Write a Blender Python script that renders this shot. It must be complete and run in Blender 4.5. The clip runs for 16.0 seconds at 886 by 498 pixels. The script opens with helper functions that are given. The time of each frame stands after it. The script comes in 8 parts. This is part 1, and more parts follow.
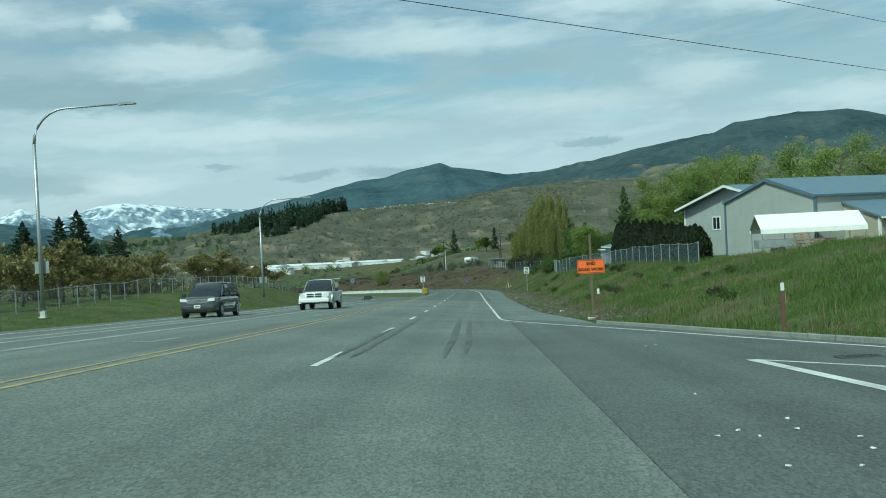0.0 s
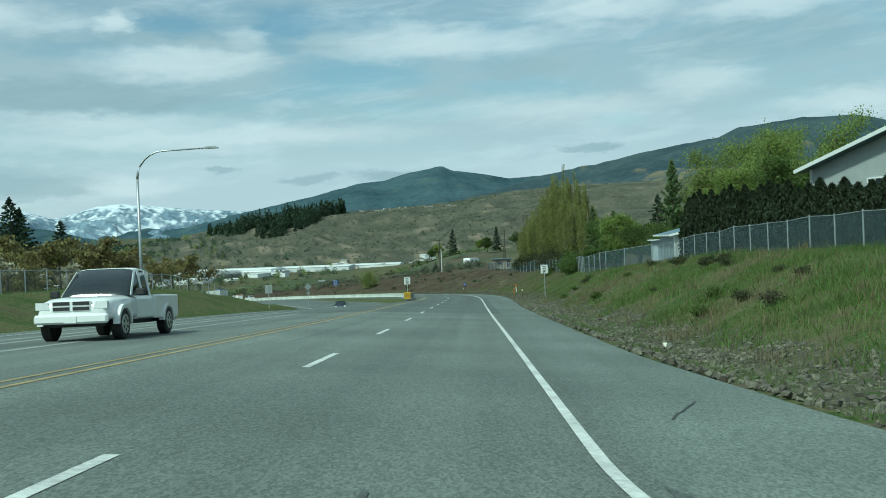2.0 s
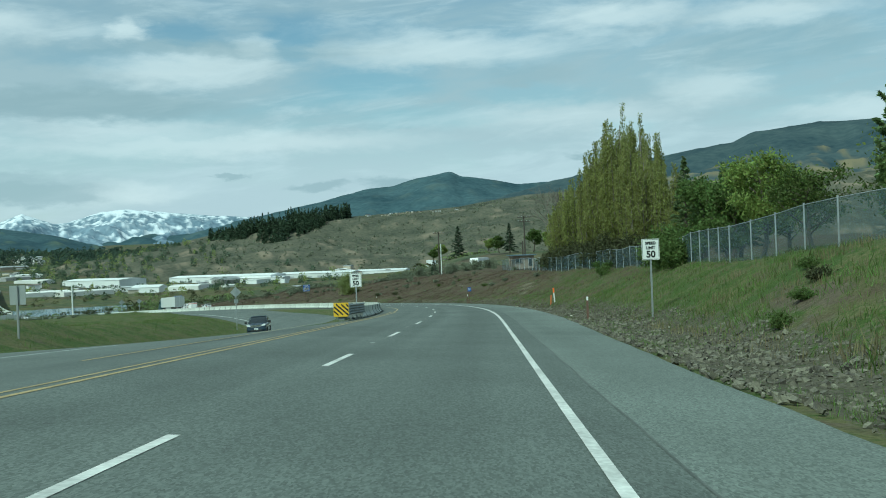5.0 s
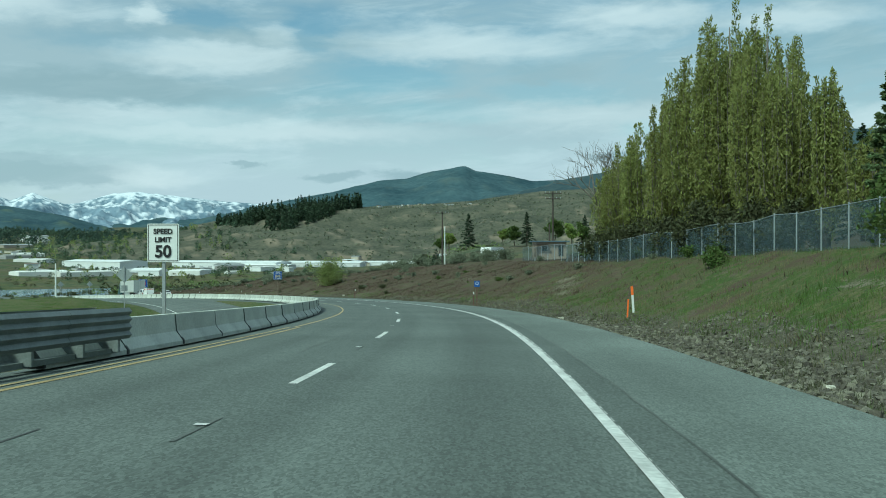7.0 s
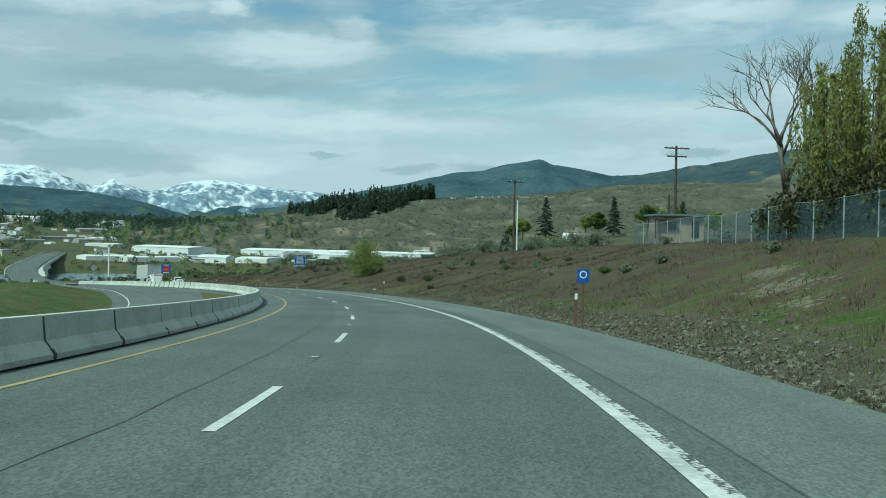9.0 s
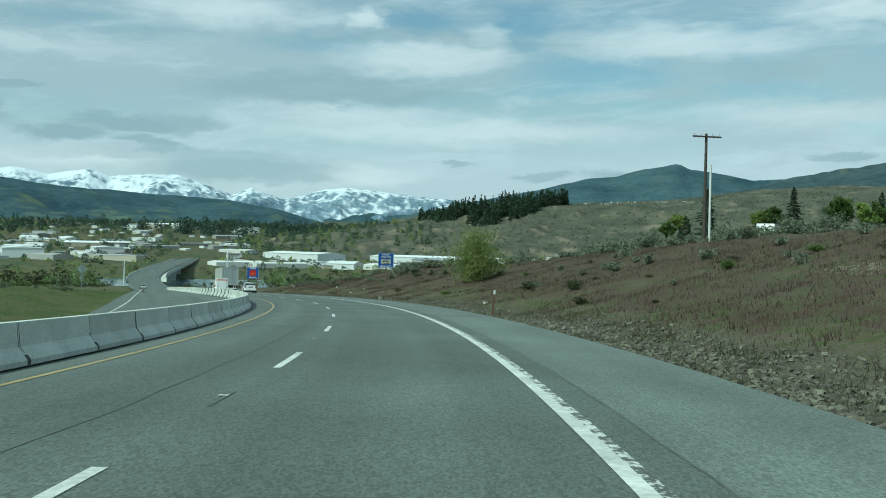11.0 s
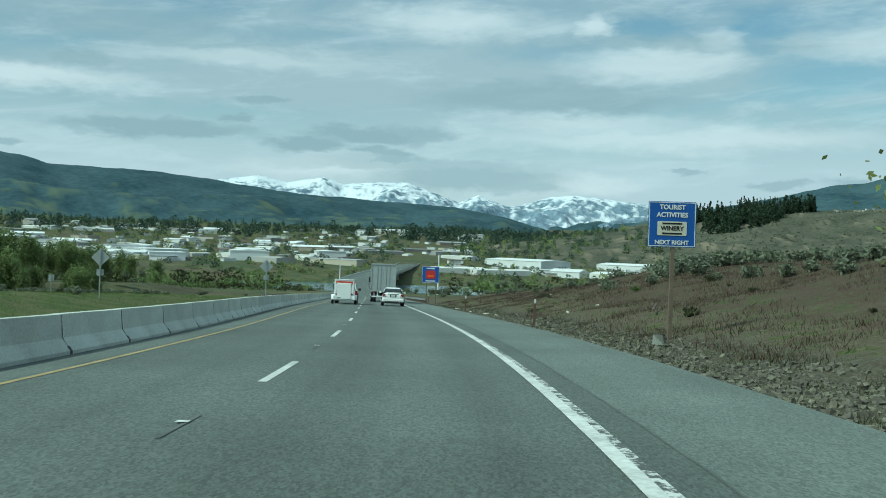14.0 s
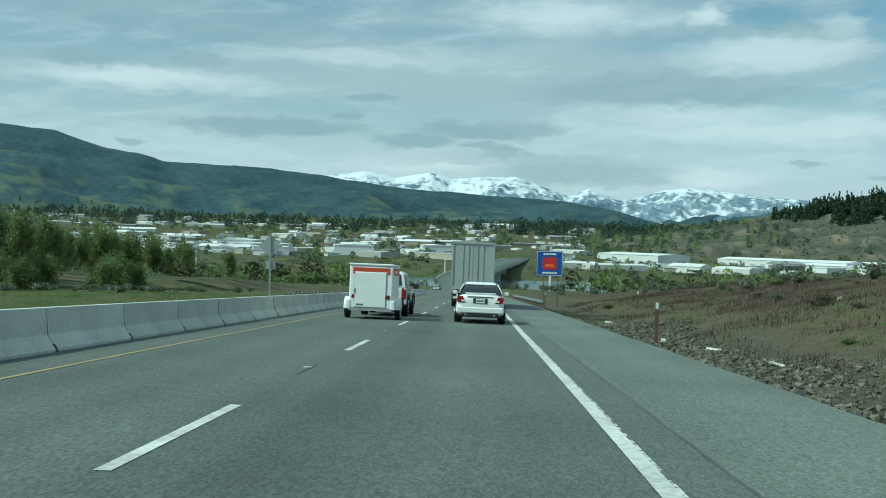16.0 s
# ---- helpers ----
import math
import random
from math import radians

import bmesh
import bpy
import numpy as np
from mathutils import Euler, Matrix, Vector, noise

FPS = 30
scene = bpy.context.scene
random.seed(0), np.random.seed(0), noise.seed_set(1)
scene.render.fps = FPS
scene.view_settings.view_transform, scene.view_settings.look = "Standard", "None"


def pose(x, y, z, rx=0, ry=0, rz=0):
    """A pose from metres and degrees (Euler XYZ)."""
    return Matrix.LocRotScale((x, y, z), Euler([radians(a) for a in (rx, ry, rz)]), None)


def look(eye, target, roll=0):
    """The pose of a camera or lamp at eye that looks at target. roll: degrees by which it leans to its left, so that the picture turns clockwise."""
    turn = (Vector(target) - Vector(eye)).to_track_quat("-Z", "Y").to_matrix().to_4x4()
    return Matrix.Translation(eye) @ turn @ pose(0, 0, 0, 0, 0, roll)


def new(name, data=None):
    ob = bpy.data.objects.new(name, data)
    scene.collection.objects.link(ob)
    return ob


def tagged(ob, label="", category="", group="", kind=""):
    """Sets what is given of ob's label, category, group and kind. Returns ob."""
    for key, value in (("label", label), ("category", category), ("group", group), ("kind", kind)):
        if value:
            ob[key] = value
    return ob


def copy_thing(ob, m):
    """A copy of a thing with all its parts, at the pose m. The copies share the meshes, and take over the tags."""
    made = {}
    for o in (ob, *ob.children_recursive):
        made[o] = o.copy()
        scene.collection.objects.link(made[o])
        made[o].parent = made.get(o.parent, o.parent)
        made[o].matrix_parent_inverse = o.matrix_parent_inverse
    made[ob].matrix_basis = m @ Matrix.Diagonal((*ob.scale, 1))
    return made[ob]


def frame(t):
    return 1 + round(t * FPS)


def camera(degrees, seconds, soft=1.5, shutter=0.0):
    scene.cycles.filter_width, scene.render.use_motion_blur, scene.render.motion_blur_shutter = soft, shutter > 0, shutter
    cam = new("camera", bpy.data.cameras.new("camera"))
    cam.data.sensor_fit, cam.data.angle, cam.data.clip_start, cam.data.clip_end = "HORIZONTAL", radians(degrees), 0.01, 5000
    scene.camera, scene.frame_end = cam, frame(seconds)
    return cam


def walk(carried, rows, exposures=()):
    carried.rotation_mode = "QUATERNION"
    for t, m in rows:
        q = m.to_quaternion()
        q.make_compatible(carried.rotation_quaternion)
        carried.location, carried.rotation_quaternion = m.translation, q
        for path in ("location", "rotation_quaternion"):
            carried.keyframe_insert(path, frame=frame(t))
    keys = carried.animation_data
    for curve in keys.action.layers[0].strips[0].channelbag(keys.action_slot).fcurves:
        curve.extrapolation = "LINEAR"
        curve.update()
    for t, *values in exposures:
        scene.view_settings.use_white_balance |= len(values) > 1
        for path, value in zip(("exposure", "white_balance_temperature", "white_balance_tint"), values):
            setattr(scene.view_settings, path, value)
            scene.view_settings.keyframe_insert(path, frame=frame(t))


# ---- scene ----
cam = camera(47.86, 16.0, soft=1.0)
# seconds, x, y, z, tilt, roll, heading: the driven line in the right-hand lane
PATH = [
    (0.0, -1.03, 0.02, 1.41, 89.26, 2.86, 0.93),
    (0.5, -0.86, 9.07, 0.90, 89.42, 2.80, 0.88),
    (1.0, -0.71, 18.17, 0.40, 89.33, 2.76, 0.77),
    (1.5, -0.58, 27.33, -0.09, 89.52, 2.40, 0.84),
    (2.0, -0.47, 36.58, -0.58, 89.51, 2.36, 0.96),
    (2.5, -0.35, 45.98, -1.08, 89.54, 2.10, 1.12),
    (3.0, -0.18, 55.60, -1.57, 89.50, 2.15, 1.26),
    (3.5, -0.08, 65.47, -2.07, 89.40, 2.20, 1.35),
    (4.0, 0.02, 75.55, -2.57, 89.72, 2.48, 1.40),
    (4.5, 0.10, 85.77, -3.06, 89.90, 2.49, 1.44),
    (5.0, 0.19, 96.05, -3.55, 89.94, 2.23, 1.47),
    (5.5, 0.26, 106.33, -4.03, 89.88, 1.77, 1.52),
    (6.0, 0.34, 116.60, -4.50, 89.79, 1.22, 1.64),
    (6.5, 0.39, 126.86, -4.97, 89.72, 0.64, 1.85),
    (7.0, 0.38, 137.13, -5.43, 89.67, 0.05, 2.17),
    (7.5, 0.31, 147.41, -5.88, 89.63, -0.91, 2.48),
    (8.0, 0.18, 157.68, -6.34, 89.81, -1.11, 3.38),
    (8.5, -0.20, 167.94, -6.79, 89.21, -1.20, 4.78),
    (9.0, -0.87, 178.19, -7.24, 89.26, -1.17, 6.41),
    (9.5, -1.81, 188.43, -7.70, 89.34, -1.15, 8.13),
    (10.0, -3.11, 198.64, -8.16, 89.43, -1.13, 9.94),
    (10.5, -4.79, 208.82, -8.62, 89.52, -1.13, 11.88),
    (11.0, -6.83, 218.97, -9.09, 89.55, -1.17, 13.99),
    (11.5, -9.26, 229.07, -9.56, 89.51, -1.26, 16.32),
    (12.0, -12.08, 239.11, -10.03, 89.38, -1.41, 18.85),
    (12.5, -15.27, 249.08, -10.49, 89.36, -1.40, 21.17),
    (13.0, -18.86, 258.99, -10.94, 89.30, -2.00, 23.02),
    (13.5, -22.83, 268.79, -11.40, 89.51, -2.31, 24.92),
    (14.0, -27.18, 278.48, -11.86, 89.74, -1.79, 26.90),
    (14.5, -31.88, 288.09, -12.32, 89.55, -1.29, 29.14),
    (15.0, -36.98, 297.57, -12.80, 89.30, -1.79, 31.11),
    (15.5, -42.32, 307.00, -13.29, 89.20, -1.58, 32.37),
    (16.0, -47.90, 316.39, -13.80, 89.30, -1.55, 33.15),
]
walk(cam, [(t, pose(*p)) for t, *p in PATH], [(0, 0.3, 5750, -26), (16, 0.3, 5750, -26)])

# ---- sky, sun ----
SUN_ELEV, SUN_AZ = radians(48), radians(215)   # high, behind and to the left of the drive


def make_world():
    w = bpy.data.worlds.new("sky")
    scene.world = w
    w.use_nodes = True
    nt = w.node_tree
    nt.nodes.clear()
    L = nt.links.new
    N = nt.nodes.new
    out, bg = N("ShaderNodeOutputWorld"), N("ShaderNodeBackground")
    sky = N("ShaderNodeTexSky")
    sky.sky_type, sky.sun_disc = "NISHITA", False
    sky.sun_elevation, sky.sun_rotation = SUN_ELEV, SUN_AZ
    sky.air_density, sky.dust_density, sky.ozone_density = 1.0, 0.6, 1.0
    tc, sep = N("ShaderNodeTexCoord"), N("ShaderNodeSeparateXYZ")
    L(tc.outputs["Generated"], sep.inputs[0])

    def m(op, a, b=None, c=None):
        n = N("ShaderNodeMath")
        n.operation = op
        for i, v in enumerate((a, b, c)):
            if v is None:
                continue
            if isinstance(v, (int, float)):
                n.inputs[i].default_value = v
            else:
                L(v, n.inputs[i])
        return n.outputs[0]

    # degrees round the compass (anticlockwise from north) and above the horizon
    az = m("MULTIPLY", m("ARCTAN2", m("MULTIPLY", sep.outputs[0], -1.0), sep.outputs[1]), 57.2958)
    el = m("MULTIPLY", m("ARCSINE", sep.outputs[2]), 57.2958)

    def field(su, sv, seed, detail=6, rough=0.55, dist=0.0, slope=0.0):
        """Noise drawn out along the horizon."""
        cb = N("ShaderNodeCombineXYZ")
        L(m("MULTIPLY", az, su), cb.inputs[0])
        L(m("MULTIPLY", m("ADD", el, m("MULTIPLY", az, slope)), sv), cb.inputs[1])
        cb.inputs[2].default_value = seed
        nz = N("ShaderNodeTexNoise")
        L(cb.outputs[0], nz.inputs["Vector"])
        nz.inputs["Scale"].default_value, nz.inputs["Detail"].default_value = 1.0, detail
        nz.inputs["Roughness"].default_value, nz.inputs["Distortion"].default_value = rough, dist
        return nz

    def ramp(v, lo, hi, a=0.0, b=1.0):
        r = N("ShaderNodeMapRange")
        r.interpolation_type = "SMOOTHSTEP"
        L(v, r.inputs["Value"])
        for k, q in zip(("From Min", "From Max", "To Min", "To Max"), (lo, hi, a, b)):
            r.inputs[k].default_value = q
        return r.outputs[0]

    def vec(op, a, b):
        n = N("ShaderNodeVectorMath")
        n.operation = op
        for i, v in enumerate((a, b)):
            if isinstance(v, tuple):
                n.inputs[i].default_value = v
            elif v is not None:
                L(v, n.inputs[i])
        return n.outputs["Value"] if op == "LENGTH" else n.outputs[0]

    def mix(fac, a, b):
        n = N("ShaderNodeMix")
        n.data_type = "RGBA"
        L(fac, n.inputs[0])
        for k, v in ((6, a), (7, b)):
            if isinstance(v, tuple):
                n.inputs[k].default_value = (*v, 1)
            else:
                L(v, n.inputs[k])
        return n.outputs[2]

    # ragged coordinates, in which the single clouds are drawn
    uv = N("ShaderNodeCombineXYZ")
    L(az, uv.inputs[0])
    L(el, uv.inputs[1])
    big = vec("MULTIPLY", vec("SUBTRACT", field(0.16, 0.5, 2.0, 3).outputs["Color"], (0.5, 0.5, 0.5)), (4.5, 1.2, 0.0))
    fine = vec("MULTIPLY", vec("SUBTRACT", field(0.55, 1.5, 7.0, 8, 0.62).outputs["Color"], (0.5, 0.5, 0.5)), (3.4, 1.25, 0.0))
    ragged = vec("ADD", vec("ADD", uv.outputs[0], big), fine)

    def banks(rows, soft):
        """The densest of several clouds: compass, height, half width, half height, amount."""
        total = None
        for a, e, wa, we, k in rows:
            d = vec("LENGTH", vec("MULTIPLY", vec("SUBTRACT", ragged, (a, e, 0.0)), (1 / wa, 1 / we, 0.0)), None)
            v = ramp(d, 1.25, 1.25 - soft, 0.0, k)
            total = v if total is None else m("MAXIMUM", total, v)
        return total

    GREY = [(21, 8.5, 8.0, 0.9, 0.85), (29, 6.2, 2.6, 0.55, 0.8), (30, 4.9, 2.0, 0.6, 0.8), (25.5, 3.8, 6.0, 0.7, 0.7), (-17.5, 10.2, 6.0, 1.3, 0.5), (-7.6, 4.8, 1.6, 0.28, 0.8), (3.9, 3.9, 2.2, 0.45, 0.8),
            (8.0, 3.75, 1.6, 0.3, 0.7), (14, 4.45, 1.0, 0.2, 0.7), (43.2, 5.9, 6.0, 0.55, 1.0), (31.3, 6.1, 4.0, 0.5, 1.0), (35.0, 5.5, 2.6, 0.5, 1.0), (30.5, 5.15, 2.2, 0.42, 0.9), (53.4, 9.2, 2.2, 0.5, 0.7),
            (46.9, 9.4, 1.9, 0.4, 0.7), (37.2, 7.8, 2.0, 0.25, 0.9), (51, 4.75, 1.1, 0.3, 0.8), (38.5, 6.65, 1.3, 0.26, 0.9), (29, 4.45, 8.0, 0.5, 0.55), (48, 11.5, 12.0, 1.1, 0.5), (22.7, 3.5, 3.2, 0.55, 0.7), (-4, 9.5, 3.0, 0.7, 0.35), (12.5, 11.3, 9.0, 0.45, 0.4)]
    WHITE = [(15.8, 10.3, 5.5, 1.0, 0.75), (18.6, 12.3, 1.5, 0.8, 0.85), (11.6, 11.5, 1.8, 0.75, 0.6), (26.5, 12.6, 6.0, 1.2, 0.8), (1.0, 11.2, 7.0, 1.1, 0.75), (-9, 12.4, 5.0, 0.9, 0.8), (-14, 8.3, 3.6, 1.3, 0.65), (-17, 12.0, 5.0, 1.0, 0.75), (14.4, 6.3, 14.0, 0.9, 0.75),
             (-6.4, 7.2, 8.0, 1.0, 0.55), (18.6, 7.0, 9.0, 0.8, 0.6), (50.2, 8.2, 8.0, 0.7, 0.8), (13.6, 10.0, 3.2, 0.8, 0.55), (33.4, 4.2, 6.0, 0.8, 0.85), (19, 3.6, 4.5, 0.8, 0.8), (38, 10.0, 9.0, 0.6, 0.5), (-22, 6.4, 6.0, 0.8, 0.6)]
    CLEAR = [(15.6, 12.1, 2.6, 1.0, 0.9), (6.0, 9.6, 5.0, 1.5, 0.95), (9.3, 12.0, 2.2, 1.8, 1.0), (-9.5, 6.4, 2.4, 0.7, 0.6), (19.5, 10.9, 6.0, 0.8, 0.6), (36.2, 11.4, 8.0, 0.8, 0.5), (41, 7.0, 9.0, 0.6, 0.6), (-4, 8.4, 5.0, 0.8, 0.6), (1.5, 7.6, 6.0, 0.7, 0.5)]
    clear = banks(CLEAR, 1.0)
    veil = m("MULTIPLY", ramp(field(0.05, 0.20, 3.1, 6, 0.6, 0.5, 0.10).outputs["Fac"], 0.30, 0.62, 0.25, 0.9), m("SUBTRACT", 1.0, m("MULTIPLY", clear, 0.9)))
    streaks = m("MULTIPLY", ramp(field(0.16, 0.8, 8.4, 8, 0.62, 0.5, 0.07).outputs["Fac"], 0.46, 0.72), m("SUBTRACT", 1.0, m("MULTIPLY", clear, 0.7)))
    low = ramp(el, 8.5, 3.0)
    c = mix(veil, sky.outputs[0], (4.7, 5.1, 6.1))
    c = mix(m("MULTIPLY", low, 0.62), c, (6.5, 6.6, 7.9))
    c = mix(m("MULTIPLY", streaks, 0.45), c, (7.2, 7.3, 8.5))
    c = mix(m("MULTIPLY", banks(WHITE, 1.1), 0.85), c, (8.2, 7.9, 8.9))
    c = mix(m("MULTIPLY", banks(GREY, 0.75), 0.85), c, (3.55, 4.2, 5.1))
    L(c, bg.inputs["Color"])
    bg.inputs["Strength"].default_value = 0.080
    L(bg.outputs[0], out.inputs[0])


make_world()
sun = new("sun", bpy.data.lights.new("sun", "SUN"))
sun.data.energy, sun.data.angle, sun.data.color = 2.9, radians(5), (1.0, 0.955, 0.89)
sd = Vector((math.sin(SUN_AZ) * math.cos(SUN_ELEV), math.cos(SUN_AZ) * math.cos(SUN_ELEV), math.sin(SUN_ELEV)))
sun.matrix_world = look(sd * 100, (0, 0, 0))

# ---- materials ----
RNG = random.Random(7)


def material(name, base, rough=0.7, metal=0.0, var=0.25, scale=3.0, fine=40.0, bump=0.2, depth=0.01,
             second=None, island=0.0, objvar=0.0, spec=None, coat=0.0, trans=0.0, hard=0.2):
    """A surface with blotches at one scale, grain at a finer one, and a little relief."""
    mt = bpy.data.materials.new(name)
    mt.use_nodes = True
    nt = mt.node_tree
    N, L = nt.nodes.new, nt.links.new
    b = nt.nodes["Principled BSDF"]
    b.inputs["Roughness"].default_value, b.inputs["Metallic"].default_value = rough, metal
    b.inputs["Coat Weight"].default_value = coat
    if spec is not None:
        b.inputs["Specular IOR Level"].default_value = spec
    tc = N("ShaderNodeTexCoord")
    n1, n2 = N("ShaderNodeTexNoise"), N("ShaderNodeTexNoise")
    n1.inputs["Scale"].default_value, n1.inputs["Detail"].default_value = scale, 5
    n2.inputs["Scale"].default_value, n2.inputs["Detail"].default_value = fine, 3
    L(tc.outputs["Object"], n1.inputs["Vector"])
    L(tc.outputs["Object"], n2.inputs["Vector"])
    mx = N("ShaderNodeMix")
    mx.data_type = "RGBA"
    d = [max(0.0, c * (1 - var)) for c in base]
    s2 = second or [min(1.0, c * (1 + var)) for c in base]
    mx.inputs[6].default_value, mx.inputs[7].default_value = (*d, 1), (*s2, 1)
    r1 = N("ShaderNodeMapRange")
    r1.inputs["From Min"].default_value, r1.inputs["From Max"].default_value = 0.5 - hard, 0.5 + hard
    ad = N("ShaderNodeMath")
    ad.operation = "MULTIPLY_ADD"
    L(n2.outputs["Fac"], ad.inputs[0])
    ad.inputs[1].default_value = 0.6
    ad2 = N("ShaderNodeMath")
    ad2.operation = "MULTIPLY_ADD"
    L(n1.outputs["Fac"], ad2.inputs[0])
    ad2.inputs[1].default_value, ad2.inputs[2].default_value = 0.75, -0.18
    L(ad2.outputs[0], ad.inputs[2])
    L(ad.outputs[0], r1.inputs["Value"])
    L(r1.outputs[0], mx.inputs[0])
    col = mx.outputs[2]
    for amount, node, sock in ((island, "ShaderNodeNewGeometry", "Random Per Island"), (objvar, "ShaderNodeObjectInfo", "Random")):
        if amount:
            g, hs, mr = N(node), N("ShaderNodeHueSaturation"), N("ShaderNodeMapRange")
            L(g.outputs[sock], mr.inputs["Value"])
            mr.inputs["To Min"].default_value, mr.inputs["To Max"].default_value = 1 - amount, 1 + amount
            L(mr.outputs[0], hs.inputs["Value"])
            mh = N("ShaderNodeMapRange")
            L(g.outputs[sock], mh.inputs["Value"])
            mh.inputs["To Min"].default_value, mh.inputs["To Max"].default_value = 0.5 - amount * 0.05, 0.5 + amount * 0.05
            L(mh.outputs[0], hs.inputs["Hue"])
            L(col, hs.inputs["Color"])
            col = hs.outputs[0]
    L(col, b.inputs["Base Color"])
    if bump:
        bp = N("ShaderNodeBump")
        bp.inputs["Strength"].default_value, bp.inputs["Distance"].default_value = bump, depth
        L(ad.outputs[0], bp.inputs["Height"])
        L(bp.outputs[0], b.inputs["Normal"])
    if trans:
        b.inputs["Subsurface Weight"].default_value = 0.0
        tr, ms = N("ShaderNodeBsdfTranslucent"), N("ShaderNodeMixShader")
        L(col, tr.inputs["Color"])
        ms.inputs[0].default_value = trans
        L(b.outputs[0], ms.inputs[1])
        L(tr.outputs[0], ms.inputs[2])
        L(ms.outputs[0], nt.nodes["Material Output"].inputs["Surface"])
    return mt


M = {}
M["white_line"] = material("white_line", (0.56, 0.57, 0.54), 0.6, var=0.32, scale=1.1, fine=14)
M["worn_line"] = material("worn_line", (0.13, 0.14, 0.13), 0.7, var=0.4, scale=5.0, fine=22, second=(0.60, 0.61, 0.58), hard=0.05, bump=0.6)
M["faded_line"] = material("faded_line", (0.27, 0.285, 0.27), 0.7, var=0.35, scale=0.9, fine=12)
M["yellow_line"] = material("yellow_line", (0.35, 0.265, 0.115), 0.6, var=0.3, scale=1.5, fine=25)
M["concrete"] = material("concrete", (0.50, 0.525, 0.475), 0.85, var=0.22, scale=0.8, fine=18, objvar=0.09, bump=0.3)
M["curb"] = material("curb", (0.22, 0.23, 0.205), 0.9, var=0.25, scale=1.2, fine=20)
M["skid"] = material("skid", (0.092, 0.103, 0.094), 0.8, var=0.4, scale=1.2, fine=40)
M["rubber_mark"] = material("rubber_mark", (0.055, 0.058, 0.056), 0.75, var=0.3, scale=2, fine=60)
M["galv"] = material("galv", (0.42, 0.44, 0.45), 0.45, 0.7, var=0.15, scale=2, fine=30, bump=0.05)
# galv darkened for the crash cushion's shaded side, shade put into the colour
M["galv_dark"] = material("galv_dark", (0.20, 0.225, 0.22), 0.55, 0.5, var=0.25, scale=2, fine=30, bump=0.05)
M["steel_grey"] = material("steel_grey", (0.36, 0.38, 0.38), 0.5, 0.4, var=0.15, scale=3, fine=30, bump=0.05)
M["stone"] = material("stone", (0.098, 0.090, 0.069), 0.9, var=0.45, scale=9, fine=50, objvar=0.3, island=0.42)
M["wood_old"] = material("wood_old", (0.060, 0.049, 0.040), 0.85, var=0.35, scale=2, fine=30)
M["bark"] = material("bark", (0.11, 0.09, 0.07), 0.95, var=0.4, scale=5, fine=25, bump=0.6, depth=0.03)
M["bark_grey"] = material("bark_grey", (0.145, 0.128, 0.108), 0.95, var=0.35, scale=5, fine=25, bump=0.6, depth=0.03)


def leafmat(name, base, isl=0.35, trans=0.42):
    return material(name, base, 0.65, var=0.2, scale=0.35, fine=6, bump=0, island=isl, objvar=0.1, trans=trans, spec=0.25)


M["leaf_poplar"] = leafmat("leaf_poplar", (0.270, 0.285, 0.095), 0.25, 0.5)
M["leaf_lime"] = leafmat("leaf_lime", (0.235, 0.295, 0.082), 0.35, 0.5)
M["leaf_spruce"] = leafmat("leaf_spruce", (0.160, 0.215, 0.095), 0.4, 0.4)
M["leaf_belt"] = leafmat("leaf_belt", (0.270, 0.315, 0.110), 0.35, 0.55)
M["leaf_grove"] = leafmat("leaf_grove", (0.175, 0.220, 0.085), 0.3, 0.4)
M["leaf_green"] = leafmat("leaf_green", (0.105, 0.150, 0.042))
M["leaf_dark"] = leafmat("leaf_dark", (0.042, 0.066, 0.036), 0.4, 0.22)
M["leaf_hedge"] = leafmat("leaf_hedge", (0.026, 0.036, 0.017), 0.35, 0.15)
M["leaf_thicket"] = leafmat("leaf_thicket", (0.060, 0.066, 0.030), 0.35, 0.2)
M["leaf_orchard"] = leafmat("leaf_orchard", (0.205, 0.180, 0.075), 0.4, 0.35)
M["leaf_sage"] = leafmat("leaf_sage", (0.165, 0.185, 0.125), 0.3, 0.25)
M["leaf_far"] = leafmat("leaf_far", (0.090, 0.130, 0.080), 0.45, 0.3)
M["leaf_grovefar"] = leafmat("leaf_grovefar", (0.052, 0.082, 0.058), 0.4, 0.25)
M["fence_rust"] = material("fence_rust", (0.115, 0.070, 0.050), 0.85, var=0.35, scale=3, fine=30)
M["blossom"] = leafmat("blossom", (0.42, 0.40, 0.30), 0.25, 0.3)
M["grass"] = leafmat("grass", (0.120, 0.170, 0.045), 0.5, 0.4)
M["grass_red"] = leafmat("grass_red", (0.098, 0.068, 0.053), 0.4, 0.25)
M["grass_dry"] = leafmat("grass_dry", (0.20, 0.175, 0.095), 0.35, 0.3)


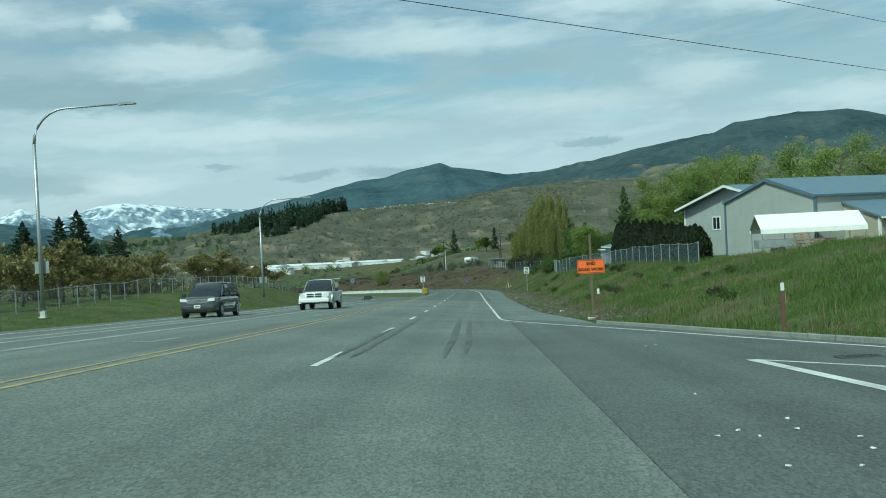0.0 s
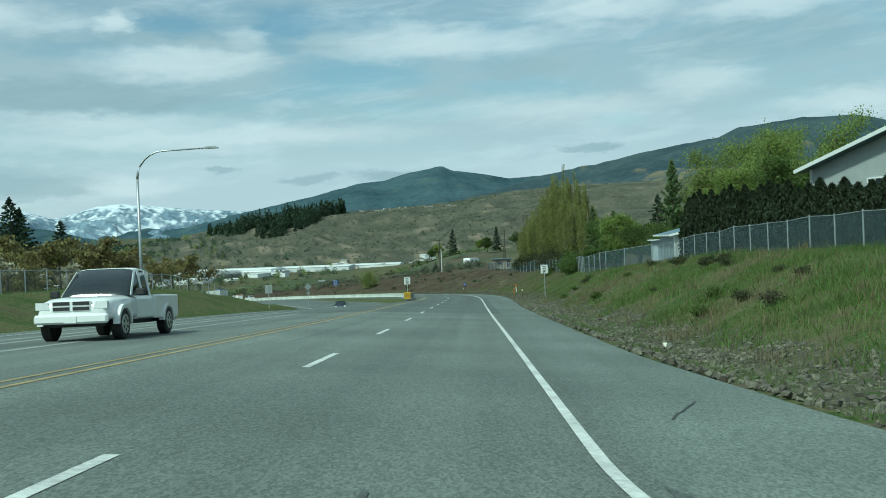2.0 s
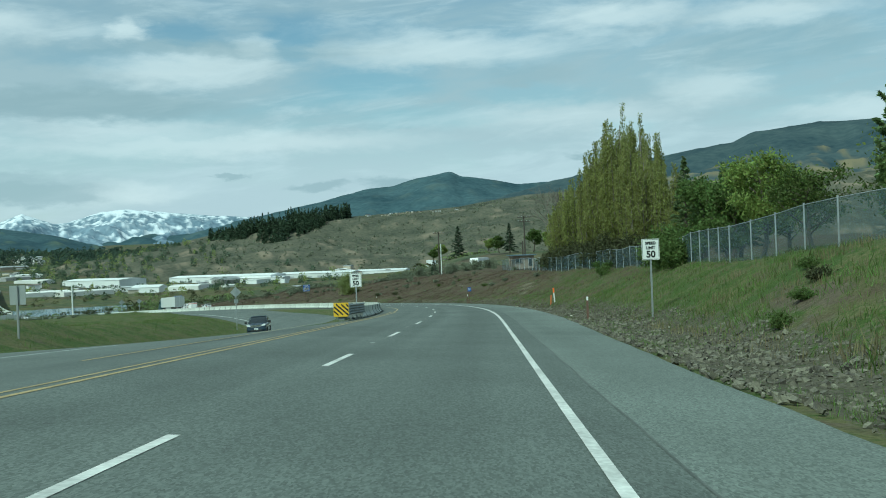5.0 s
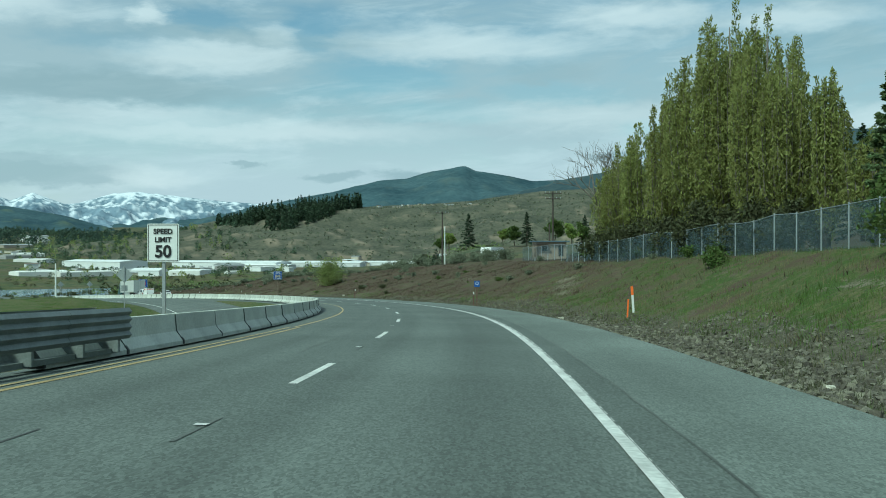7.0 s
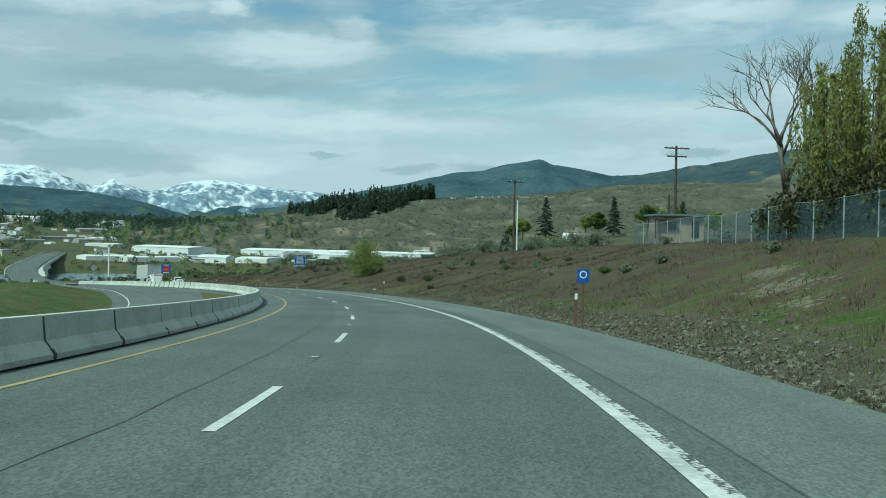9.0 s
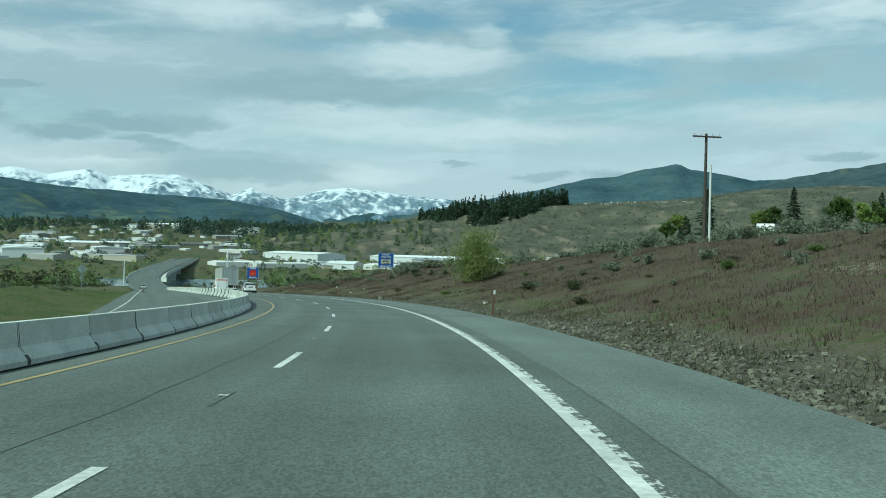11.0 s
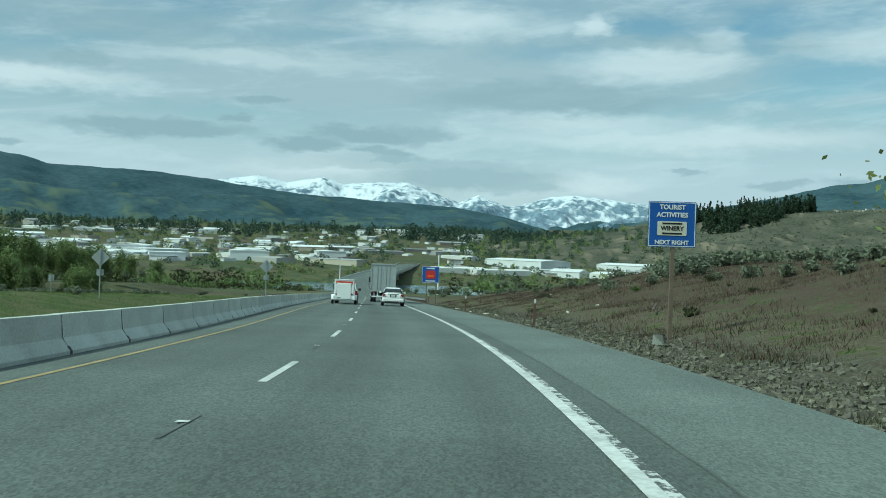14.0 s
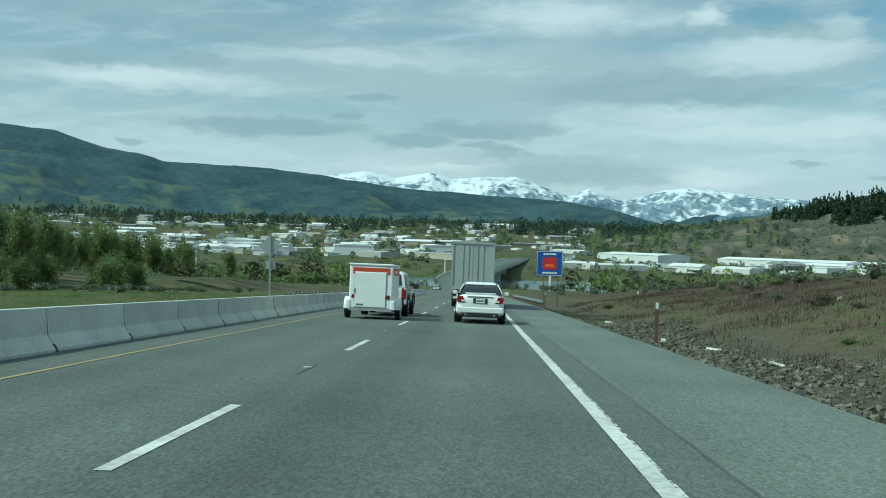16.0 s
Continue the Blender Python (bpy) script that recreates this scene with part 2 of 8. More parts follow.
def asphalt_material(name, base, stripes):
    """Chip-sealed asphalt: stone speckle, long worn tracks and slow blotches. The mesh's UV holds metres across and along."""
    mt = material(name, base, 0.85, var=0.22, scale=0.22, fine=40.0, bump=0.08, depth=0.004, spec=0.35)
    nt = mt.node_tree
    N, L = nt.nodes.new, nt.links.new
    b = nt.nodes["Principled BSDF"]
    src = b.inputs["Base Color"].links[0].from_socket
    uv = N("ShaderNodeUVMap")
    uv.uv_map = "road"
    vor = N("ShaderNodeTexVoronoi")
    vor.inputs["Scale"].default_value = 50.0
    worn = N("ShaderNodeMapping")       # wheels draw the stone chips out along the road
    worn.inputs["Scale"].default_value = (1.0, 0.36, 1.0)
    L(uv.outputs[0], worn.inputs["Vector"])
    L(worn.outputs[0], vor.inputs["Vector"])
    hsv = N("ShaderNodeHueSaturation")
    mr = N("ShaderNodeMapRange")
    sepc = N("ShaderNodeSeparateColor")
    L(vor.outputs["Color"], sepc.inputs[0])
    L(sepc.outputs[0], mr.inputs["Value"])
    mr.inputs["To Min"].default_value, mr.inputs["To Max"].default_value = 0.70, 1.34
    L(src, hsv.inputs["Color"])
    L(mr.outputs[0], hsv.inputs["Value"])
    # tyre tracks: bands across the lane, ragged along the road
    sep, wv, cmb = N("ShaderNodeSeparateXYZ"), N("ShaderNodeTexNoise"), N("ShaderNodeCombineXYZ")
    L(uv.outputs[0], sep.inputs[0])
    mu = N("ShaderNodeMath")
    mu.operation = "MULTIPLY"
    L(sep.outputs[1], mu.inputs[0])
    mu.inputs[1].default_value = 0.012
    L(sep.outputs[0], cmb.inputs[0])
    L(mu.outputs[0], cmb.inputs[1])
    L(cmb.outputs[0], wv.inputs["Vector"])
    wv.inputs["Scale"].default_value, wv.inputs["Detail"].default_value = 0.85, 4
    hs2, mr2 = N("ShaderNodeHueSaturation"), N("ShaderNodeMapRange")
    L(wv.outputs["Fac"], mr2.inputs["Value"])
    mr2.inputs["From Min"].default_value, mr2.inputs["From Max"].default_value = 0.3, 0.7
    mr2.inputs["To Min"].default_value, mr2.inputs["To Max"].default_value = 1 - stripes, 1 + stripes
    L(hsv.outputs[0], hs2.inputs["Color"])
    L(mr2.outputs[0], hs2.inputs["Value"])
    L(hs2.outputs[0], b.inputs["Base Color"])
    return mt


M["asphalt_old"] = asphalt_material("asphalt_old", (0.134, 0.152, 0.137), 0.20)
M["asphalt_new"] = asphalt_material("asphalt_new", (0.102, 0.1175, 0.107), 0.18)
M["asphalt_shoulder"] = asphalt_material("asphalt_shoulder", (0.131, 0.152, 0.137), 0.13)
M["asphalt_side"] = asphalt_material("asphalt_side", (0.088, 0.101, 0.094), 0.22)


def ground_material(name, far=False):
    """Grass, bare soil and stones, shared out by the 'cover' colour of the mesh and broken up by noise."""
    mt = bpy.data.materials.new(name)
    mt.use_nodes = True
    nt = mt.node_tree
    N, L = nt.nodes.new, nt.links.new
    b = nt.nodes["Principled BSDF"]
    b.inputs["Roughness"].default_value = 0.95
    b.inputs["Specular IOR Level"].default_value = 0.15
    at, tc = N("ShaderNodeAttribute"), N("ShaderNodeTexCoord")
    at.attribute_name = "cover"
    sp = N("ShaderNodeSeparateColor")
    L(at.outputs["Color"], sp.inputs[0])

    def nz(scale, detail=5, dist=0.0, wide=0.26):
        n = N("ShaderNodeTexNoise")
        n.inputs["Scale"].default_value, n.inputs["Detail"].default_value, n.inputs["Distortion"].default_value = scale, detail, dist
        L(tc.outputs["Object"], n.inputs["Vector"])
        r = N("ShaderNodeMapRange")
        L(n.outputs["Fac"], r.inputs["Value"])
        r.inputs["From Min"].default_value, r.inputs["From Max"].default_value = 0.5 - wide, 0.5 + wide
        return r.outputs[0]

    def mix(f, a, c):
        n = N("ShaderNodeMix")
        n.data_type = "RGBA"
        L(f, n.inputs[0])
        for k, v in ((6, a), (7, c)):
            if isinstance(v, tuple):
                n.inputs[k].default_value = (*v, 1)
            else:
                L(v, n.inputs[k])
        return n.outputs[2]

    def step(v, noisev, width=0.25):
        a = N("ShaderNodeMath")
        a.operation = "MULTIPLY_ADD"
        L(noisev, a.inputs[0])
        a.inputs[1].default_value = 1.1
        s = N("ShaderNodeMath")
        s.operation = "SUBTRACT"
        L(v, s.inputs[0])
        s.inputs[1].default_value = 0.55
        L(s.outputs[0], a.inputs[2])
        r = N("ShaderNodeMapRange")
        r.interpolation_type = "SMOOTHSTEP"
        L(a.outputs[0], r.inputs["Value"])
        r.inputs["From Min"].default_value, r.inputs["From Max"].default_value = 0.5 - width, 0.5 + width
        return r.outputs[0]

    k = 0.02 if far else 1.0
    big, mid, fine = nz(0.35 * k if not far else 0.012), nz(1.3 * k, 6, 0.4), nz(14 * k if not far else 0.25)
    crumbs = nz(3.6 * k, 7, 0.8)
    soil = mix(crumbs, mix(fine, (0.040, 0.034, 0.022), (0.100, 0.083, 0.056)), mix(fine, (0.090, 0.074, 0.050), (0.170, 0.142, 0.102)))
    russet = mix(fine, (0.040, 0.027, 0.021), (0.112, 0.074, 0.057))
    olive = mix(fine, (0.042, 0.040, 0.022), (0.100, 0.090, 0.052))
    red = mix(step(crumbs, mid, 0.16), russet, olive)
    # far grass is greyer: the haze of distance put into its colour
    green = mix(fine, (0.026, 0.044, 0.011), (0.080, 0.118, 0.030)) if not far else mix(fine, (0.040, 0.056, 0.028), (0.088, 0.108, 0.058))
    green = mix(step(big, crumbs, 0.2), green, mix(fine, (0.060, 0.070, 0.024), (0.150, 0.140, 0.068)))
    gravel = mix(crumbs, mix(fine, (0.030, 0.028, 0.019), (0.085, 0.078, 0.056)), mix(fine, (0.060, 0.055, 0.038), (0.170, 0.156, 0.116)))
    sand = mix(fine, (0.105, 0.095, 0.066), (0.225, 0.203, 0.150))
    c = mix(step(sp.outputs[0], mid), soil, green)
    c = mix(step(sp.outputs[2], big, 0.32), c, red)
    c = mix(step(sp.outputs[1], crumbs), c, gravel)
    scar = N("ShaderNodeMath")
    scar.operation = "SUBTRACT"
    scar.inputs[0].default_value = 1.0
    L(at.outputs["Alpha"], scar.inputs[1])
    c = mix(step(scar.outputs[0], crumbs, 0.14), c, sand)
    L(c, b.inputs["Base Color"])
    bp = N("ShaderNodeBump")
    bp.inputs["Strength"].default_value, bp.inputs["Distance"].default_value = 0.7, 0.08 if not far else 2.0
    L(mid, bp.inputs["Height"])
    bp2 = N("ShaderNodeBump")
    bp2.inputs["Strength"].default_value, bp2.inputs["Distance"].default_value = 0.6, 0.03 if not far else 1.0
    L(fine, bp2.inputs["Height"])
    L(bp.outputs[0], bp2.inputs["Normal"])
    L(bp2.outputs[0], b.inputs["Normal"])
    return mt


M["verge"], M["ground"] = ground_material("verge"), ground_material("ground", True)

# ---- the line of the road ----
# s: metres along the right-hand edge line; w: metres to the left of it
PSI_S = [-20 + 24 * i for i in range(21)] + [520, 620, 720, 800, 860, 920, 1000, 1030, 1800]
PSI = [-1.37, -1.1, -0.66, -0.68, -0.51, -0.59, -0.66, -0.12, 2.95, 8.11, 13.08, 17.52, 21.67, 27.2, 30.24, 31.02, 30.9, 31.0,
       31.0, 31.1, 31.2, 31.4, 31.8, 32.0, 31.2, 29.0, 26.6, 25.6, 25.5, 25.5]
GRADE_S = [-20 + 60 * i for i in range(9)] + [540, 640, 700, 800, 815, 840, 1800]
GRADE = [-0.0581, -0.052, -0.0465, -0.0434, -0.0448, -0.0428, -0.0485, -0.0494, -0.0503, -0.047, -0.045, -0.030, -0.003, 0.0, 0.0, 0.0]
BANK = [-0.0861, -0.076, -0.0554, -0.0201, -0.0065, -0.0022, -0.0122, -0.0184, -0.0226, -0.02, -0.01, 0.0, 0.0, 0.0, 0.0, 0.0]


def smooth_at(x, k, y):
    k, y = np.asarray(k, float), np.asarray(y, float)
    g = np.gradient(y, k)
    i = np.clip(np.searchsorted(k, x) - 1, 0, len(k) - 2)
    h = k[i + 1] - k[i]
    q = np.clip((x - k[i]) / h, 0, 1)
    return (2 * q**3 - 3 * q**2 + 1) * y[i] + (q**3 - 2 * q**2 + q) * h * g[i] + (3 * q**2 - 2 * q**3) * y[i + 1] + (q**3 - q**2) * h * g[i + 1]


LS = np.arange(-20.0, 1700.5, 1.0)
_p, _g = np.radians(smooth_at(LS, PSI_S, PSI)), smooth_at(LS, GRADE_S, GRADE)
LB = smooth_at(LS, GRADE_S, BANK)
LX, LY, LZ = (np.concatenate([[0], np.cumsum((v[1:] + v[:-1]) / 2)]) for v in (-np.sin(_p), np.cos(_p), _g))
LX, LY, LZ, LP = LX - LX[20], LY - LY[20], LZ - LZ[20], _p


def line_at(s):
    """x, y, z, heading and bank of the edge line; straight on before its start."""
    s = np.asarray(s, float)
    c = np.clip(s, LS[0], LS[-1])
    x, y, z, p, b = (np.interp(c, LS, a) for a in (LX, LY, LZ, LP, LB))
    d = s - c
    return x - np.sin(p) * d, y + np.cos(p) * d, z + d * -0.05, p, b


def to_line(x, y):
    """s and w of a place."""
    x, y = np.asarray(x, float), np.asarray(y, float)
    s = np.clip(y, -20, 400.0)
    for _ in range(14):
        lx, ly, lz, p, b = line_at(s)
        s = np.clip(s + 0.8 * (-(x - lx) * np.sin(p) + (y - ly) * np.cos(p)), -200, 1690)
    lx, ly, lz, p, b = line_at(s)
    return s, -((x - lx) * np.cos(p) + (y - ly) * np.sin(p))


def paved(s, w):
    """Height of the carriageway above the edge line: one slope to the yellow line, a crown there, a flatter far half."""
    b = line_at(s)[4]
    low = -0.12 * sstep(118, 168, s) * (1 - sstep(250, 330, s))   # the far carriageway lies lower through the bend
    easy = -0.1 + 1.1 * sstep(36, 62, s)                           # the mouth of the side road is nearly level
    right = np.where(w > 0, -w * b, -w * b * easy)
    return np.where(w < 6.85, right, -6.85 * b + (w - 6.85) * (-b - 0.06)) + np.maximum(w - 9.0, 0) * low


CREST_S = [-60, 0, 40, 60, 75, 105, 145, 176, 215, 240, 265, 290, 330, 360, 382, 430, 520]
CREST_W = [20, 20, 19, 16, 14.5, 13.2, 11.5, 14, 18, 21, 23, 24, 24, 21.5, 22, 20, 20]
CREST_Z = [3.0, 3.0, 2.7, 2.6, 2.6, 2.9, 2.4, 2.9, 3.7, 4.1, 4.6, 4.5, 3.6, 3.8, 2.7, 1.8, 0.3]
LEFT_S = [-60, 0, 60, 110, 140, 170, 220, 320, 520, 1700]
LEFT_W = [18, 18, 17.2, 18.5, 19, 20.5, 21, 18.5, 16.5, 16.5]
CURB = [(-80.0, -60.0), (-20.0, -30.0), (-12.0, -2.0), (-9.0, 8.0), (-7.4, 14.0), (-6.24, 18.8), (-5.0, 24.3), (-4.05, 29.0), (-3.5, 31.6), (-3.25, 32.6), (-3.0, 34.0)]


def sstep(a, b, v):
    q = np.clip((v - a) / (b - a), 0, 1)
    return q * q * (3 - 2 * q)


def side_level(s, w):
    """The side road's surface above the edge line."""
    return paved(s, np.maximum(w, -20.0))


def lumps(x, y):
    """Unevenness of the open ground."""
    return noise.fractal(Vector((x * 0.16, y * 0.16, 0)), 1.0, 2.0, 2) * 0.16 + noise.noise(Vector((x * 0.05, y * 0.05, 3))) * 0.25 + noise.noise(Vector((x * 0.55, y * 0.55, 9))) * 0.13


def open_ground(s, w):
    """How far a place is off the pavement: 0 on it, 1 well off it."""
    lw = np.interp(s, LEFT_S, LEFT_W)
    curb_s = np.interp(w, [c[0] for c in CURB], [c[1] for c in CURB])
    return sstep(3.2, 6.5, -w) * sstep(0.0, 3.0, s - curb_s) + sstep(1, 5, w - lw)


def verge_z(s, w):
    """Height of the roadside ground above sea of the scene."""
    s, w = np.asarray(s, float), np.asarray(w, float)
    z0 = line_at(s)[2]
    b = line_at(s)[4]
    # right side: shallow stony ditch, bank, terrace
    r = -w
    cw, cz = np.interp(s, CREST_S, CREST_W), np.interp(s, CREST_S, CREST_Z)
    toe = 6.0
    q = np.clip((r - toe) / np.maximum(cw - toe, 1), 0, 1)
    bank = cz * (0.55 * q + 0.45 * sstep(0, 1, q)) + np.maximum(r - cw, 0) * np.interp(s, [200, 240, 360, 420], [0.03, 0.065, 0.065, 0.03])
    ditch = -0.22 * sstep(3.0, 4.2, r) * (1 - sstep(5.5, 8.0, r))
    flat = paved(s, np.full_like(s, -3.0))
    curb_s = np.interp(w, [c[0] for c in CURB], [c[1] for c in CURB])
    grow = sstep(0.0, 9.0, s - curb_s)
    edge = np.where(r > 3.0, flat * np.clip(1.8 - r / 6.0, 0, 1), paved(s, w))
    right = (edge + ditch + bank) * grow + (1 - grow) * side_level(s, w) - 0.05 - 0.35 * (1 - sstep(-1.5, 0.2, s - curb_s))
    # left side: pavement, low grassy rise, orchard level
    lw = np.interp(s, LEFT_S, LEFT_W)
    pav = paved(s, np.minimum(w, lw))
    berm = np.interp(s, [-60, 55, 80, 110, 150, 190, 240, 300, 520], [0.35, 0.5, 1.6, 2.1, 2.1, 1.8, 1.7, 1.2, -0.5])
    left = pav - 0.06 + berm * sstep(0.3, 8, w - lw) - 0.02 * np.maximum(w - lw - 14, 0)
    return z0 + np.where(w < 0, right, left)


def place(s, w, dz=0.0):
    """The point on the ground or pavement at s, w."""
    x, y, z, p, b = line_at(s)
    lw = np.interp(s, LEFT_S, LEFT_W)
    on = (w > -3.0) & (w < lw)
    zz = np.where(on, z + paved(s, w), verge_z(s, w))
    px, py = float(x - w * np.cos(p)), float(y - w * np.sin(p))
    if not on:
        zz = zz + lumps(px, py) * open_ground(np.float64(s), np.float64(w))
    return Vector((px, py, float(zz) + dz))


def place_many(S, W, dz=0.0):
    """Points on the ground for many s, w at once."""
    S, W = np.asarray(S, float), np.asarray(W, float)
    x, y, z, p, b = line_at(S)
    on = (W > -3.0) & (W < np.interp(S, LEFT_S, LEFT_W))
    px, py = x - W * np.cos(p), y - W * np.sin(p)
    bumps = np.array([lumps(a, c) for a, c in zip(px.tolist(), py.tolist())]) * open_ground(S, W)
    return np.stack([px, py, np.where(on, z + paved(S, W), verge_z(S, W) + bumps) + dz], -1)


def heading(s):
    return math.degrees(float(line_at(s)[3]))


# ---- mesh helpers ----
def part(name, bm, mat, parent=None, label="", smooth=False):
    me = bpy.data.meshes.new(name)
    if isinstance(bm, tuple):
        me.from_pydata(*bm)
    else:
        bm.normal_update()
        bm.to_mesh(me)
        bm.free()
    mats = mat if isinstance(mat, (list, tuple)) else [mat]
    for m_ in mats:
        me.materials.append(M[m_] if isinstance(m_, str) else m_)
    if smooth:
        for p in me.polygons:
            p.use_smooth = True
    ob = new(name, me)
    if parent is not None:
        ob.parent = parent
    if label:
        ob["label"] = label
    return ob


def thing(name, m, label, category, group="", kind=""):
    ob = new(name)
    ob.matrix_world = m
    return tagged(ob, label, category, group, kind)


def again(ob, name, parent, m):
    """Another part on the same mesh."""
    o = new(name, ob.data)
    o.parent, o.matrix_local = parent, m
    return o


def box(bm, cx, cy, cz, sx, sy, sz, rot=None, bevel=0.0):
    r = bmesh.ops.create_cube(bm, size=1.0)
    vs = r["verts"]
    bmesh.ops.scale(bm, vec=(sx, sy, sz), verts=vs)
    if bevel:
        es = list({e for v in vs for e in v.link_edges})
        g = bmesh.ops.bevel(bm, geom=es, offset=bevel, segments=1, affect="EDGES", profile=0.5)
        vs = list({v for f in g["faces"] for v in f.verts} | {v for v in vs if v.is_valid})
    if rot:
        bmesh.ops.rotate(bm, cent=(0, 0, 0), matrix=Euler([radians(a) for a in rot]).to_matrix(), verts=vs)
    bmesh.ops.translate(bm, vec=(cx, cy, cz), verts=vs)
    return vs


def boxes(*rows, bevel=0.0):
    bm = bmesh.new()
    for r in rows:
        box(bm, *r, bevel=bevel)
    return bm


def tube(bm, pts, radii, n=8):
    """A round bar along points."""
    rings = []
    pts = [Vector(p) for p in pts]
    for i, p in enumerate(pts):
        d = (pts[min(i + 1, len(pts) - 1)] - pts[max(i - 1, 0)]).normalized()
        a = d.orthogonal().normalized() if abs(d.z) > 0.95 else d.cross(Vector((0, 0, 1))).normalized()
        c = d.cross(a)
        r = radii[i] if isinstance(radii, (list, tuple)) else radii
        rings.append([bm.verts.new(p + (a * math.cos(t) + c * math.sin(t)) * r) for t in [2 * math.pi * k / n for k in range(n)]])
    for r0, r1 in zip(rings, rings[1:]):
        for k in range(n):
            bm.faces.new((r0[k], r0[(k + 1) % n], r1[(k + 1) % n], r1[k]))
    bm.faces.new(rings[0][::-1])
    bm.faces.new(rings[-1])
    return bm


def bar(p0, p1, r0, r1=None, n=8):
    return tube(bmesh.new(), [p0, p1], [r0, r0 if r1 is None else r1], n)


def prism(bm, poly, y0, y1):
    """A polygon of x, z drawn out from y0 to y1."""
    a = [bm.verts.new((x, y0, z)) for x, z in poly]
    c = [bm.verts.new((x, y1, z)) for x, z in poly]
    n = len(poly)
    bm.faces.new(a)
    bm.faces.new(c[::-1])
    for i in range(n):
        bm.faces.new((a[i], c[i], c[(i + 1) % n], a[(i + 1) % n]))
    return bm


def grid_faces(nu, nv):
    return [(j * nu + i, j * nu + i + 1, (j + 1) * nu + i + 1, (j + 1) * nu + i) for j in range(nv - 1) for i in range(nu - 1)]


def sheet(name, S, Wf, zoff, mat, label="", category="", lift=0.0, kind="structure"):
    """A ribbon laid on the carriageway: stations S, cross positions Wf(s)."""
    V, UV = [], []
    for s in S:
        for w in Wf(s):
            x, y, z, p, b = line_at(s)
            V.append((x - w * np.cos(p), y - w * np.sin(p), z + paved(s, w) + zoff))
            UV.append((w, s))
    nu = len(Wf(S[0]))
    me = bpy.data.meshes.new(name)
    me.from_pydata([tuple(map(float, v)) for v in V], [], [f[::-1] for f in grid_faces(nu, len(S))])
    uvl = me.uv_layers.new(name="road")
    idx = np.empty(len(me.loops), np.int32)
    me.loops.foreach_get("vertex_index", idx)
    uvl.data.foreach_set("uv", np.asarray(UV, np.float32)[idx].ravel())
    me.materials.append(M[mat])
    ob = new(name, me)
    if label:
        tagged(ob, label, category, kind=kind)
    return ob


def cover(me, cols):
    at = me.color_attributes.new("cover", "FLOAT_COLOR", "POINT")
    at.data.foreach_set("color", np.asarray(cols, np.float32).ravel())


# ---- ground ----
def natural_z(x, y):
    """Terrace beside the road, falling to the river and rising again to the town and the hills."""
    d = np.hypot(x + 20, y - 200)
    az = np.degrees(np.arctan2(-(x + 20), y - 200))
    valley = np.interp(d, [0, 120, 250, 400, 550, 700, 735, 745, 875, 890, 940, 1200, 1500, 2000, 2600, 3400, 4700], [-9, -12, -17, -27, -36, -43, -45, -51, -51, -44, -40, -38, -31, -7, 22, 45, 60])
    bench = np.interp(d, [0, 300, 900, 1400, 4700], [-6, -6, -10, -30, 20])
    k = sstep(8, -6, az) + sstep(120, 170, az) if np.isscalar(az) else np.clip(sstep(-8, 6, -az) + sstep(120, 170, az), 0, 1)
    return valley * (1 - k) + bench * k


# bare pale soil on the bank: s, w, half lengths along and across, amount
SCARS = [(119, -13.6, 2.4, 0.9, 1.0), (215, -11.6, 3.0, 0.9, 0.75), (210, -10.3, 2.4, 0.9, 0.8), (206, -9.0, 1.6, 0.6, 0.6), (165, -9.7, 3.0, 0.3, 1.0), (63.6, -11.3, 2.0, 0.5, 0.7), (104, -8.2, 4, 0.6, 0.5), (252, -14, 3, 0.8, 0.6)]

SLIPS = [(111.0, -8.3, 5.5, 0.8), (125.0, -8.2, 3.0, 0.7)]


def slipped(s, w):
    return sum(np.exp(-((s - a) / c) ** 2 - ((w - b) / d) ** 2) for a, b, c, d in SLIPS)


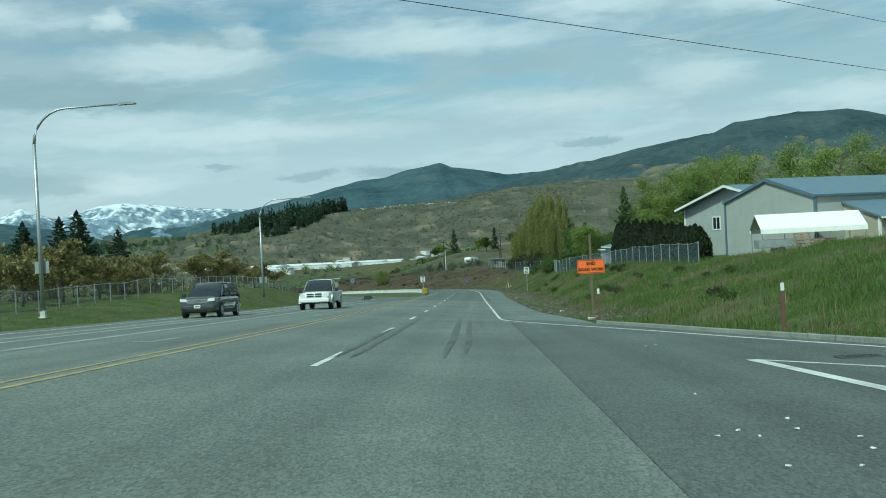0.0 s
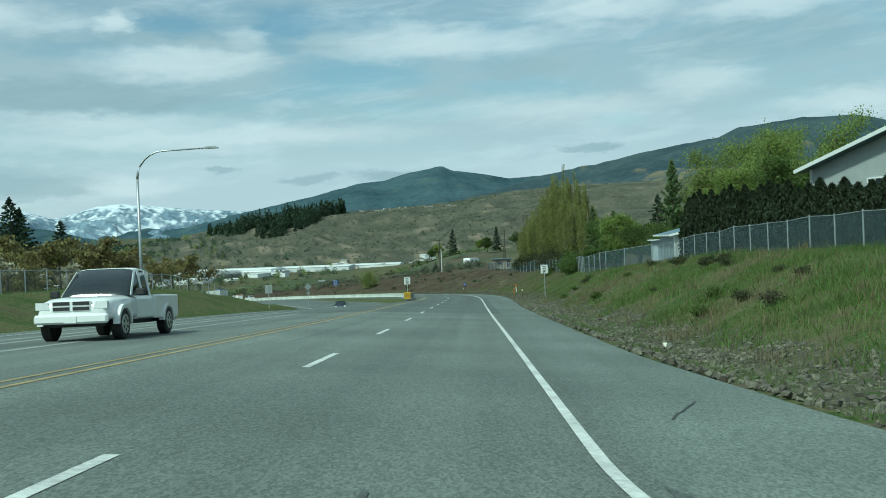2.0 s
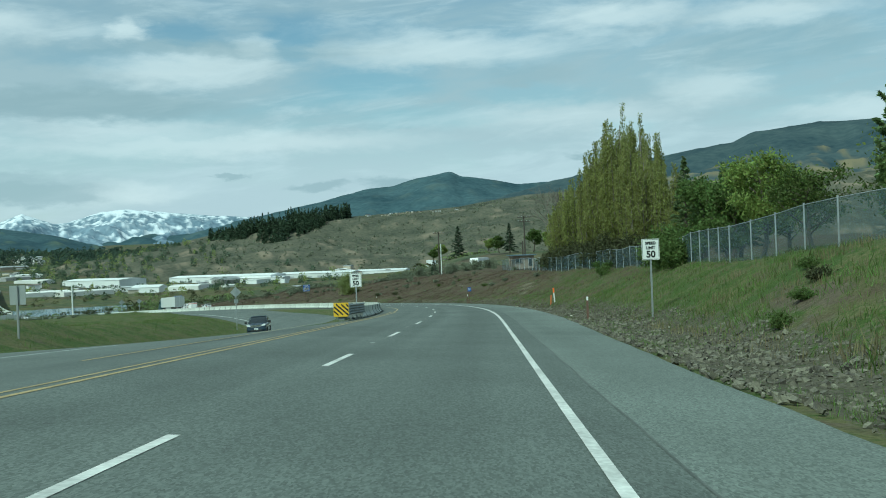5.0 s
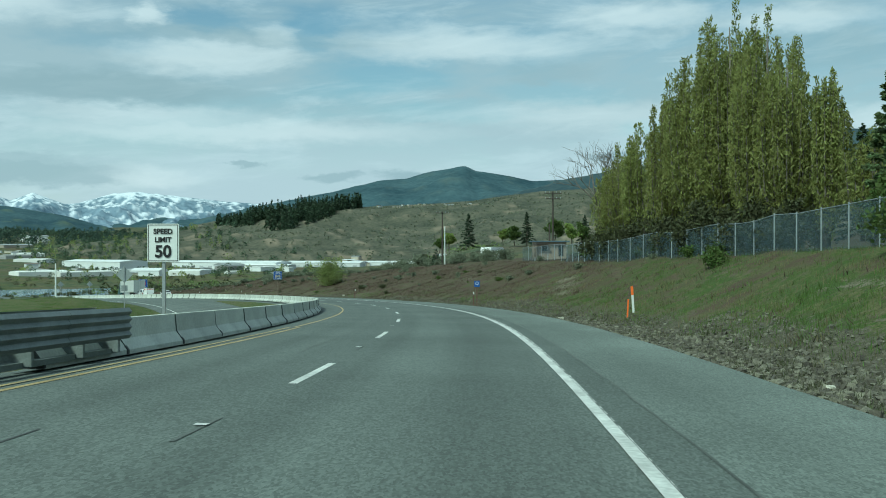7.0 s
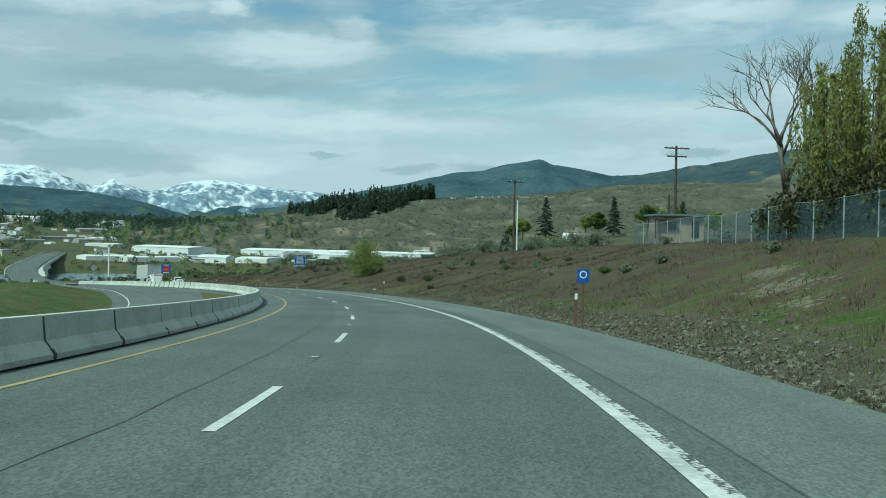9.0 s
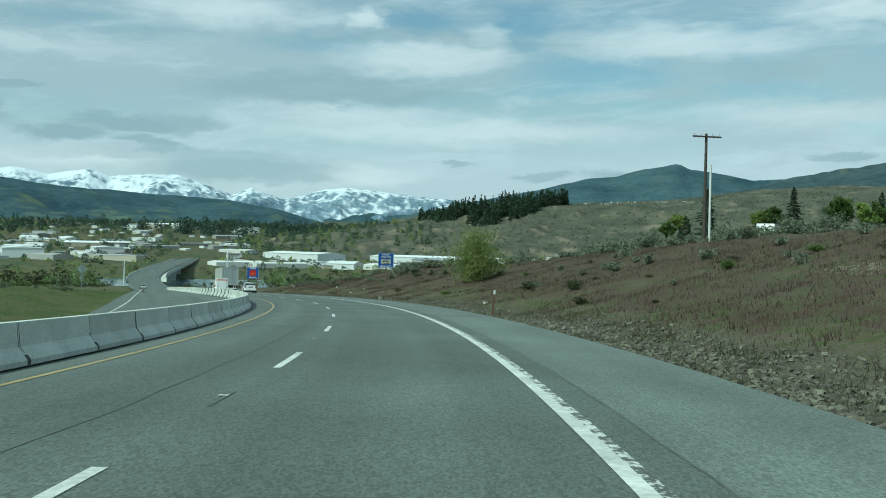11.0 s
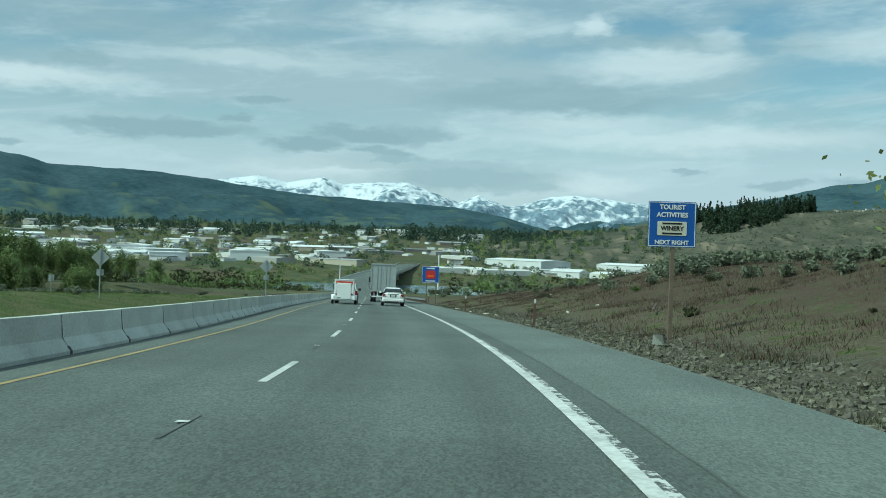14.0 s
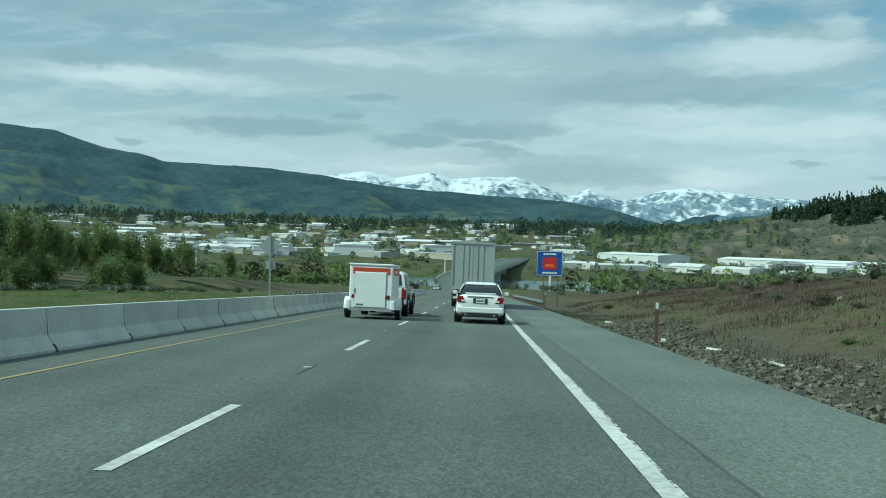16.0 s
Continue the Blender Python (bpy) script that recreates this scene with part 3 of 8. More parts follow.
def make_ground():
    # near strip, in road coordinates
    S = np.concatenate([np.arange(-60, 20, 4.0), np.arange(20, 360, 1.0), np.arange(360, 521, 4.0)])
    W = np.concatenate([np.arange(-90, -32, 6.0), np.arange(-32, -24, 2), np.arange(-24, -2.9, 0.5), [-2.6, 0, 5, 10, 14], np.arange(16, 30, 1.0), np.arange(30, 71, 5.0)])
    gs, gw = np.meshgrid(S, W, indexing="ij")
    x, y, z, p, b = line_at(gs)
    X, Y = x - gw * np.cos(p), y - gw * np.sin(p)
    Z = verge_z(gs, gw) - 2.4 * sstep(76, 90, -gw) - 2.4 * sstep(64, 70, gw)
    V = []
    lw = np.interp(gs, LEFT_S, LEFT_W)
    offroad = open_ground(gs, gw).ravel()
    for i, (a, c, h) in enumerate(zip(X.ravel(), Y.ravel(), Z.ravel())):
        V.append((float(a), float(c), float(h + lumps(a, c) * offroad[i])))
    # let the strip's rims sink under the wide ground
    nv = len(W)
    me = bpy.data.meshes.new("verge")
    me.from_pydata(V, [], [f for f in grid_faces(nv, len(S))])
    r = -gw
    stone = (sstep(2.7, 3.6, r) * (1 - sstep(6.0, 8.5, r))) * np.interp(gs, [0, 44, 55, 110, 140, 160, 520], [0.25, 0.35, 0.66, 0.74, 0.85, 1.0, 1.0])
    sand = 0 * gs
    for s_, w_, ds_, dw_, k_ in SCARS:
        sand = np.maximum(sand, k_ * np.exp(-((gs - s_) / ds_) ** 2 - ((gw - w_) / dw_) ** 2))
    green = np.where(gw > 0, 0.86 - 0.10 * sstep(240, 330, gs), np.interp(gs, [0, 140, 180, 230, 280, 520], [0.92, 0.86, 0.70, 0.46, 0.36, 0.40]) * (0.85 + 0.15 * sstep(5, 9, r)))
    green = green * (1 - 0.9 * np.clip(1.3 * slipped(gs, gw), 0, 1))
    redd = np.where(gw > 0, 0.05, np.interp(gs, [0, 140, 180, 230, 300, 520], [0.06, 0.20, 0.42, 0.66, 0.84, 0.80]) * sstep(6, 9 + 5 * sstep(250, 320, gs), r))
    cover(me, np.stack([green, stone, redd, 1 - sand], -1).reshape(-1, 4))
    me.materials.append(M["verge"])
    tagged(new("verge", me), "grassy and stony roadside banks along the highway", "roadside", kind="structure")
    for q in me.polygons:
        q.use_smooth = True
    # wide ground, one sheet out to the hills
    R = np.concatenate([np.arange(0, 240, 12.0), np.arange(240, 900, 20.0), np.arange(900, 4700, 90.0), [4700.0]])
    A = np.radians(np.arange(0, 361, 2.0))
    gr, ga = np.meshgrid(R, A, indexing="ij")
    X, Y = -20 - gr * np.sin(ga), 200 + gr * np.cos(ga)
    s, w = to_line(X, Y)
    Z = natural_z(X, Y)
    inner = np.clip((1 - sstep(56, 130, np.abs(w))) * sstep(-150, -60, s) * (1 - sstep(440, 640, s)), 0, 1)
    zs = verge_z(np.clip(s, -60, 700), np.clip(w, -90, 70)) - 0.9 - 0.7 * (np.abs(w) < 58)
    Z = Z * (1 - inner) + zs * inner
    deck = (np.abs(w - 6) < 60) & (s > 500) & (s < 800)
    Z = np.where(deck, np.minimum(Z, line_at(s)[2] - 1.2), Z)
    for i in range(Z.shape[0]):
        if R[i] > 700:
            for j in range(Z.shape[1]):
                Z[i, j] += noise.fractal(Vector((X[i, j] * 0.002, Y[i, j] * 0.002, 1)), 1.0, 2.0, 4) * min(9, (R[i] - 700) * 0.02)
    me = bpy.data.meshes.new("ground")
    me.from_pydata([tuple(map(float, v)) for v in np.stack([X, Y, Z], -1).reshape(-1, 3)], [], [f[::-1] for f in grid_faces(len(A), len(R))])
    green = np.interp(gr, [0, 300, 700, 1200, 2500, 4700], [0.6, 0.6, 0.75, 0.62, 0.6, 0.6])
    cover(me, np.stack([green, 0 * green + 0.12, 0.18 + 0 * green, 1 + 0 * green], -1).reshape(-1, 4))
    me.materials.append(M["ground"])
    tagged(new("ground", me), "wide valley floor of grass, fields and dry soil", "ground", kind="structure")


make_ground()

M["water"] = material("water", (0.10, 0.17, 0.21), 0.12, var=0.15, scale=0.02, fine=0.4, bump=0.25, depth=0.15)
bm = bmesh.new()
for a, r in ((0, 0),):
    ring = [[bm.verts.new((-20 - rr * math.sin(radians(t)), 200 + rr * math.cos(radians(t)), -46.0)) for t in range(-10, 100, 5)] for rr in (730, 895)]
    for i in range(len(ring[0]) - 1):
        bm.faces.new((ring[0][i + 1], ring[0][i], ring[1][i], ring[1][i + 1]))
tagged(part("water", bm, "water"), "grey-blue river crossing the valley floor", "river", kind="structure")

# ---- carriageway ----
JOINT = 91.0                                  # where the newer surface begins
SR = [-60.0 + 2.0 * i for i in range(76)] + [JOINT]


def cross(lo, hi):
    def f(s):
        l = float(np.interp(s, LEFT_S, LEFT_W))
        return [lo, 0.0, 1.9, 3.76, 5.3, 6.85, (6.85 + l) / 2, l] if hi is None else [lo, hi]
    return f


def shoulder_w(s):
    return -float(np.interp(s, [30, 40, 60, 112, 145, 300, 345], [3.0, 2.9, 2.55, 2.6, 3.1, 3.08, 3.1]))


sheet("road_lower", [JOINT] + [92.0 + 2 * i for i in range(0, 799)], cross(-0.55, None), 0.0, "asphalt_new", "dark grey asphalt highway running downhill", "road")
sheet("road_upper", SR, cross(-0.25, None), 0.0, "asphalt_old", "worn pale grey chip-sealed highway", "road")
sheet("shoulder", [30.0 + 2 * i for i in range(31)] + [JOINT - 0.1, JOINT] + [92.0 + 2 * i for i in range(250)], lambda s: [shoulder_w(s) - 0.05 * noise.noise(Vector((s * 0.4, 0, 2))) - 0.07 * noise.noise(Vector((s * 1.7, 0, 5))), -1.5, -0.55 if s >= JOINT else -0.25], 0.0, "asphalt_shoulder", "pale grey asphalt shoulder with ragged outer edge", "shoulder")


def make_side_road():
    V, UV, F = [], [], []
    cols = [-80, -50, -30, -20, -14, -12.4, -10.5, -9, -7.3, -6.2, -5.3, -4.2, -3.2, -3.0, -2.2, -1.2, -0.25]
    n = 14
    for w in cols:
        top = float(np.interp(w, [c[0] for c in CURB], [c[1] for c in CURB])) if w <= -3.0 else 35.0 + (w + 3.0) * 3.1
        for i in range(n):
            s = -60 + (top + 60) * i / (n - 1)
            x, y, z, p, b = line_at(s)
            zz = float(z + side_level(np.float64(s), np.float64(w)))
            V.append((float(x - w * np.cos(p)), float(y - w * np.sin(p)), zz + 0.006))
            UV.append((w, s))
    me = bpy.data.meshes.new("side_road")
    me.from_pydata(V, [], grid_faces(n, len(cols)))
    uvl = me.uv_layers.new(name="road")
    for lp in me.loops:
        uvl.data[lp.index].uv = UV[lp.vertex_index]
    me.materials.append(M["asphalt_side"])
    tagged(new("side_road", me), "darker asphalt of the side road joining the highway", "road", kind="structure")


make_side_road()


# ---- painted lines ----
def stripe(name, S, wf, width, mat, label, z=0.006):
    hw = width if callable(width) else (lambda s: width / 2) if width else (lambda s: float(np.interp(s, [130, 170], [0.060, 0.075])))
    return sheet(name, S, lambda s: [wf(s) - hw(s), wf(s) + hw(s)], z, mat, label, "road marking")


def edge_w(s):
    return float(sum(np.interp(s + d, [8, 12, 18.5, 23, 27, 31, 35, 38.5, 41, 42.6, 45, 50, 60], [-8.8, -7.5, -5.85, -4.7, -3.8, -2.8, -1.68, -0.86, -0.28, 0.02, 0.045, 0.045, 0.045]) for d in (-1.8, -1.2, -0.6, 0, 0.6, 1.2, 1.8)) / 7)


stripe("edge_line", [8.0 + 0.5 * i for i in range(96)] + [56.0 + 2 * i for i in range(260)], edge_w, None, "white_line", "white edge line along the shoulder", 0.012)
# rough outer rim of the edge line, its raised paint worn down to the stones
sheet("edge_rim", [138.0 + 1.0 * i for i in range(400)], lambda s: [edge_w(s) - 0.075 - 0.10 * float(sstep(138, 175, np.float64(s))) * float(1 - 0.7 * sstep(296, 318, np.float64(s))), edge_w(s) - 0.073], 0.011, "worn_line", "rough worn white rim along the edge line", "road marking")
for k in range(0, 46):
    s0 = 15.98 + 12.19 * k
    st = stripe("lane_dash", [s0 + 0.6 * i for i in range(7)], lambda s: 3.76, 0.12, "white_line", "short white lane dash on asphalt")
    st["group"] = "white lane dashes"
def yellow_w(s):
    return float(np.interp(s, [60, 110, 140, 165, 185, 312, 342, 400], [6.74, 6.84, 6.98, 6.75, 6.6, 6.64, 6.9, 6.9]))


for w, a, b in ((-0.15, -60, 168), (0.15, -60, 168), (0.0, 168, 560)):
    stripe("yellow_line", [a + 2.0 * i for i in range(int((b - a) / 2) + 1)], lambda s, w=w: yellow_w(s) + w, 0.095, "yellow_line", "yellow centre line on asphalt")
for w, a, b in ((9.1, 116, 148),):
    stripe("yellow_line", [a + 2.0 * i for i in range(int((b - a) / 2) + 1)], lambda s, w=w: w + 1.4 * float(sstep(70, 20, np.float64(s))) * 0, 0.10, "yellow_line", "faded yellow median line on asphalt")
stripe("far_edge_line", [-60 + 2.0 * i for i in range(300)], lambda s: float(np.interp(s, LEFT_S, LEFT_W)) - 1.6, 0.13, "white_line", "white edge line of the oncoming lanes")
for w, a, b in ((10.75, -60, 92), (12.75, -60, 128), (13.9, -60, 104)):
    stripe("lane_line", [a + 2.0 * i for i in range(int((b - a) / 2) + 1)], lambda s, w=w: w, 0.3, "faded_line", "worn solid white lane line on asphalt")
for k in range(8, 32):
    s0 = 15.98 + 12.19 * k + 8.1
    st = stripe("lane_marker", [s0, s0 + 0.13], lambda s: 3.82, 0.12, "white_line", "small white raised lane marker", 0.016)
    st["group"] = "raised lane markers"
    stripe("marker_groove", [s0 - 0.9, s0 - 0.4, s0 + 0.6], lambda s: 3.79, 0.05, "skid", "shallow dark groove round a lane marker", 0.007)
stripe("pavement_crack", [156 + 0.7 * i for i in range(170)], lambda s: 4.66 + 0.10 * noise.noise(Vector((s * 0.35, 1, 0))) + 0.22 * noise.noise(Vector((s * 0.03, 5, 0))), 0.022, "skid", "long dark crack sealed along the lane", 0.005)
stripe("pavement_crack", [60 + 0.7 * i for i in range(44)], lambda s: 5.3 + 0.10 * noise.noise(Vector((s * 0.35, 1, 0))), 0.02, "rubber_mark", "thin dark crack along the lane", 0.005)
stripe("shoulder_joint", [100 + 1.2 * i for i in range(260)], lambda s: -0.56 + 0.04 * noise.noise(Vector((s * 0.4, 3, 0))), 0.03, "skid", "dark open joint between lane and shoulder", 0.005)
stripe("pavement_crack", [128 + 0.7 * i for i in range(26)], lambda s: 4.62 + 0.035 * (s - 134) + 0.12 * noise.noise(Vector((s * 0.5, 1, 0))), 0.03, "rubber_mark", "long dark crack sealed along the lane", 0.005)
stripe("pavement_crack", [47 + 0.25 * i for i in range(8)], lambda s: -1.0 - 0.35 * (s - 47) + 0.08 * noise.noise(Vector((s * 2.5, 8, 0))), 0.03, "rubber_mark", "short dark crack in the shoulder", 0.008)
side_ghost = [36.6 + 0.4 * i for i in range(12)]
stripe("old_edge_line", side_ghost, lambda s: edge_w(s) + 0.30, 0.05, "worn_line", "faded older edge line beside the new one", 0.011)
for s0 in (22.0, 45.2):
    stripe("turn_arrow", [s0 + 0.3 * i for i in range(9)], lambda s: 8.45, 0.16, "faded_line", "worn white turn arrow on the asphalt")
    stripe("turn_arrow_head", [s0 + 0.2, s0 + 0.6], lambda s: 8.75, 0.5, "faded_line", "worn white turn arrow on the asphalt")


def side_mark(name, p0, p1, width, mat, label):
    a, b = (np.array(q, float) for q in (p0, p1))
    d = (b - a) / np.linalg.norm(b - a)
    nrm = np.array([-d[1], d[0]]) * width / 2
    V = []
    for i in range(13):
        q = a + (b - a) * i / 12
        for e in (q - nrm, q + nrm):
            v = place(e[0], e[1])
            V.append((v.x, v.y, float(line_at(e[0])[2] + side_level(np.float64(e[0]), np.float64(e[1]))) + 0.014))
    ob = part(name, (V, [], grid_faces(2, 13)), mat)
    return tagged(ob, label, "road marking", kind="structure")


side_mark("channel_line", (16.6, -3.4), (8.0, -3.75), 0.2, "white_line", "white line of a painted island")
side_mark("channel_line", (16.6, -3.4), (10.0, -6.9), 0.12, "white_line", "white line of a painted island")
for w, a, b, wd in ((1.76, 19, 43, 0.2), (1.36, 20, 42, 0.17), (3.43, 18, 42, 0.14), (3.72, 18, 31, 0.13)):
    stripe("skid_mark", [a + 1.0 * i for i in range(int(b - a) + 1)], lambda s, w=w: w + 0.05 * noise.noise(Vector((s * 0.2, w, 0))), lambda s, a=a, b=b, wd=wd: wd * (0.12 + 0.38 * math.sin(math.pi * min(1.0, max(0.0, (s - a) / (b - a)))) ** 0.5), "skid", "dark tyre skid mark on the asphalt", 0.009)

# kerb round the corner of the side road
V, n = [], 0
KP = [(float(w), float(s)) for w, s in CURB[2:]]
for w, s in KP:
    p = Vector((0, 0, float(line_at(s)[2] + side_level(np.float64(s), np.float64(w)))))
    for dx, dz in ((-0.10, -0.1), (-0.07, 0.095), (0.07, 0.105), (0.10, -0.1)):
        v = place(s + 0.1 + dx * 0.9, w - dx * 0.5)
        V.append((v.x, v.y, p.z + dz))
tagged(part("kerb", (V, [], grid_faces(4, len(KP))), "curb"), "low concrete kerb at the foot of the grass bank", "kerb", kind="structure")

# ---- mountains and hills ----
def rock_material(name, low, high, scale, snow=None, relief=1.0):
    mt = material(name, low, 0.95, var=0.3, scale=scale, fine=scale * 9, bump=0.6, depth=relief, second=high, spec=0.1)
    nt = mt.node_tree
    N, L = nt.nodes.new, nt.links.new
    b = nt.nodes["Principled BSDF"]
    src = b.inputs["Base Color"].links[0].from_socket
    if snow:
        at = N("ShaderNodeAttribute")
        at.attribute_name = "cover"
        mx = N("ShaderNodeMix")
        mx.data_type = "RGBA"
        L(at.outputs["Fac"], mx.inputs[0])
        L(src, mx.inputs[6])
        mx.inputs[7].default_value = (*snow, 1)
        L(mx.outputs[2], b.inputs["Base Color"])
    return mt


# the first four carry distance haze as a blue tint in their colours
M["snow_rock_haze"] = rock_material("snow_rock_haze", (0.13, 0.20, 0.27), (0.22, 0.29, 0.36), 0.006, (0.64, 0.69, 0.75), 6)
M["forest_hill_haze"] = rock_material("forest_hill_haze", (0.036, 0.074, 0.096), (0.064, 0.106, 0.120), 0.006, (0.115, 0.145, 0.095), 6)
M["haze_hill"] = rock_material("haze_hill", (0.040, 0.080, 0.102), (0.068, 0.112, 0.128), 0.005, (0.10, 0.130, 0.120), 6)
M["ridge_hill_haze"] = rock_material("ridge_hill_haze", (0.040, 0.072, 0.090), (0.070, 0.098, 0.102), 0.005, (0.175, 0.155, 0.098), 6)
M["brown_hill"] = rock_material("brown_hill", (0.063, 0.075, 0.055), (0.130, 0.125, 0.091), 0.02, (0.230, 0.192, 0.142), 5)


def ridge(name, knots, d0, d1, base, rough, mat, label, pw=1.0, spill=6.0, cov=None, freq=1.0, da=0.2, nj=34, bumps=0.16):
    """A range of hills: crest heights over the compass, slopes broken by gullies. Centred on the middle of the drive."""
    az = np.arange(knots[0][0], knots[-1][0] + 1e-6, da)
    ka, kz = [k[0] for k in knots], [k[1] for k in knots]
    crest = np.interp(az, ka, kz)
    V, C = [], []
    for a, c in zip(az, crest):
        ra = radians(a)
        for j in range(nj + 6):
            q = j / (nj - 1)
            d = d0 + (d1 - d0) * q
            up = min(q, 1.0) ** pw if q <= 1 else 1 - (q - 1) * spill
            x, y = -d * math.sin(ra), 157 + d * math.cos(ra)
            n = noise.ridged_multi_fractal(Vector((x * 0.0016 * freq, y * 0.0016 * freq, len(name))), 0.9, 2.1, 6, 1.0, 2.0) - 1.1
            n2 = noise.fractal(Vector((x * 0.012 * freq, y * 0.012 * freq, 2)), 0.9, 2.0, 4)
            env = math.sin(min(q, 1.0) * math.pi) ** 0.7 if q < 1 else 0.0
            z = base + (c - base) * up + rough * (n * env + n2 * bumps * (0.45 + env))
            V.append((x, y, z))
            if cov:
                v = cov(q, n, n2, z)
                C.append((v, v, v, 1))
    me = bpy.data.meshes.new(name)
    me.from_pydata(V, [], grid_faces(nj + 6, len(az)))
    if cov:
        cover(me, C)
    me.materials.append(M[mat])
    for p in me.polygons:
        p.use_smooth = True
    return tagged(new(name, me), label, "mountain", kind="structure")


def step1(a, b, v):
    return float(sstep(a, b, np.float64(v)))


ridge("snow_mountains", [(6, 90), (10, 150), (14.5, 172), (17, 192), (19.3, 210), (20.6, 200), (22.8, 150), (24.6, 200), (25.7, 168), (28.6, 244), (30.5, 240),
                         (32.1, 228), (33.2, 256), (35.2, 228), (36.8, 252), (40, 215), (48, 230), (60, 240), (80, 200)], 3500, 4330, 10, 42, "snow_rock_haze",
      "distant snow-covered mountain range with haze-tinted bare rock", 1.0, 5, lambda q, n, n2, z: step1(0.05, 0.60, (z - 80) / 210 - n * 0.55 + n2 * 0.8), 2.3, 0.07, 80, 0.12)
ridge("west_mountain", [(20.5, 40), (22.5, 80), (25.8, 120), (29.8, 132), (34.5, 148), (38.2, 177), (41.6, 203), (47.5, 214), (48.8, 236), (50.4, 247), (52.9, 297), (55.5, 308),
                        (60, 300), (75, 330), (100, 260), (130, 200)], 2450, 3600, -30, 34, "forest_hill_haze", "long forested mountain slope above the town",
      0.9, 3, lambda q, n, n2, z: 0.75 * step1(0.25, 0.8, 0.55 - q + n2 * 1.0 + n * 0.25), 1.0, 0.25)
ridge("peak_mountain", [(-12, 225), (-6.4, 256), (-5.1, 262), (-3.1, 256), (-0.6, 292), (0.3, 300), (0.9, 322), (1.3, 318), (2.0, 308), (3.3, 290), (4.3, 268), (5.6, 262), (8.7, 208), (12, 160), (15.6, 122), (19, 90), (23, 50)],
      2900, 4200, -40, 45, "haze_hill", "haze-tinted forested mountain with a rounded peak", 1.0, 3, lambda q, n, n2, z: 0.5 * step1(0.2, 0.8, n2 * 0.9 + n * 0.2), 1.0)
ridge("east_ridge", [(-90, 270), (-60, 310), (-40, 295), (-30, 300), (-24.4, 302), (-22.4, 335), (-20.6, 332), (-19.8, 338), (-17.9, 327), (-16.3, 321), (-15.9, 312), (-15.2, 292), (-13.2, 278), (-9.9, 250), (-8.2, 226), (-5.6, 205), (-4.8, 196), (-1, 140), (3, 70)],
      1800, 3200, -40, 50, "ridge_hill_haze", "high brown and dark green ridge", 1.0, 3, lambda q, n, n2, z: step1(0.35, 0.65, 0.70 - abs(q - 0.36) * 1.5 + n2 * 0.7 + n * 0.12), 1.0)
ridge("brown_hill", [(-60, 110), (-30, 115), (-10.1, 104), (-6.7, 105), (-3.2, 98), (-1.4, 90), (0.4, 81), (2.5, 75), (5.7, 70), (7.4, 68), (9.5, 66), (12.6, 56), (15.3, 38), (17.4, 22), (21, 0), (25, -25), (28, -38)],
      1330, 2000, -40, 15, "brown_hill", "dry brown hillside cut by gullies, with sandy scars", 0.8, 2, lambda q, n, n2, z: 0.8 * step1(0.35, 0.85, n2 * 1.1 + (0.25 if q < 0.25 else 0.0)), 2.2)

# ---- median barrier ----
def barrier_mesh(length):
    prof = [(-0.30, -0.04), (-0.30, 0.06), (-0.13, 0.30), (-0.09, 0.75), (0.09, 0.75), (0.13, 0.30), (0.30, 0.06), (0.30, -0.04)]
    bm = bmesh.new()
    prism(bm, prof, -length / 2, length / 2)
    return bm


first = None
s = 343.0 - 49 * 3.81 - 1.905
while s < 470:
    L_ = 3.75
    w = float(np.interp(s, [155, 200, 270, 312, 345, 470], [8.4, 8.15, 8.18, 8.15, 8.75, 9.1])) + 0.025 * noise.noise(Vector((s * 0.9, 2, 0)))
    p0, p1 = place(s - L_ / 2, w), place(s + L_ / 2, w)
    m = Matrix.Translation((p0 + p1) / 2) @ (p1 - p0).to_track_quat("Y", "Z").to_matrix().to_4x4()
    m = m @ Matrix.Diagonal((1, 1, float(np.interp(s, [285, 325], [0.88, 1.0])), 1))
    if first is None:
        first = thing("concrete_barrier", m, "weathered grey concrete median barrier section", "barrier", "median barrier sections")
        body = part("body", barrier_mesh(3.765), "concrete", first)
        for y_ in (-1.888, 1.888):
            seam = bmesh.new()
            prism(seam, [(-0.29, -0.04), (-0.30, 0.05), (-0.137, 0.30), (-0.094, 0.735), (0.094, 0.735), (0.137, 0.30), (0.30, 0.05), (0.29, -0.04)], y_ - 0.007, y_ + 0.007)
            part("joint", seam, "skid", first)
            slot = bmesh.new()
            prism(slot, [(-0.306, -0.03), (-0.306, 0.06), (-0.25, 0.15), (0.25, 0.15), (0.306, 0.06), (0.306, -0.03)], y_ - 0.04, y_ + 0.04)
            part("joint_slot", slot, "rubber_mark", first)
    else:
        copy_thing(first, m).matrix_world = m
    s += 3.81

# ---- placing along the road ----
def at_road(s, w, turn=0.0, dz=0.0):
    return Matrix.Translation(place(s, w, dz)) @ pose(0, 0, 0, 0, 0, heading(s) + turn)


def on_ground(x, y, turn=0.0, dz=0.0):
    s, w = to_line(x, y)
    near = -55 < s < 515 and -85 < w < 65
    z = float(verge_z(s, w)) if near else float(natural_z(x, y))
    return Matrix.Translation((x, y, z + dz)) @ pose(0, 0, 0, 0, 0, turn)


def plain(name, base, rough=0.6, metal=0.0, var=0.06, **kw):
    M[name] = material(name, base, rough, metal, var=var, scale=kw.pop("scale", 2.0), fine=kw.pop("fine", 30.0), bump=kw.pop("bump", 0.04), **kw)


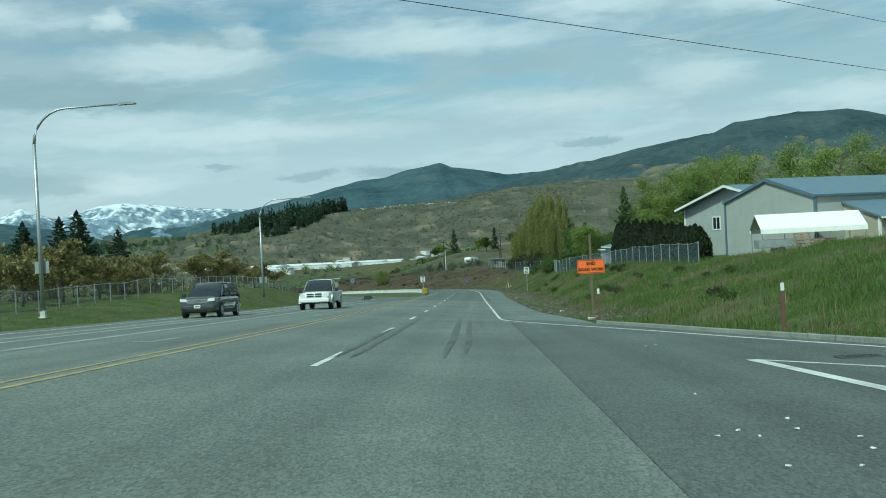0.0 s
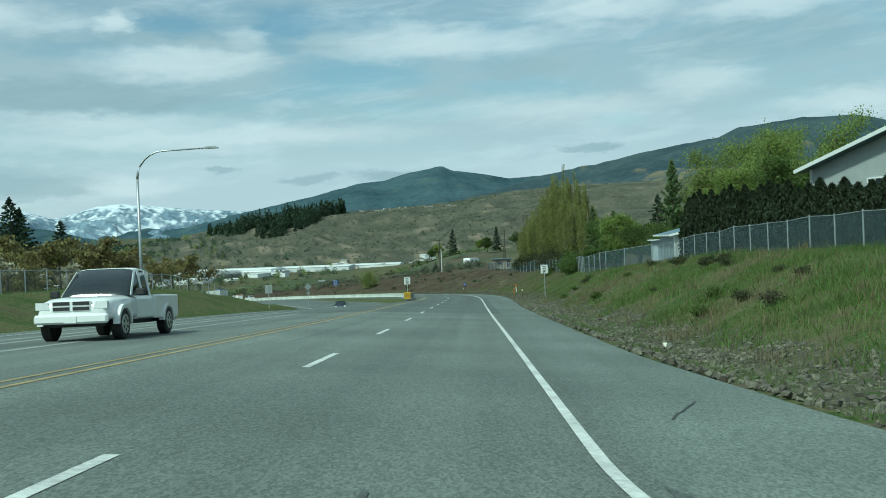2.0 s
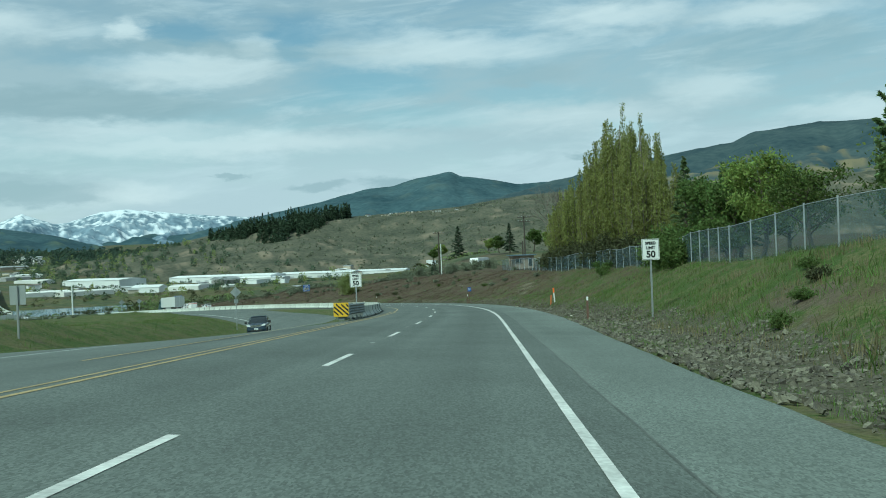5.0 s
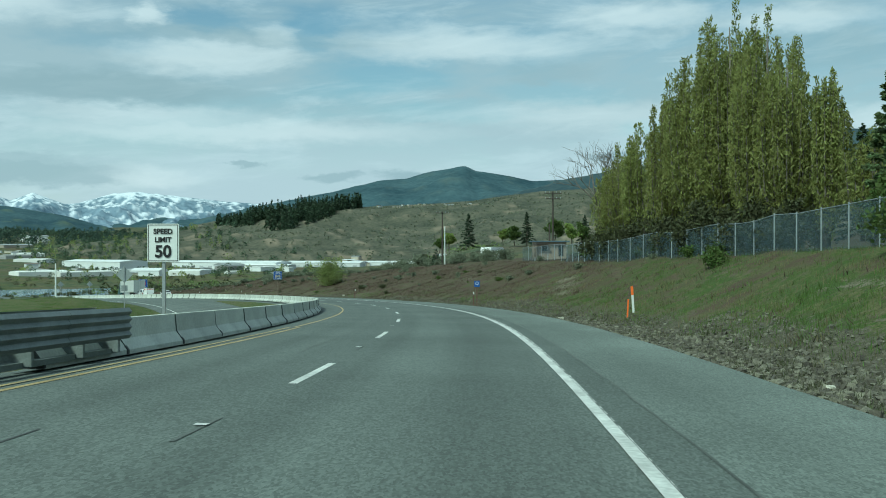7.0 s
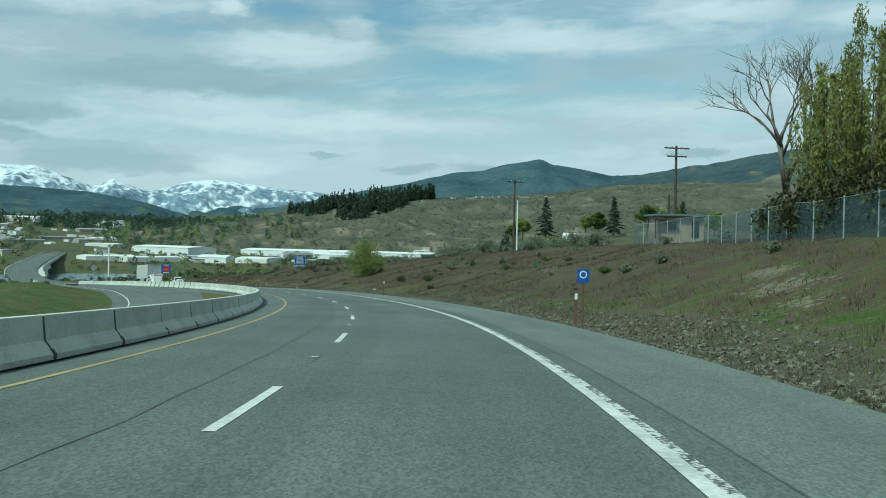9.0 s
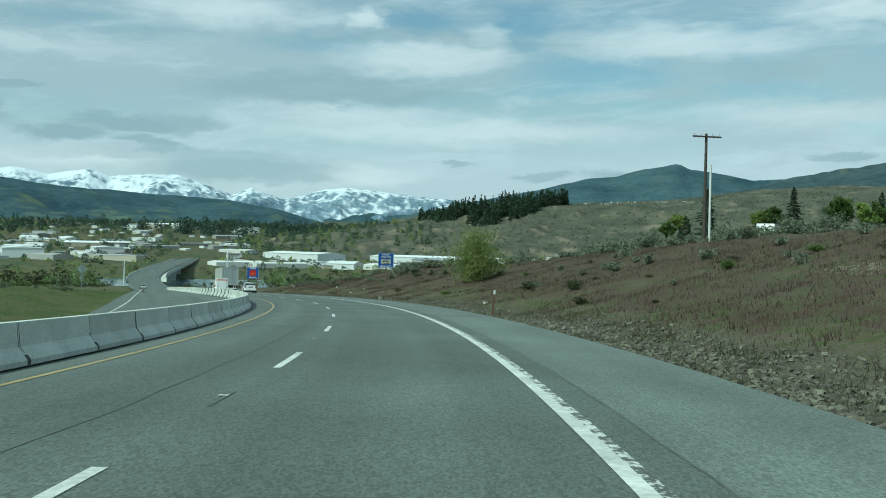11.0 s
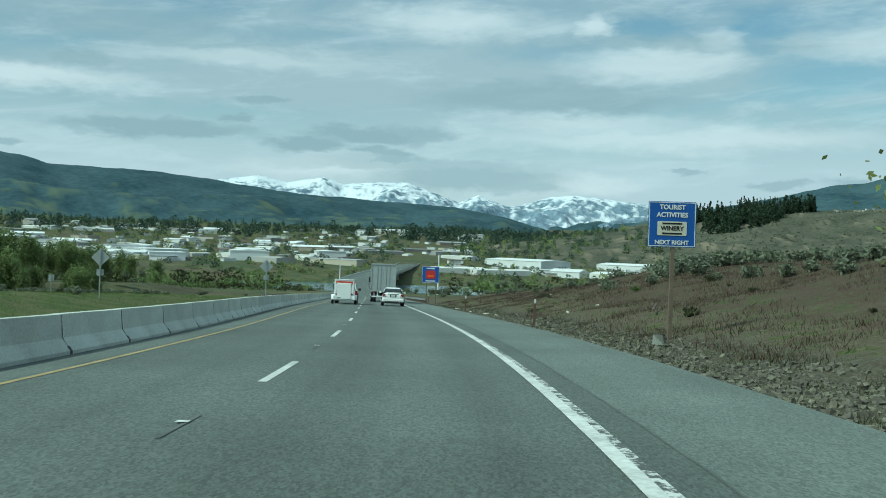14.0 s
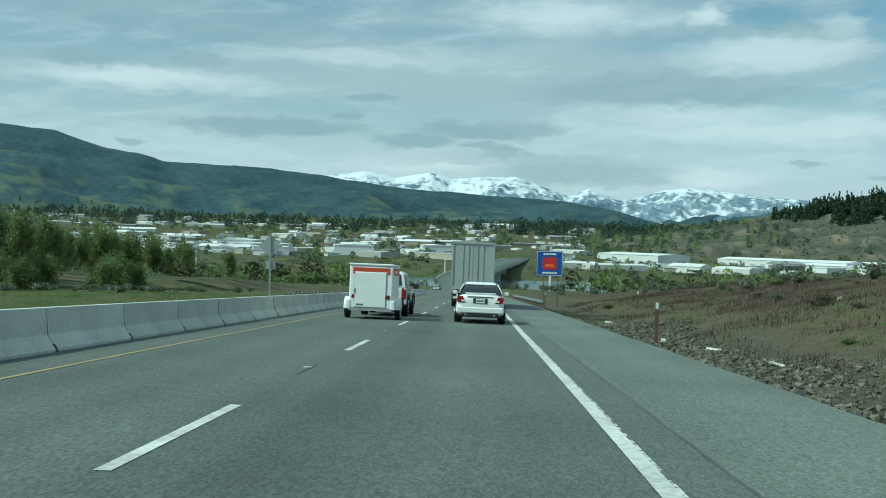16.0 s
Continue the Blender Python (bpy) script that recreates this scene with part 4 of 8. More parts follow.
plain("sign_orange", (0.85, 0.17, 0.03), 0.5)
plain("sign_white", (0.72, 0.74, 0.72), 0.5)
plain("sign_blue", (0.02, 0.09, 0.36), 0.45)
plain("sign_red", (0.50, 0.03, 0.03), 0.45)
plain("sign_yellow", (0.62, 0.40, 0.02), 0.5)
plain("sign_black", (0.012, 0.012, 0.012), 0.5)
plain("sign_back", (0.40, 0.43, 0.43), 0.45, 0.5, 0.12)
plain("sign_cream", (0.60, 0.58, 0.48), 0.5)
plain("marker_brown", (0.13, 0.075, 0.055), 0.7, var=0.2)
plain("post_wood", (0.15, 0.115, 0.085), 0.85, var=0.25, fine=20.0)


def words(txt, size, mat, parent, x, z, y=-0.02, name="lettering"):
    cu = bpy.data.curves.new(name, "FONT")
    cu.body, cu.size, cu.align_x, cu.align_y, cu.extrude, cu.offset = txt, size, "CENTER", "CENTER", 0.002, size * 0.03
    tmp = new(name, cu)
    me = bpy.data.meshes.new_from_object(tmp)
    bpy.data.objects.remove(tmp)
    me.materials.clear()
    me.materials.append(M[mat])
    o = new(name, me)
    o.parent, o.matrix_local = parent, pose(x, y, z, 90, 0, 0)
    return o


def plate(parent, name, cx, cz, w, h, mat, y=0.0, t=0.012, label="", r=0.03):
    bm = bmesh.new()
    k = min(r, w * 0.2, h * 0.2)
    poly = []
    for sx, sz, a0 in ((1, 1, 0), (-1, 1, 90), (-1, -1, 180), (1, -1, 270)):
        for q in (0, 45, 90):
            poly.append((cx + sx * (w / 2 - k) + k * math.cos(radians(a0 + q)), cz + sz * (h / 2 - k) + k * math.sin(radians(a0 + q))))
    prism(bm, poly, y - t / 2, y + t / 2)
    return part(name, bm, mat, parent, label)


def rim(parent, cx, cz, w, h, t, mat, y, name="border"):
    bm = boxes((cx, y, cz + h / 2, w + t, 0.006, t), (cx, y, cz - h / 2, w + t, 0.006, t), (cx - w / 2, y, cz, t, 0.006, h), (cx + w / 2, y, cz, t, 0.006, h))
    return part(name, bm, mat, parent)


# ---- signs ----
t_ = thing("road_work_sign", at_road(45.2, -4.2, -3, -0.12), "orange road work sign on a tall square wooden post", "road sign")
part("post", boxes((0, 0.06, 1.85, 0.09, 0.09, 4.3)), "post_wood", t_)
plate(t_, "panel", 0, 2.55, 1.22, 0.62, "sign_orange")
rim(t_, 0, 2.55, 1.16, 0.56, 0.018, "sign_black", -0.008)
words("END", 0.20, "sign_black", t_, 0, 2.69)
words("ROAD WORK", 0.18, "sign_black", t_, 0, 2.42)


def speed_sign(m, h, label, foot=0.0):
    t = thing("speed_limit_sign", m, label, "road sign", "speed limit signs")
    part("post", boxes((0, 0.06, (h + foot) / 2, 0.075, 0.075, h - foot)), "galv", t)
    plate(t, "panel", 0, h - 0.40, 0.76, 0.92, "sign_white")
    rim(t, 0, h - 0.40, 0.70, 0.86, 0.016, "sign_black", -0.008)
    words("SPEED", 0.17, "sign_black", t, 0, h - 0.13)
    words("LIMIT", 0.17, "sign_black", t, 0, h - 0.33)
    words("50", 0.40, "sign_black", t, 0, h - 0.62)
    return t


speed_sign(at_road(140, -6.5, 0), 3.35, "white speed limit sign on a steel post in the grass")
speed_sign(at_road(161.0, 8.8, 0), 2.76, "white speed limit sign on a post behind the median barrier")

t_ = thing("tourist_sign", at_road(314.0, -6.38, -2, -0.07), "large blue tourist sign on a brown wooden post", "road sign")
part("post", boxes((0.05, 0.07, 1.75, 0.12, 0.12, 3.7)), "post_wood", t_)
plate(t_, "panel", 0, 3.67, 1.50, 1.42, "sign_blue")
rim(t_, 0, 3.67, 1.44, 1.36, 0.02, "sign_white", -0.008)
words("TOURIST", 0.20, "sign_white", t_, 0, 4.20)
words("ACTIVITIES", 0.20, "sign_white", t_, 0, 3.96)
words("NEXT RIGHT", 0.185, "sign_white", t_, 0, 3.10)
q_ = plate(t_, "inset", 0, 3.54, 0.92, 0.44, "sign_cream", -0.012)
words("WINERY", 0.19, "sign_black", t_, 0, 3.54, -0.026)
part("text_bar", boxes((0, -0.022, 3.695, 0.62, 0.006, 0.05)), "sign_black", t_)
part("text_bar", boxes((0, -0.022, 3.385, 0.62, 0.006, 0.05)), "sign_black", t_)

t_ = thing("service_sign", at_road(414, -4.75, -2), "square blue service sign with a red centre on two posts", "road sign")
for x in (-0.5, 0.75):
    part("post", boxes((x, 0.07, 1.7, 0.12, 0.12, 3.4)), "post_wood", t_)
plate(t_, "panel", 0, 3.9, 2.25, 2.15, "sign_blue")
rim(t_, 0, 3.9, 2.17, 2.07, 0.03, "sign_white", -0.008)
plate(t_, "emblem", 0, 3.9, 1.25, 1.1, "sign_red", -0.012, r=0.2)
part("text_bar", boxes((0, -0.02, 4.72, 1.1, 0.006, 0.14)), "sign_white", t_)
part("text_bar", boxes((0, -0.02, 3.08, 1.3, 0.006, 0.14)), "sign_white", t_)
part("text_bar", boxes((0, -0.025, 3.72, 0.75, 0.006, 0.2)), "sign_orange", t_)

t_ = thing("adopt_sign", at_road(211.5, -3.9, 0, 0.0), "small blue sign on a short brown post", "road sign")
part("post", boxes((0, 0.04, 0.95, 0.08, 0.06, 1.95), bevel=0.01), "marker_brown", t_)
plate(t_, "panel", 0, 1.82, 0.42, 0.46, "sign_blue")
part("emblem", tube(bmesh.new(), [(0, -0.012, 1.86), (0, -0.008, 1.86)], 0.13, 12), "sign_white", t_)
part("emblem", tube(bmesh.new(), [(0, -0.016, 1.86), (0, -0.012, 1.86)], 0.09, 12), "sign_blue", t_)


def marker(s, w, h, top, label, lean=0.0, group="roadside marker posts"):
    t = thing("marker_post", at_road(s, w) @ pose(0, 0, 0, 0, lean, 0), label, "marker post", group)
    bm = bmesh.new()
    prism(bm, [(-0.05, 0), (0.05, 0), (0.055, h * 0.9), (0.045, h), (-0.045, h), (-0.055, h * 0.9)], -0.018, 0.018)
    part("post", bm, "marker_brown" if top != "sign_orange" else "sign_white", t)
    if top == "sign_orange":
        plate(t, "top", 0, h - 0.2, 0.115, 0.42, top, -0.0, 0.045)
    else:
        plate(t, "reflector", 0, h - 0.12, 0.09, 0.2, top, -0.024, 0.008)


for s_, w_, h_, l_ in ((25.0, -6.5, 1.35, 0), (37.4, -3.5, 1.3, 0), (148.5, -4.6, 1.25, 0), (210.3, -3.4, 1.15, 0), (266.6, -3.75, 1.36, 4.0),
                       (329.5, -4.6, 1.3, 1.0), (355.9, -3.9, 1.3, 0), (392.0, -9.0, 1.2, 0), (430.0, -5.5, 1.2, 0)):
    marker(s_, w_, h_, "sign_white", "slim brown marker post with a white reflector", l_)
marker(184.3, -7.4, 1.25, "sign_orange", "white marker post with an orange top in the grass", -4)
t_ = thing("marker_post", at_road(183.5, -6.9) @ pose(0, 0, 0, 0, 3, 0), "short faded orange wooden stake in the grass", "marker post", "roadside marker posts")
part("post", boxes((0, 0, 0.45, 0.07, 0.03, 0.9), bevel=0.008), "sign_orange", t_)


def back_sign(s, w, h, kind, size, label, low=False):
    t = thing("sign_from_behind", at_road(s, w, 180), label, "road sign", "signs seen from behind")
    part("post", boxes((0, 0.05, h / 2, 0.08, 0.08, h)), "galv", t)
    if kind == "diamond":
        bm = bmesh.new()
        k = size / math.sqrt(2)
        prism(bm, [(0, h - k + k - 0.02), (k, h - k - 0.02), (0, h - 2 * k - 0.02), (-k, h - k - 0.02)], -0.008, 0.008)
        part("panel", bm, "sign_back", t)
    else:
        plate(t, "panel", 0, h - size / 2, size * 0.85, size, "sign_back")
    if low:
        plate(t, "small_panel", 0, h - size * 1.9, size * 0.55, size * 0.5, "sign_back", 0.0)


back_sign(359.0, 23.1, 3.75, "diamond", 0.95, "bare metal back of a diamond sign with a small plate", True)
back_sign(384, 13.5, 4.2, "diamond", 0.95, "bare metal back of a diamond sign with a small plate", True)
back_sign(222, 22.8, 5.3, "diamond", 0.93, "bare metal back of a diamond warning sign", True)
back_sign(142, 22.6, 2.5, "square", 0.9, "bare metal back of a square sign")
back_sign(402, 40, 2.2, "square", 0.75, "bare metal back of a square sign")

# ---- street lamps ----
def street_lamp(s, w, label, dz=0.0):
    t = thing("street_lamp", at_road(s, w, 0, dz), label, "street lamp", "street lamps")
    bm = tube(bmesh.new(), [(0, 0, 0), (0, 0, 4), (0, 0, 8.9)], [0.115, 0.10, 0.08], 12)
    part("mast", bm, "galv", t, smooth=True)
    pts = [(0, 0, 8.9)] + [(1.75 - 1.75 * math.cos(a), 0, 8.9 + 1.75 * math.sin(a)) for a in [radians(k * 15) for k in range(1, 7)]] + [(4.6, 0, 10.72)]
    part("arm", tube(bmesh.new(), pts, [0.08 - 0.005 * i for i in range(len(pts))], 10), "galv", t, smooth=True)
    bm = bmesh.new()
    prism(bm, [(4.45, 10.66), (5.3, 10.68), (5.35, 10.73), (5.2, 10.80), (4.55, 10.81)], -0.16, 0.16)
    part("lamp_head", bm, "steel_grey", t)
    part("base_plate", boxes((0, 0, 0.03, 0.4, 0.4, 0.06), (0, 0, 0.2, 0.27, 0.27, 0.3), bevel=0.01), "concrete", t)
    plate(t, "sign_panel", 0.0, 2.6, 0.75, 0.62, "sign_back", 0.13)


street_lamp(50.5, 23.2, "tall galvanised street lamp with a long curved arm")
street_lamp(100.5, 22.3, "tall galvanised street lamp with a long curved arm", -0.88)

# ---- crash cushion and guard rails ----
t_ = thing("crash_cushion", at_road(147.5, 8.2) @ pose(0, 0, 0, -2.6, 0, 0) @ Matrix.Diagonal((1, 1, 0.92, 1)), "crash cushion with a yellow and black striped nose", "crash cushion")
plate(t_, "nose_panel", 0, 0.62, 0.78, 0.78, "sign_yellow", -0.05, 0.06)
bm = bmesh.new()
for k in range(-4, 5):
    for j in range(19):
        x0, x1 = -0.38 + 0.04 * j, -0.34 + 0.04 * j
        z0, z1 = 0.62 + k * 0.25 - x0, 0.62 + k * 0.25 - x1
        pl = [(x0, z0), (x1, z1), (x1, z1 + 0.12), (x0, z0 + 0.12)]
        if all(0.24 <= z <= 1.0 for x, z in pl):
            bm.faces.new([bm.verts.new((x, -0.085, z)) for x, z in pl])
part("stripe", bm, "sign_black", t_)
for x in (-1, 1):
    wave = [(x * (0.30 + 0.055 * (k % 2)), 0.30 + 0.0775 * k) for k in range(9)]
    for y0, y1, q in ((0.75, 3.0, 0.0), (2.95, 5.3, 0.008), (5.25, 8.0, 0.016)):
        bm = bmesh.new()
        prism(bm, [(p + x * q, z) for p, z in wave] + [(p + x * (q - 0.008), z) for p, z in wave[::-1]], y0, y1)
        part("rail", bm, "galv_dark", t_)
for y in (0.3, 2.2, 4.1, 6.0, 7.6):
    part("frame", boxes((0, y, 0.42, 0.56, 0.09, 0.75), bevel=0.01), "galv_dark", t_)
part("skid", boxes((0, 3.9, 0.07, 0.3, 7.8, 0.1)), "galv_dark", t_)


def guard_rail(s0, s1, w, label):
    mid = (s0 + s1) / 2
    base = at_road(mid, w)
    t = thing("guard_rail", base, label, "guard rail", "guard rails")
    inv = base.inverted()
    prof = [(0.0, 0.70), (0.05, 0.66), (0.05, 0.61), (0.0, 0.56), (0.05, 0.50), (0.05, 0.45), (0.0, 0.41)]
    V = []
    n = int((s1 - s0) / 2) + 1
    for i in range(n + 1):
        s = s0 + (s1 - s0) * i / n
        m = inv @ at_road(s, w)
        V += [tuple(m @ Vector((x, 0, z))) for x, z in prof + [(x - 0.012, z) for x, z in prof[::-1]]]
    F = grid_faces(14, n + 1)
    part("beam", (V, [], F), "galv", t, smooth=True)
    for i in range(int((s1 - s0) / 1.9) + 1):
        m = inv @ at_road(s0 + i * 1.9, w)
        o = part("post", boxes((0.14, 0, 0.36, 0.15, 0.15, 0.74), bevel=0.01), "post_wood", t) if i == 0 else again(o, "post", t, m)
        o.matrix_local = m


guard_rail(404, 470, -3.6, "weathered steel guard rail on wooden posts at the shoulder")
guard_rail(398, 430, 15.4, "steel guard rail on wooden posts beside the far lanes")

# ---- chain-link fences ----
def link_material(name, tint, solid):
    mt = bpy.data.materials.new(name)
    mt.use_nodes = True
    nt = mt.node_tree
    N, L = nt.nodes.new, nt.links.new
    b = nt.nodes["Principled BSDF"]
    b.inputs["Base Color"].default_value, b.inputs["Roughness"].default_value, b.inputs["Metallic"].default_value = (*tint, 1), 0.5, 0.4
    tr, mx, nz, tc, mr = N("ShaderNodeBsdfTransparent"), N("ShaderNodeMixShader"), N("ShaderNodeTexNoise"), N("ShaderNodeTexCoord"), N("ShaderNodeMapRange")
    L(tc.outputs["Object"], nz.inputs["Vector"])
    nz.inputs["Scale"].default_value = 1.2
    L(nz.outputs["Fac"], mr.inputs["Value"])
    mr.inputs["To Min"].default_value, mr.inputs["To Max"].default_value = solid * 0.75, solid * 1.25
    L(mr.outputs[0], mx.inputs[0])
    L(tr.outputs[0], mx.inputs[1])
    L(b.outputs[0], mx.inputs[2])
    L(mx.outputs[0], nt.nodes["Material Output"].inputs["Surface"])
    return mt


M["link"] = link_material("link", (0.105, 0.155, 0.175), 0.46)
M["link_thin"] = link_material("link_thin", (0.30, 0.34, 0.36), 0.18)


def fence(pts, h, step, mat, label, group):
    """Chain-link fence along s, w points: each bay a thing of its own with post, mesh and rail."""
    path = []
    for (s0, w0), (s1, w1) in zip(pts, pts[1:]):
        n = max(1, round(math.hypot(s1 - s0, w1 - w0) / step))
        path += [(s0 + (s1 - s0) * i / n, w0 + (w1 - w0) * i / n) for i in range(n)]
    path.append(pts[-1])
    P = [place(s, w) for s, w in path]
    for a, b in zip(P, P[1:]):
        t = thing("chain_link_fence", Matrix.Translation(a), label, "fence", group)
        d = b - a
        part("post", bar((0, 0, -0.2), (0, 0, h + 0.08), 0.038, n=8), "galv", t)
        e = d.normalized() * 0.05
        V = [tuple(e), tuple(d - e), tuple(d - e + Vector((0, 0, h))), tuple(e + Vector((0, 0, h)))]
        part("mesh_panel", (V, [], [(0, 1, 2, 3)]), mat, t)
        part("top_rail", bar((0, 0, h), tuple(d + Vector((0, 0, h))), 0.022, n=6), "galv", t)


fence([(71.5, -15.0), (88, -14.2), (104.5, -13.4), (116.5, -13.9)], 1.42, 3.0, "link", "chain-link fence with grey slats on the bank top", "chain-link fence along the right bank")
fence([(127.6, -15.4), (129.5, -13.2), (132, -11.8), (145, -11.2), (160, -12.3), (176, -13.9), (200, -15.6), (215, -16.2), (225, -17.6), (240, -20.6), (258, -23.4)], 1.75, 3.0, "link",
      "chain-link fence with grey slats on the bank top", "chain-link fence along the right bank")
fence([(-10, 27.5), (40, 26.5), (75, 26.5), (112, 27.0), (150, 28.5)], 1.3, 3.0, "link_thin", "old chain-link fence before the orchard", "chain-link fence along the orchard")

# ---- trees ----
def quads(points, size, rng, flat=0.0, stretch=1.6, up=0.0):
    """Small leaf clumps: one bent quad at each point, turned at random."""
    P = np.asarray(points, float)
    n = len(P)
    a = rng.normal(size=(n, 3))
    a[:, 2] = a[:, 2] * (1 - flat) + up
    a /= np.linalg.norm(a, axis=1)[:, None]
    b = np.cross(a, rng.normal(size=(n, 3)))
    b /= np.linalg.norm(b, axis=1)[:, None]
    s = size * rng.uniform(0.6, 1.35, n)[:, None]
    a, b = a * s * stretch / 2, b * s / 2
    V = np.empty((n, 4, 3))
    V[:, 0], V[:, 1], V[:, 2], V[:, 3] = P - a, P + b * 0.8 - a * 0.1, P + a, P - b * 0.8 + a * 0.1
    F = [(4 * i, 4 * i + 1, 4 * i + 2, 4 * i + 3) for i in range(n)]
    return ([tuple(v) for v in V.reshape(-1, 3).tolist()], [], F)


def limbs(bm, rng, base, tip, r, n, length, spread, up, tips, depth=2, droop=0.0):
    """A tapered stem with side limbs; collects the points where foliage sits."""
    base, tip = Vector(base), Vector(tip)
    bend = Vector(rng.normal(size=3).tolist()) * (tip - base).length * 0.05
    pts = [base.lerp(tip, q) + bend * math.sin(q * math.pi) for q in (0, 0.33, 0.66, 1)]
    tube(bm, pts, [r, r * 0.8, r * 0.55, r * 0.22], 7 if depth == 2 else 5)
    for k in (0.45, 0.7, 0.9, 1.0):
        tips.append(tuple(base.lerp(tip, k) + bend * math.sin(k * math.pi)))
    if depth == 0:
        return
    for i in range(n):
        q = 0.28 + 0.7 * (i + rng.uniform(0, 1)) / n
        o = base.lerp(tip, q) + bend * math.sin(q * math.pi)
        a = rng.uniform(0, 2 * math.pi)
        d = Vector((math.cos(a) * spread, math.sin(a) * spread, up)).normalized()
        L = length * (1.15 - 0.65 * q) * rng.uniform(0.7, 1.2)
        limbs(bm, rng, o, o + d * L, r * (0.5 - 0.25 * q), max(2, n // 2), L * 0.55, spread * 1.1, up * 0.8, tips, depth - 1)


def broadleaf(name, m, h, wide, leaf, label, seed, n=2600, size=0.30, bark="bark", group="", limbs_n=9, up=0.7, low=0.25, category="tree", bare=False):
    rng = np.random.default_rng(seed)
    t = thing(name, m, label, category, group)
    bm, tips = bmesh.new(), []
    limbs(bm, rng, (0, 0, -0.2), (rng.normal() * 0.2, rng.normal() * 0.2, h * 0.8), h * 0.022 + 0.03, limbs_n, wide * 0.62, 1.0, up, tips, 3 if bare else 2)
    part("trunk", bm, bark, t, smooth=True)
    if not bare:
        T = np.array([p for p in tips if p[2] > h * low])
        pick = T[rng.integers(0, len(T), n)]
        P = pick + rng.normal(size=(n, 3)) * np.array([wide * 0.066, wide * 0.066, h * 0.040])
        part("crown", quads(P, size, rng), leaf, t)
    return t


def bush(name, m, h, r, leaf, label, seed, n=2500, size=0.16, group="", stems=9, category="shrub"):
    """A shrub branching from the ground, its leaves in uneven clumps over a dome."""
    rng = np.random.default_rng(seed)
    t = thing(name, m, label, category, group)
    bm, C = bmesh.new(), []
    for i in range(stems):
        a, q = rng.uniform(0, 6.28), rng.uniform(0.15, 1.0)
        top = Vector((math.cos(a) * r * 0.75 * q, math.sin(a) * r * 0.75 * q, h * (1 - 0.55 * q * q) * rng.uniform(0.7, 0.95)))
        tube(bm, [(0, 0, -0.15), tuple(top * 0.5 + Vector((0, 0, h * 0.05))), tuple(top)], [0.014 * h + 0.01, 0.009 * h + 0.005, 0.004], 5)
        for k in (0.3, 0.55, 0.8, 1.0):
            C.append((*(top * k), 1.0))
            C.append((*(top * k + Vector((rng.normal(), rng.normal(), 0.4 * rng.normal())) * r * 0.22), 1.0))
    C = np.array(C)[:, :3]
    P = C[rng.integers(0, len(C), n)] + rng.normal(size=(n, 3)) * np.array([r * 0.15, r * 0.15, h * 0.09])
    P[:, 2] = np.abs(P[:, 2]) + 0.02
    part("stem", bm, "bark", t)["kind"] = "stuff"
    part("crown", quads(P, size, rng), leaf, t)
    return t


def bare_tree(m, h, seed):
    """A leafless tree: short trunk forking again and again into fine twigs."""
    rng = np.random.default_rng(seed)
    t = thing("bare_tree", m, "bare grey tree with fine spreading twigs", "tree")
    limbs_bm, twigs = bmesh.new(), bmesh.new()

    def fork(o, d, L, r, level):
        bend = Vector(rng.normal(size=3).tolist()) * 0.10
        mid, end = o + (d + bend).normalized() * L * 0.5, o + d * L
        tube(limbs_bm if level < 3 else twigs, [tuple(o), tuple(mid), tuple(end)], [r, r * 0.85, r * 0.66], 6 if level < 3 else 3)
        if level == 6:
            return
        for k in range(3 if level in (0, 1, 3, 4) else 2):
            side = Vector(rng.normal(size=3).tolist())
            side = (side - d * side.dot(d)).normalized()
            nd = (d + side * rng.uniform(0.35, 0.75) + Vector((0, 0, 0.12))).normalized()
            fork(end if k else o.lerp(end, 0.8), nd, L * rng.uniform(0.66, 0.86), r * 0.6, level + 1)

    fork(Vector((0, 0, -0.2)), Vector((0.1, 0, 1)).normalized(), h * 0.235, 0.26, 0)
    part("trunk", limbs_bm, "bark_grey", t, smooth=True)
    tw = part("twig", twigs, "bark_grey", t)
    tw["kind"] = "stuff"
    return t


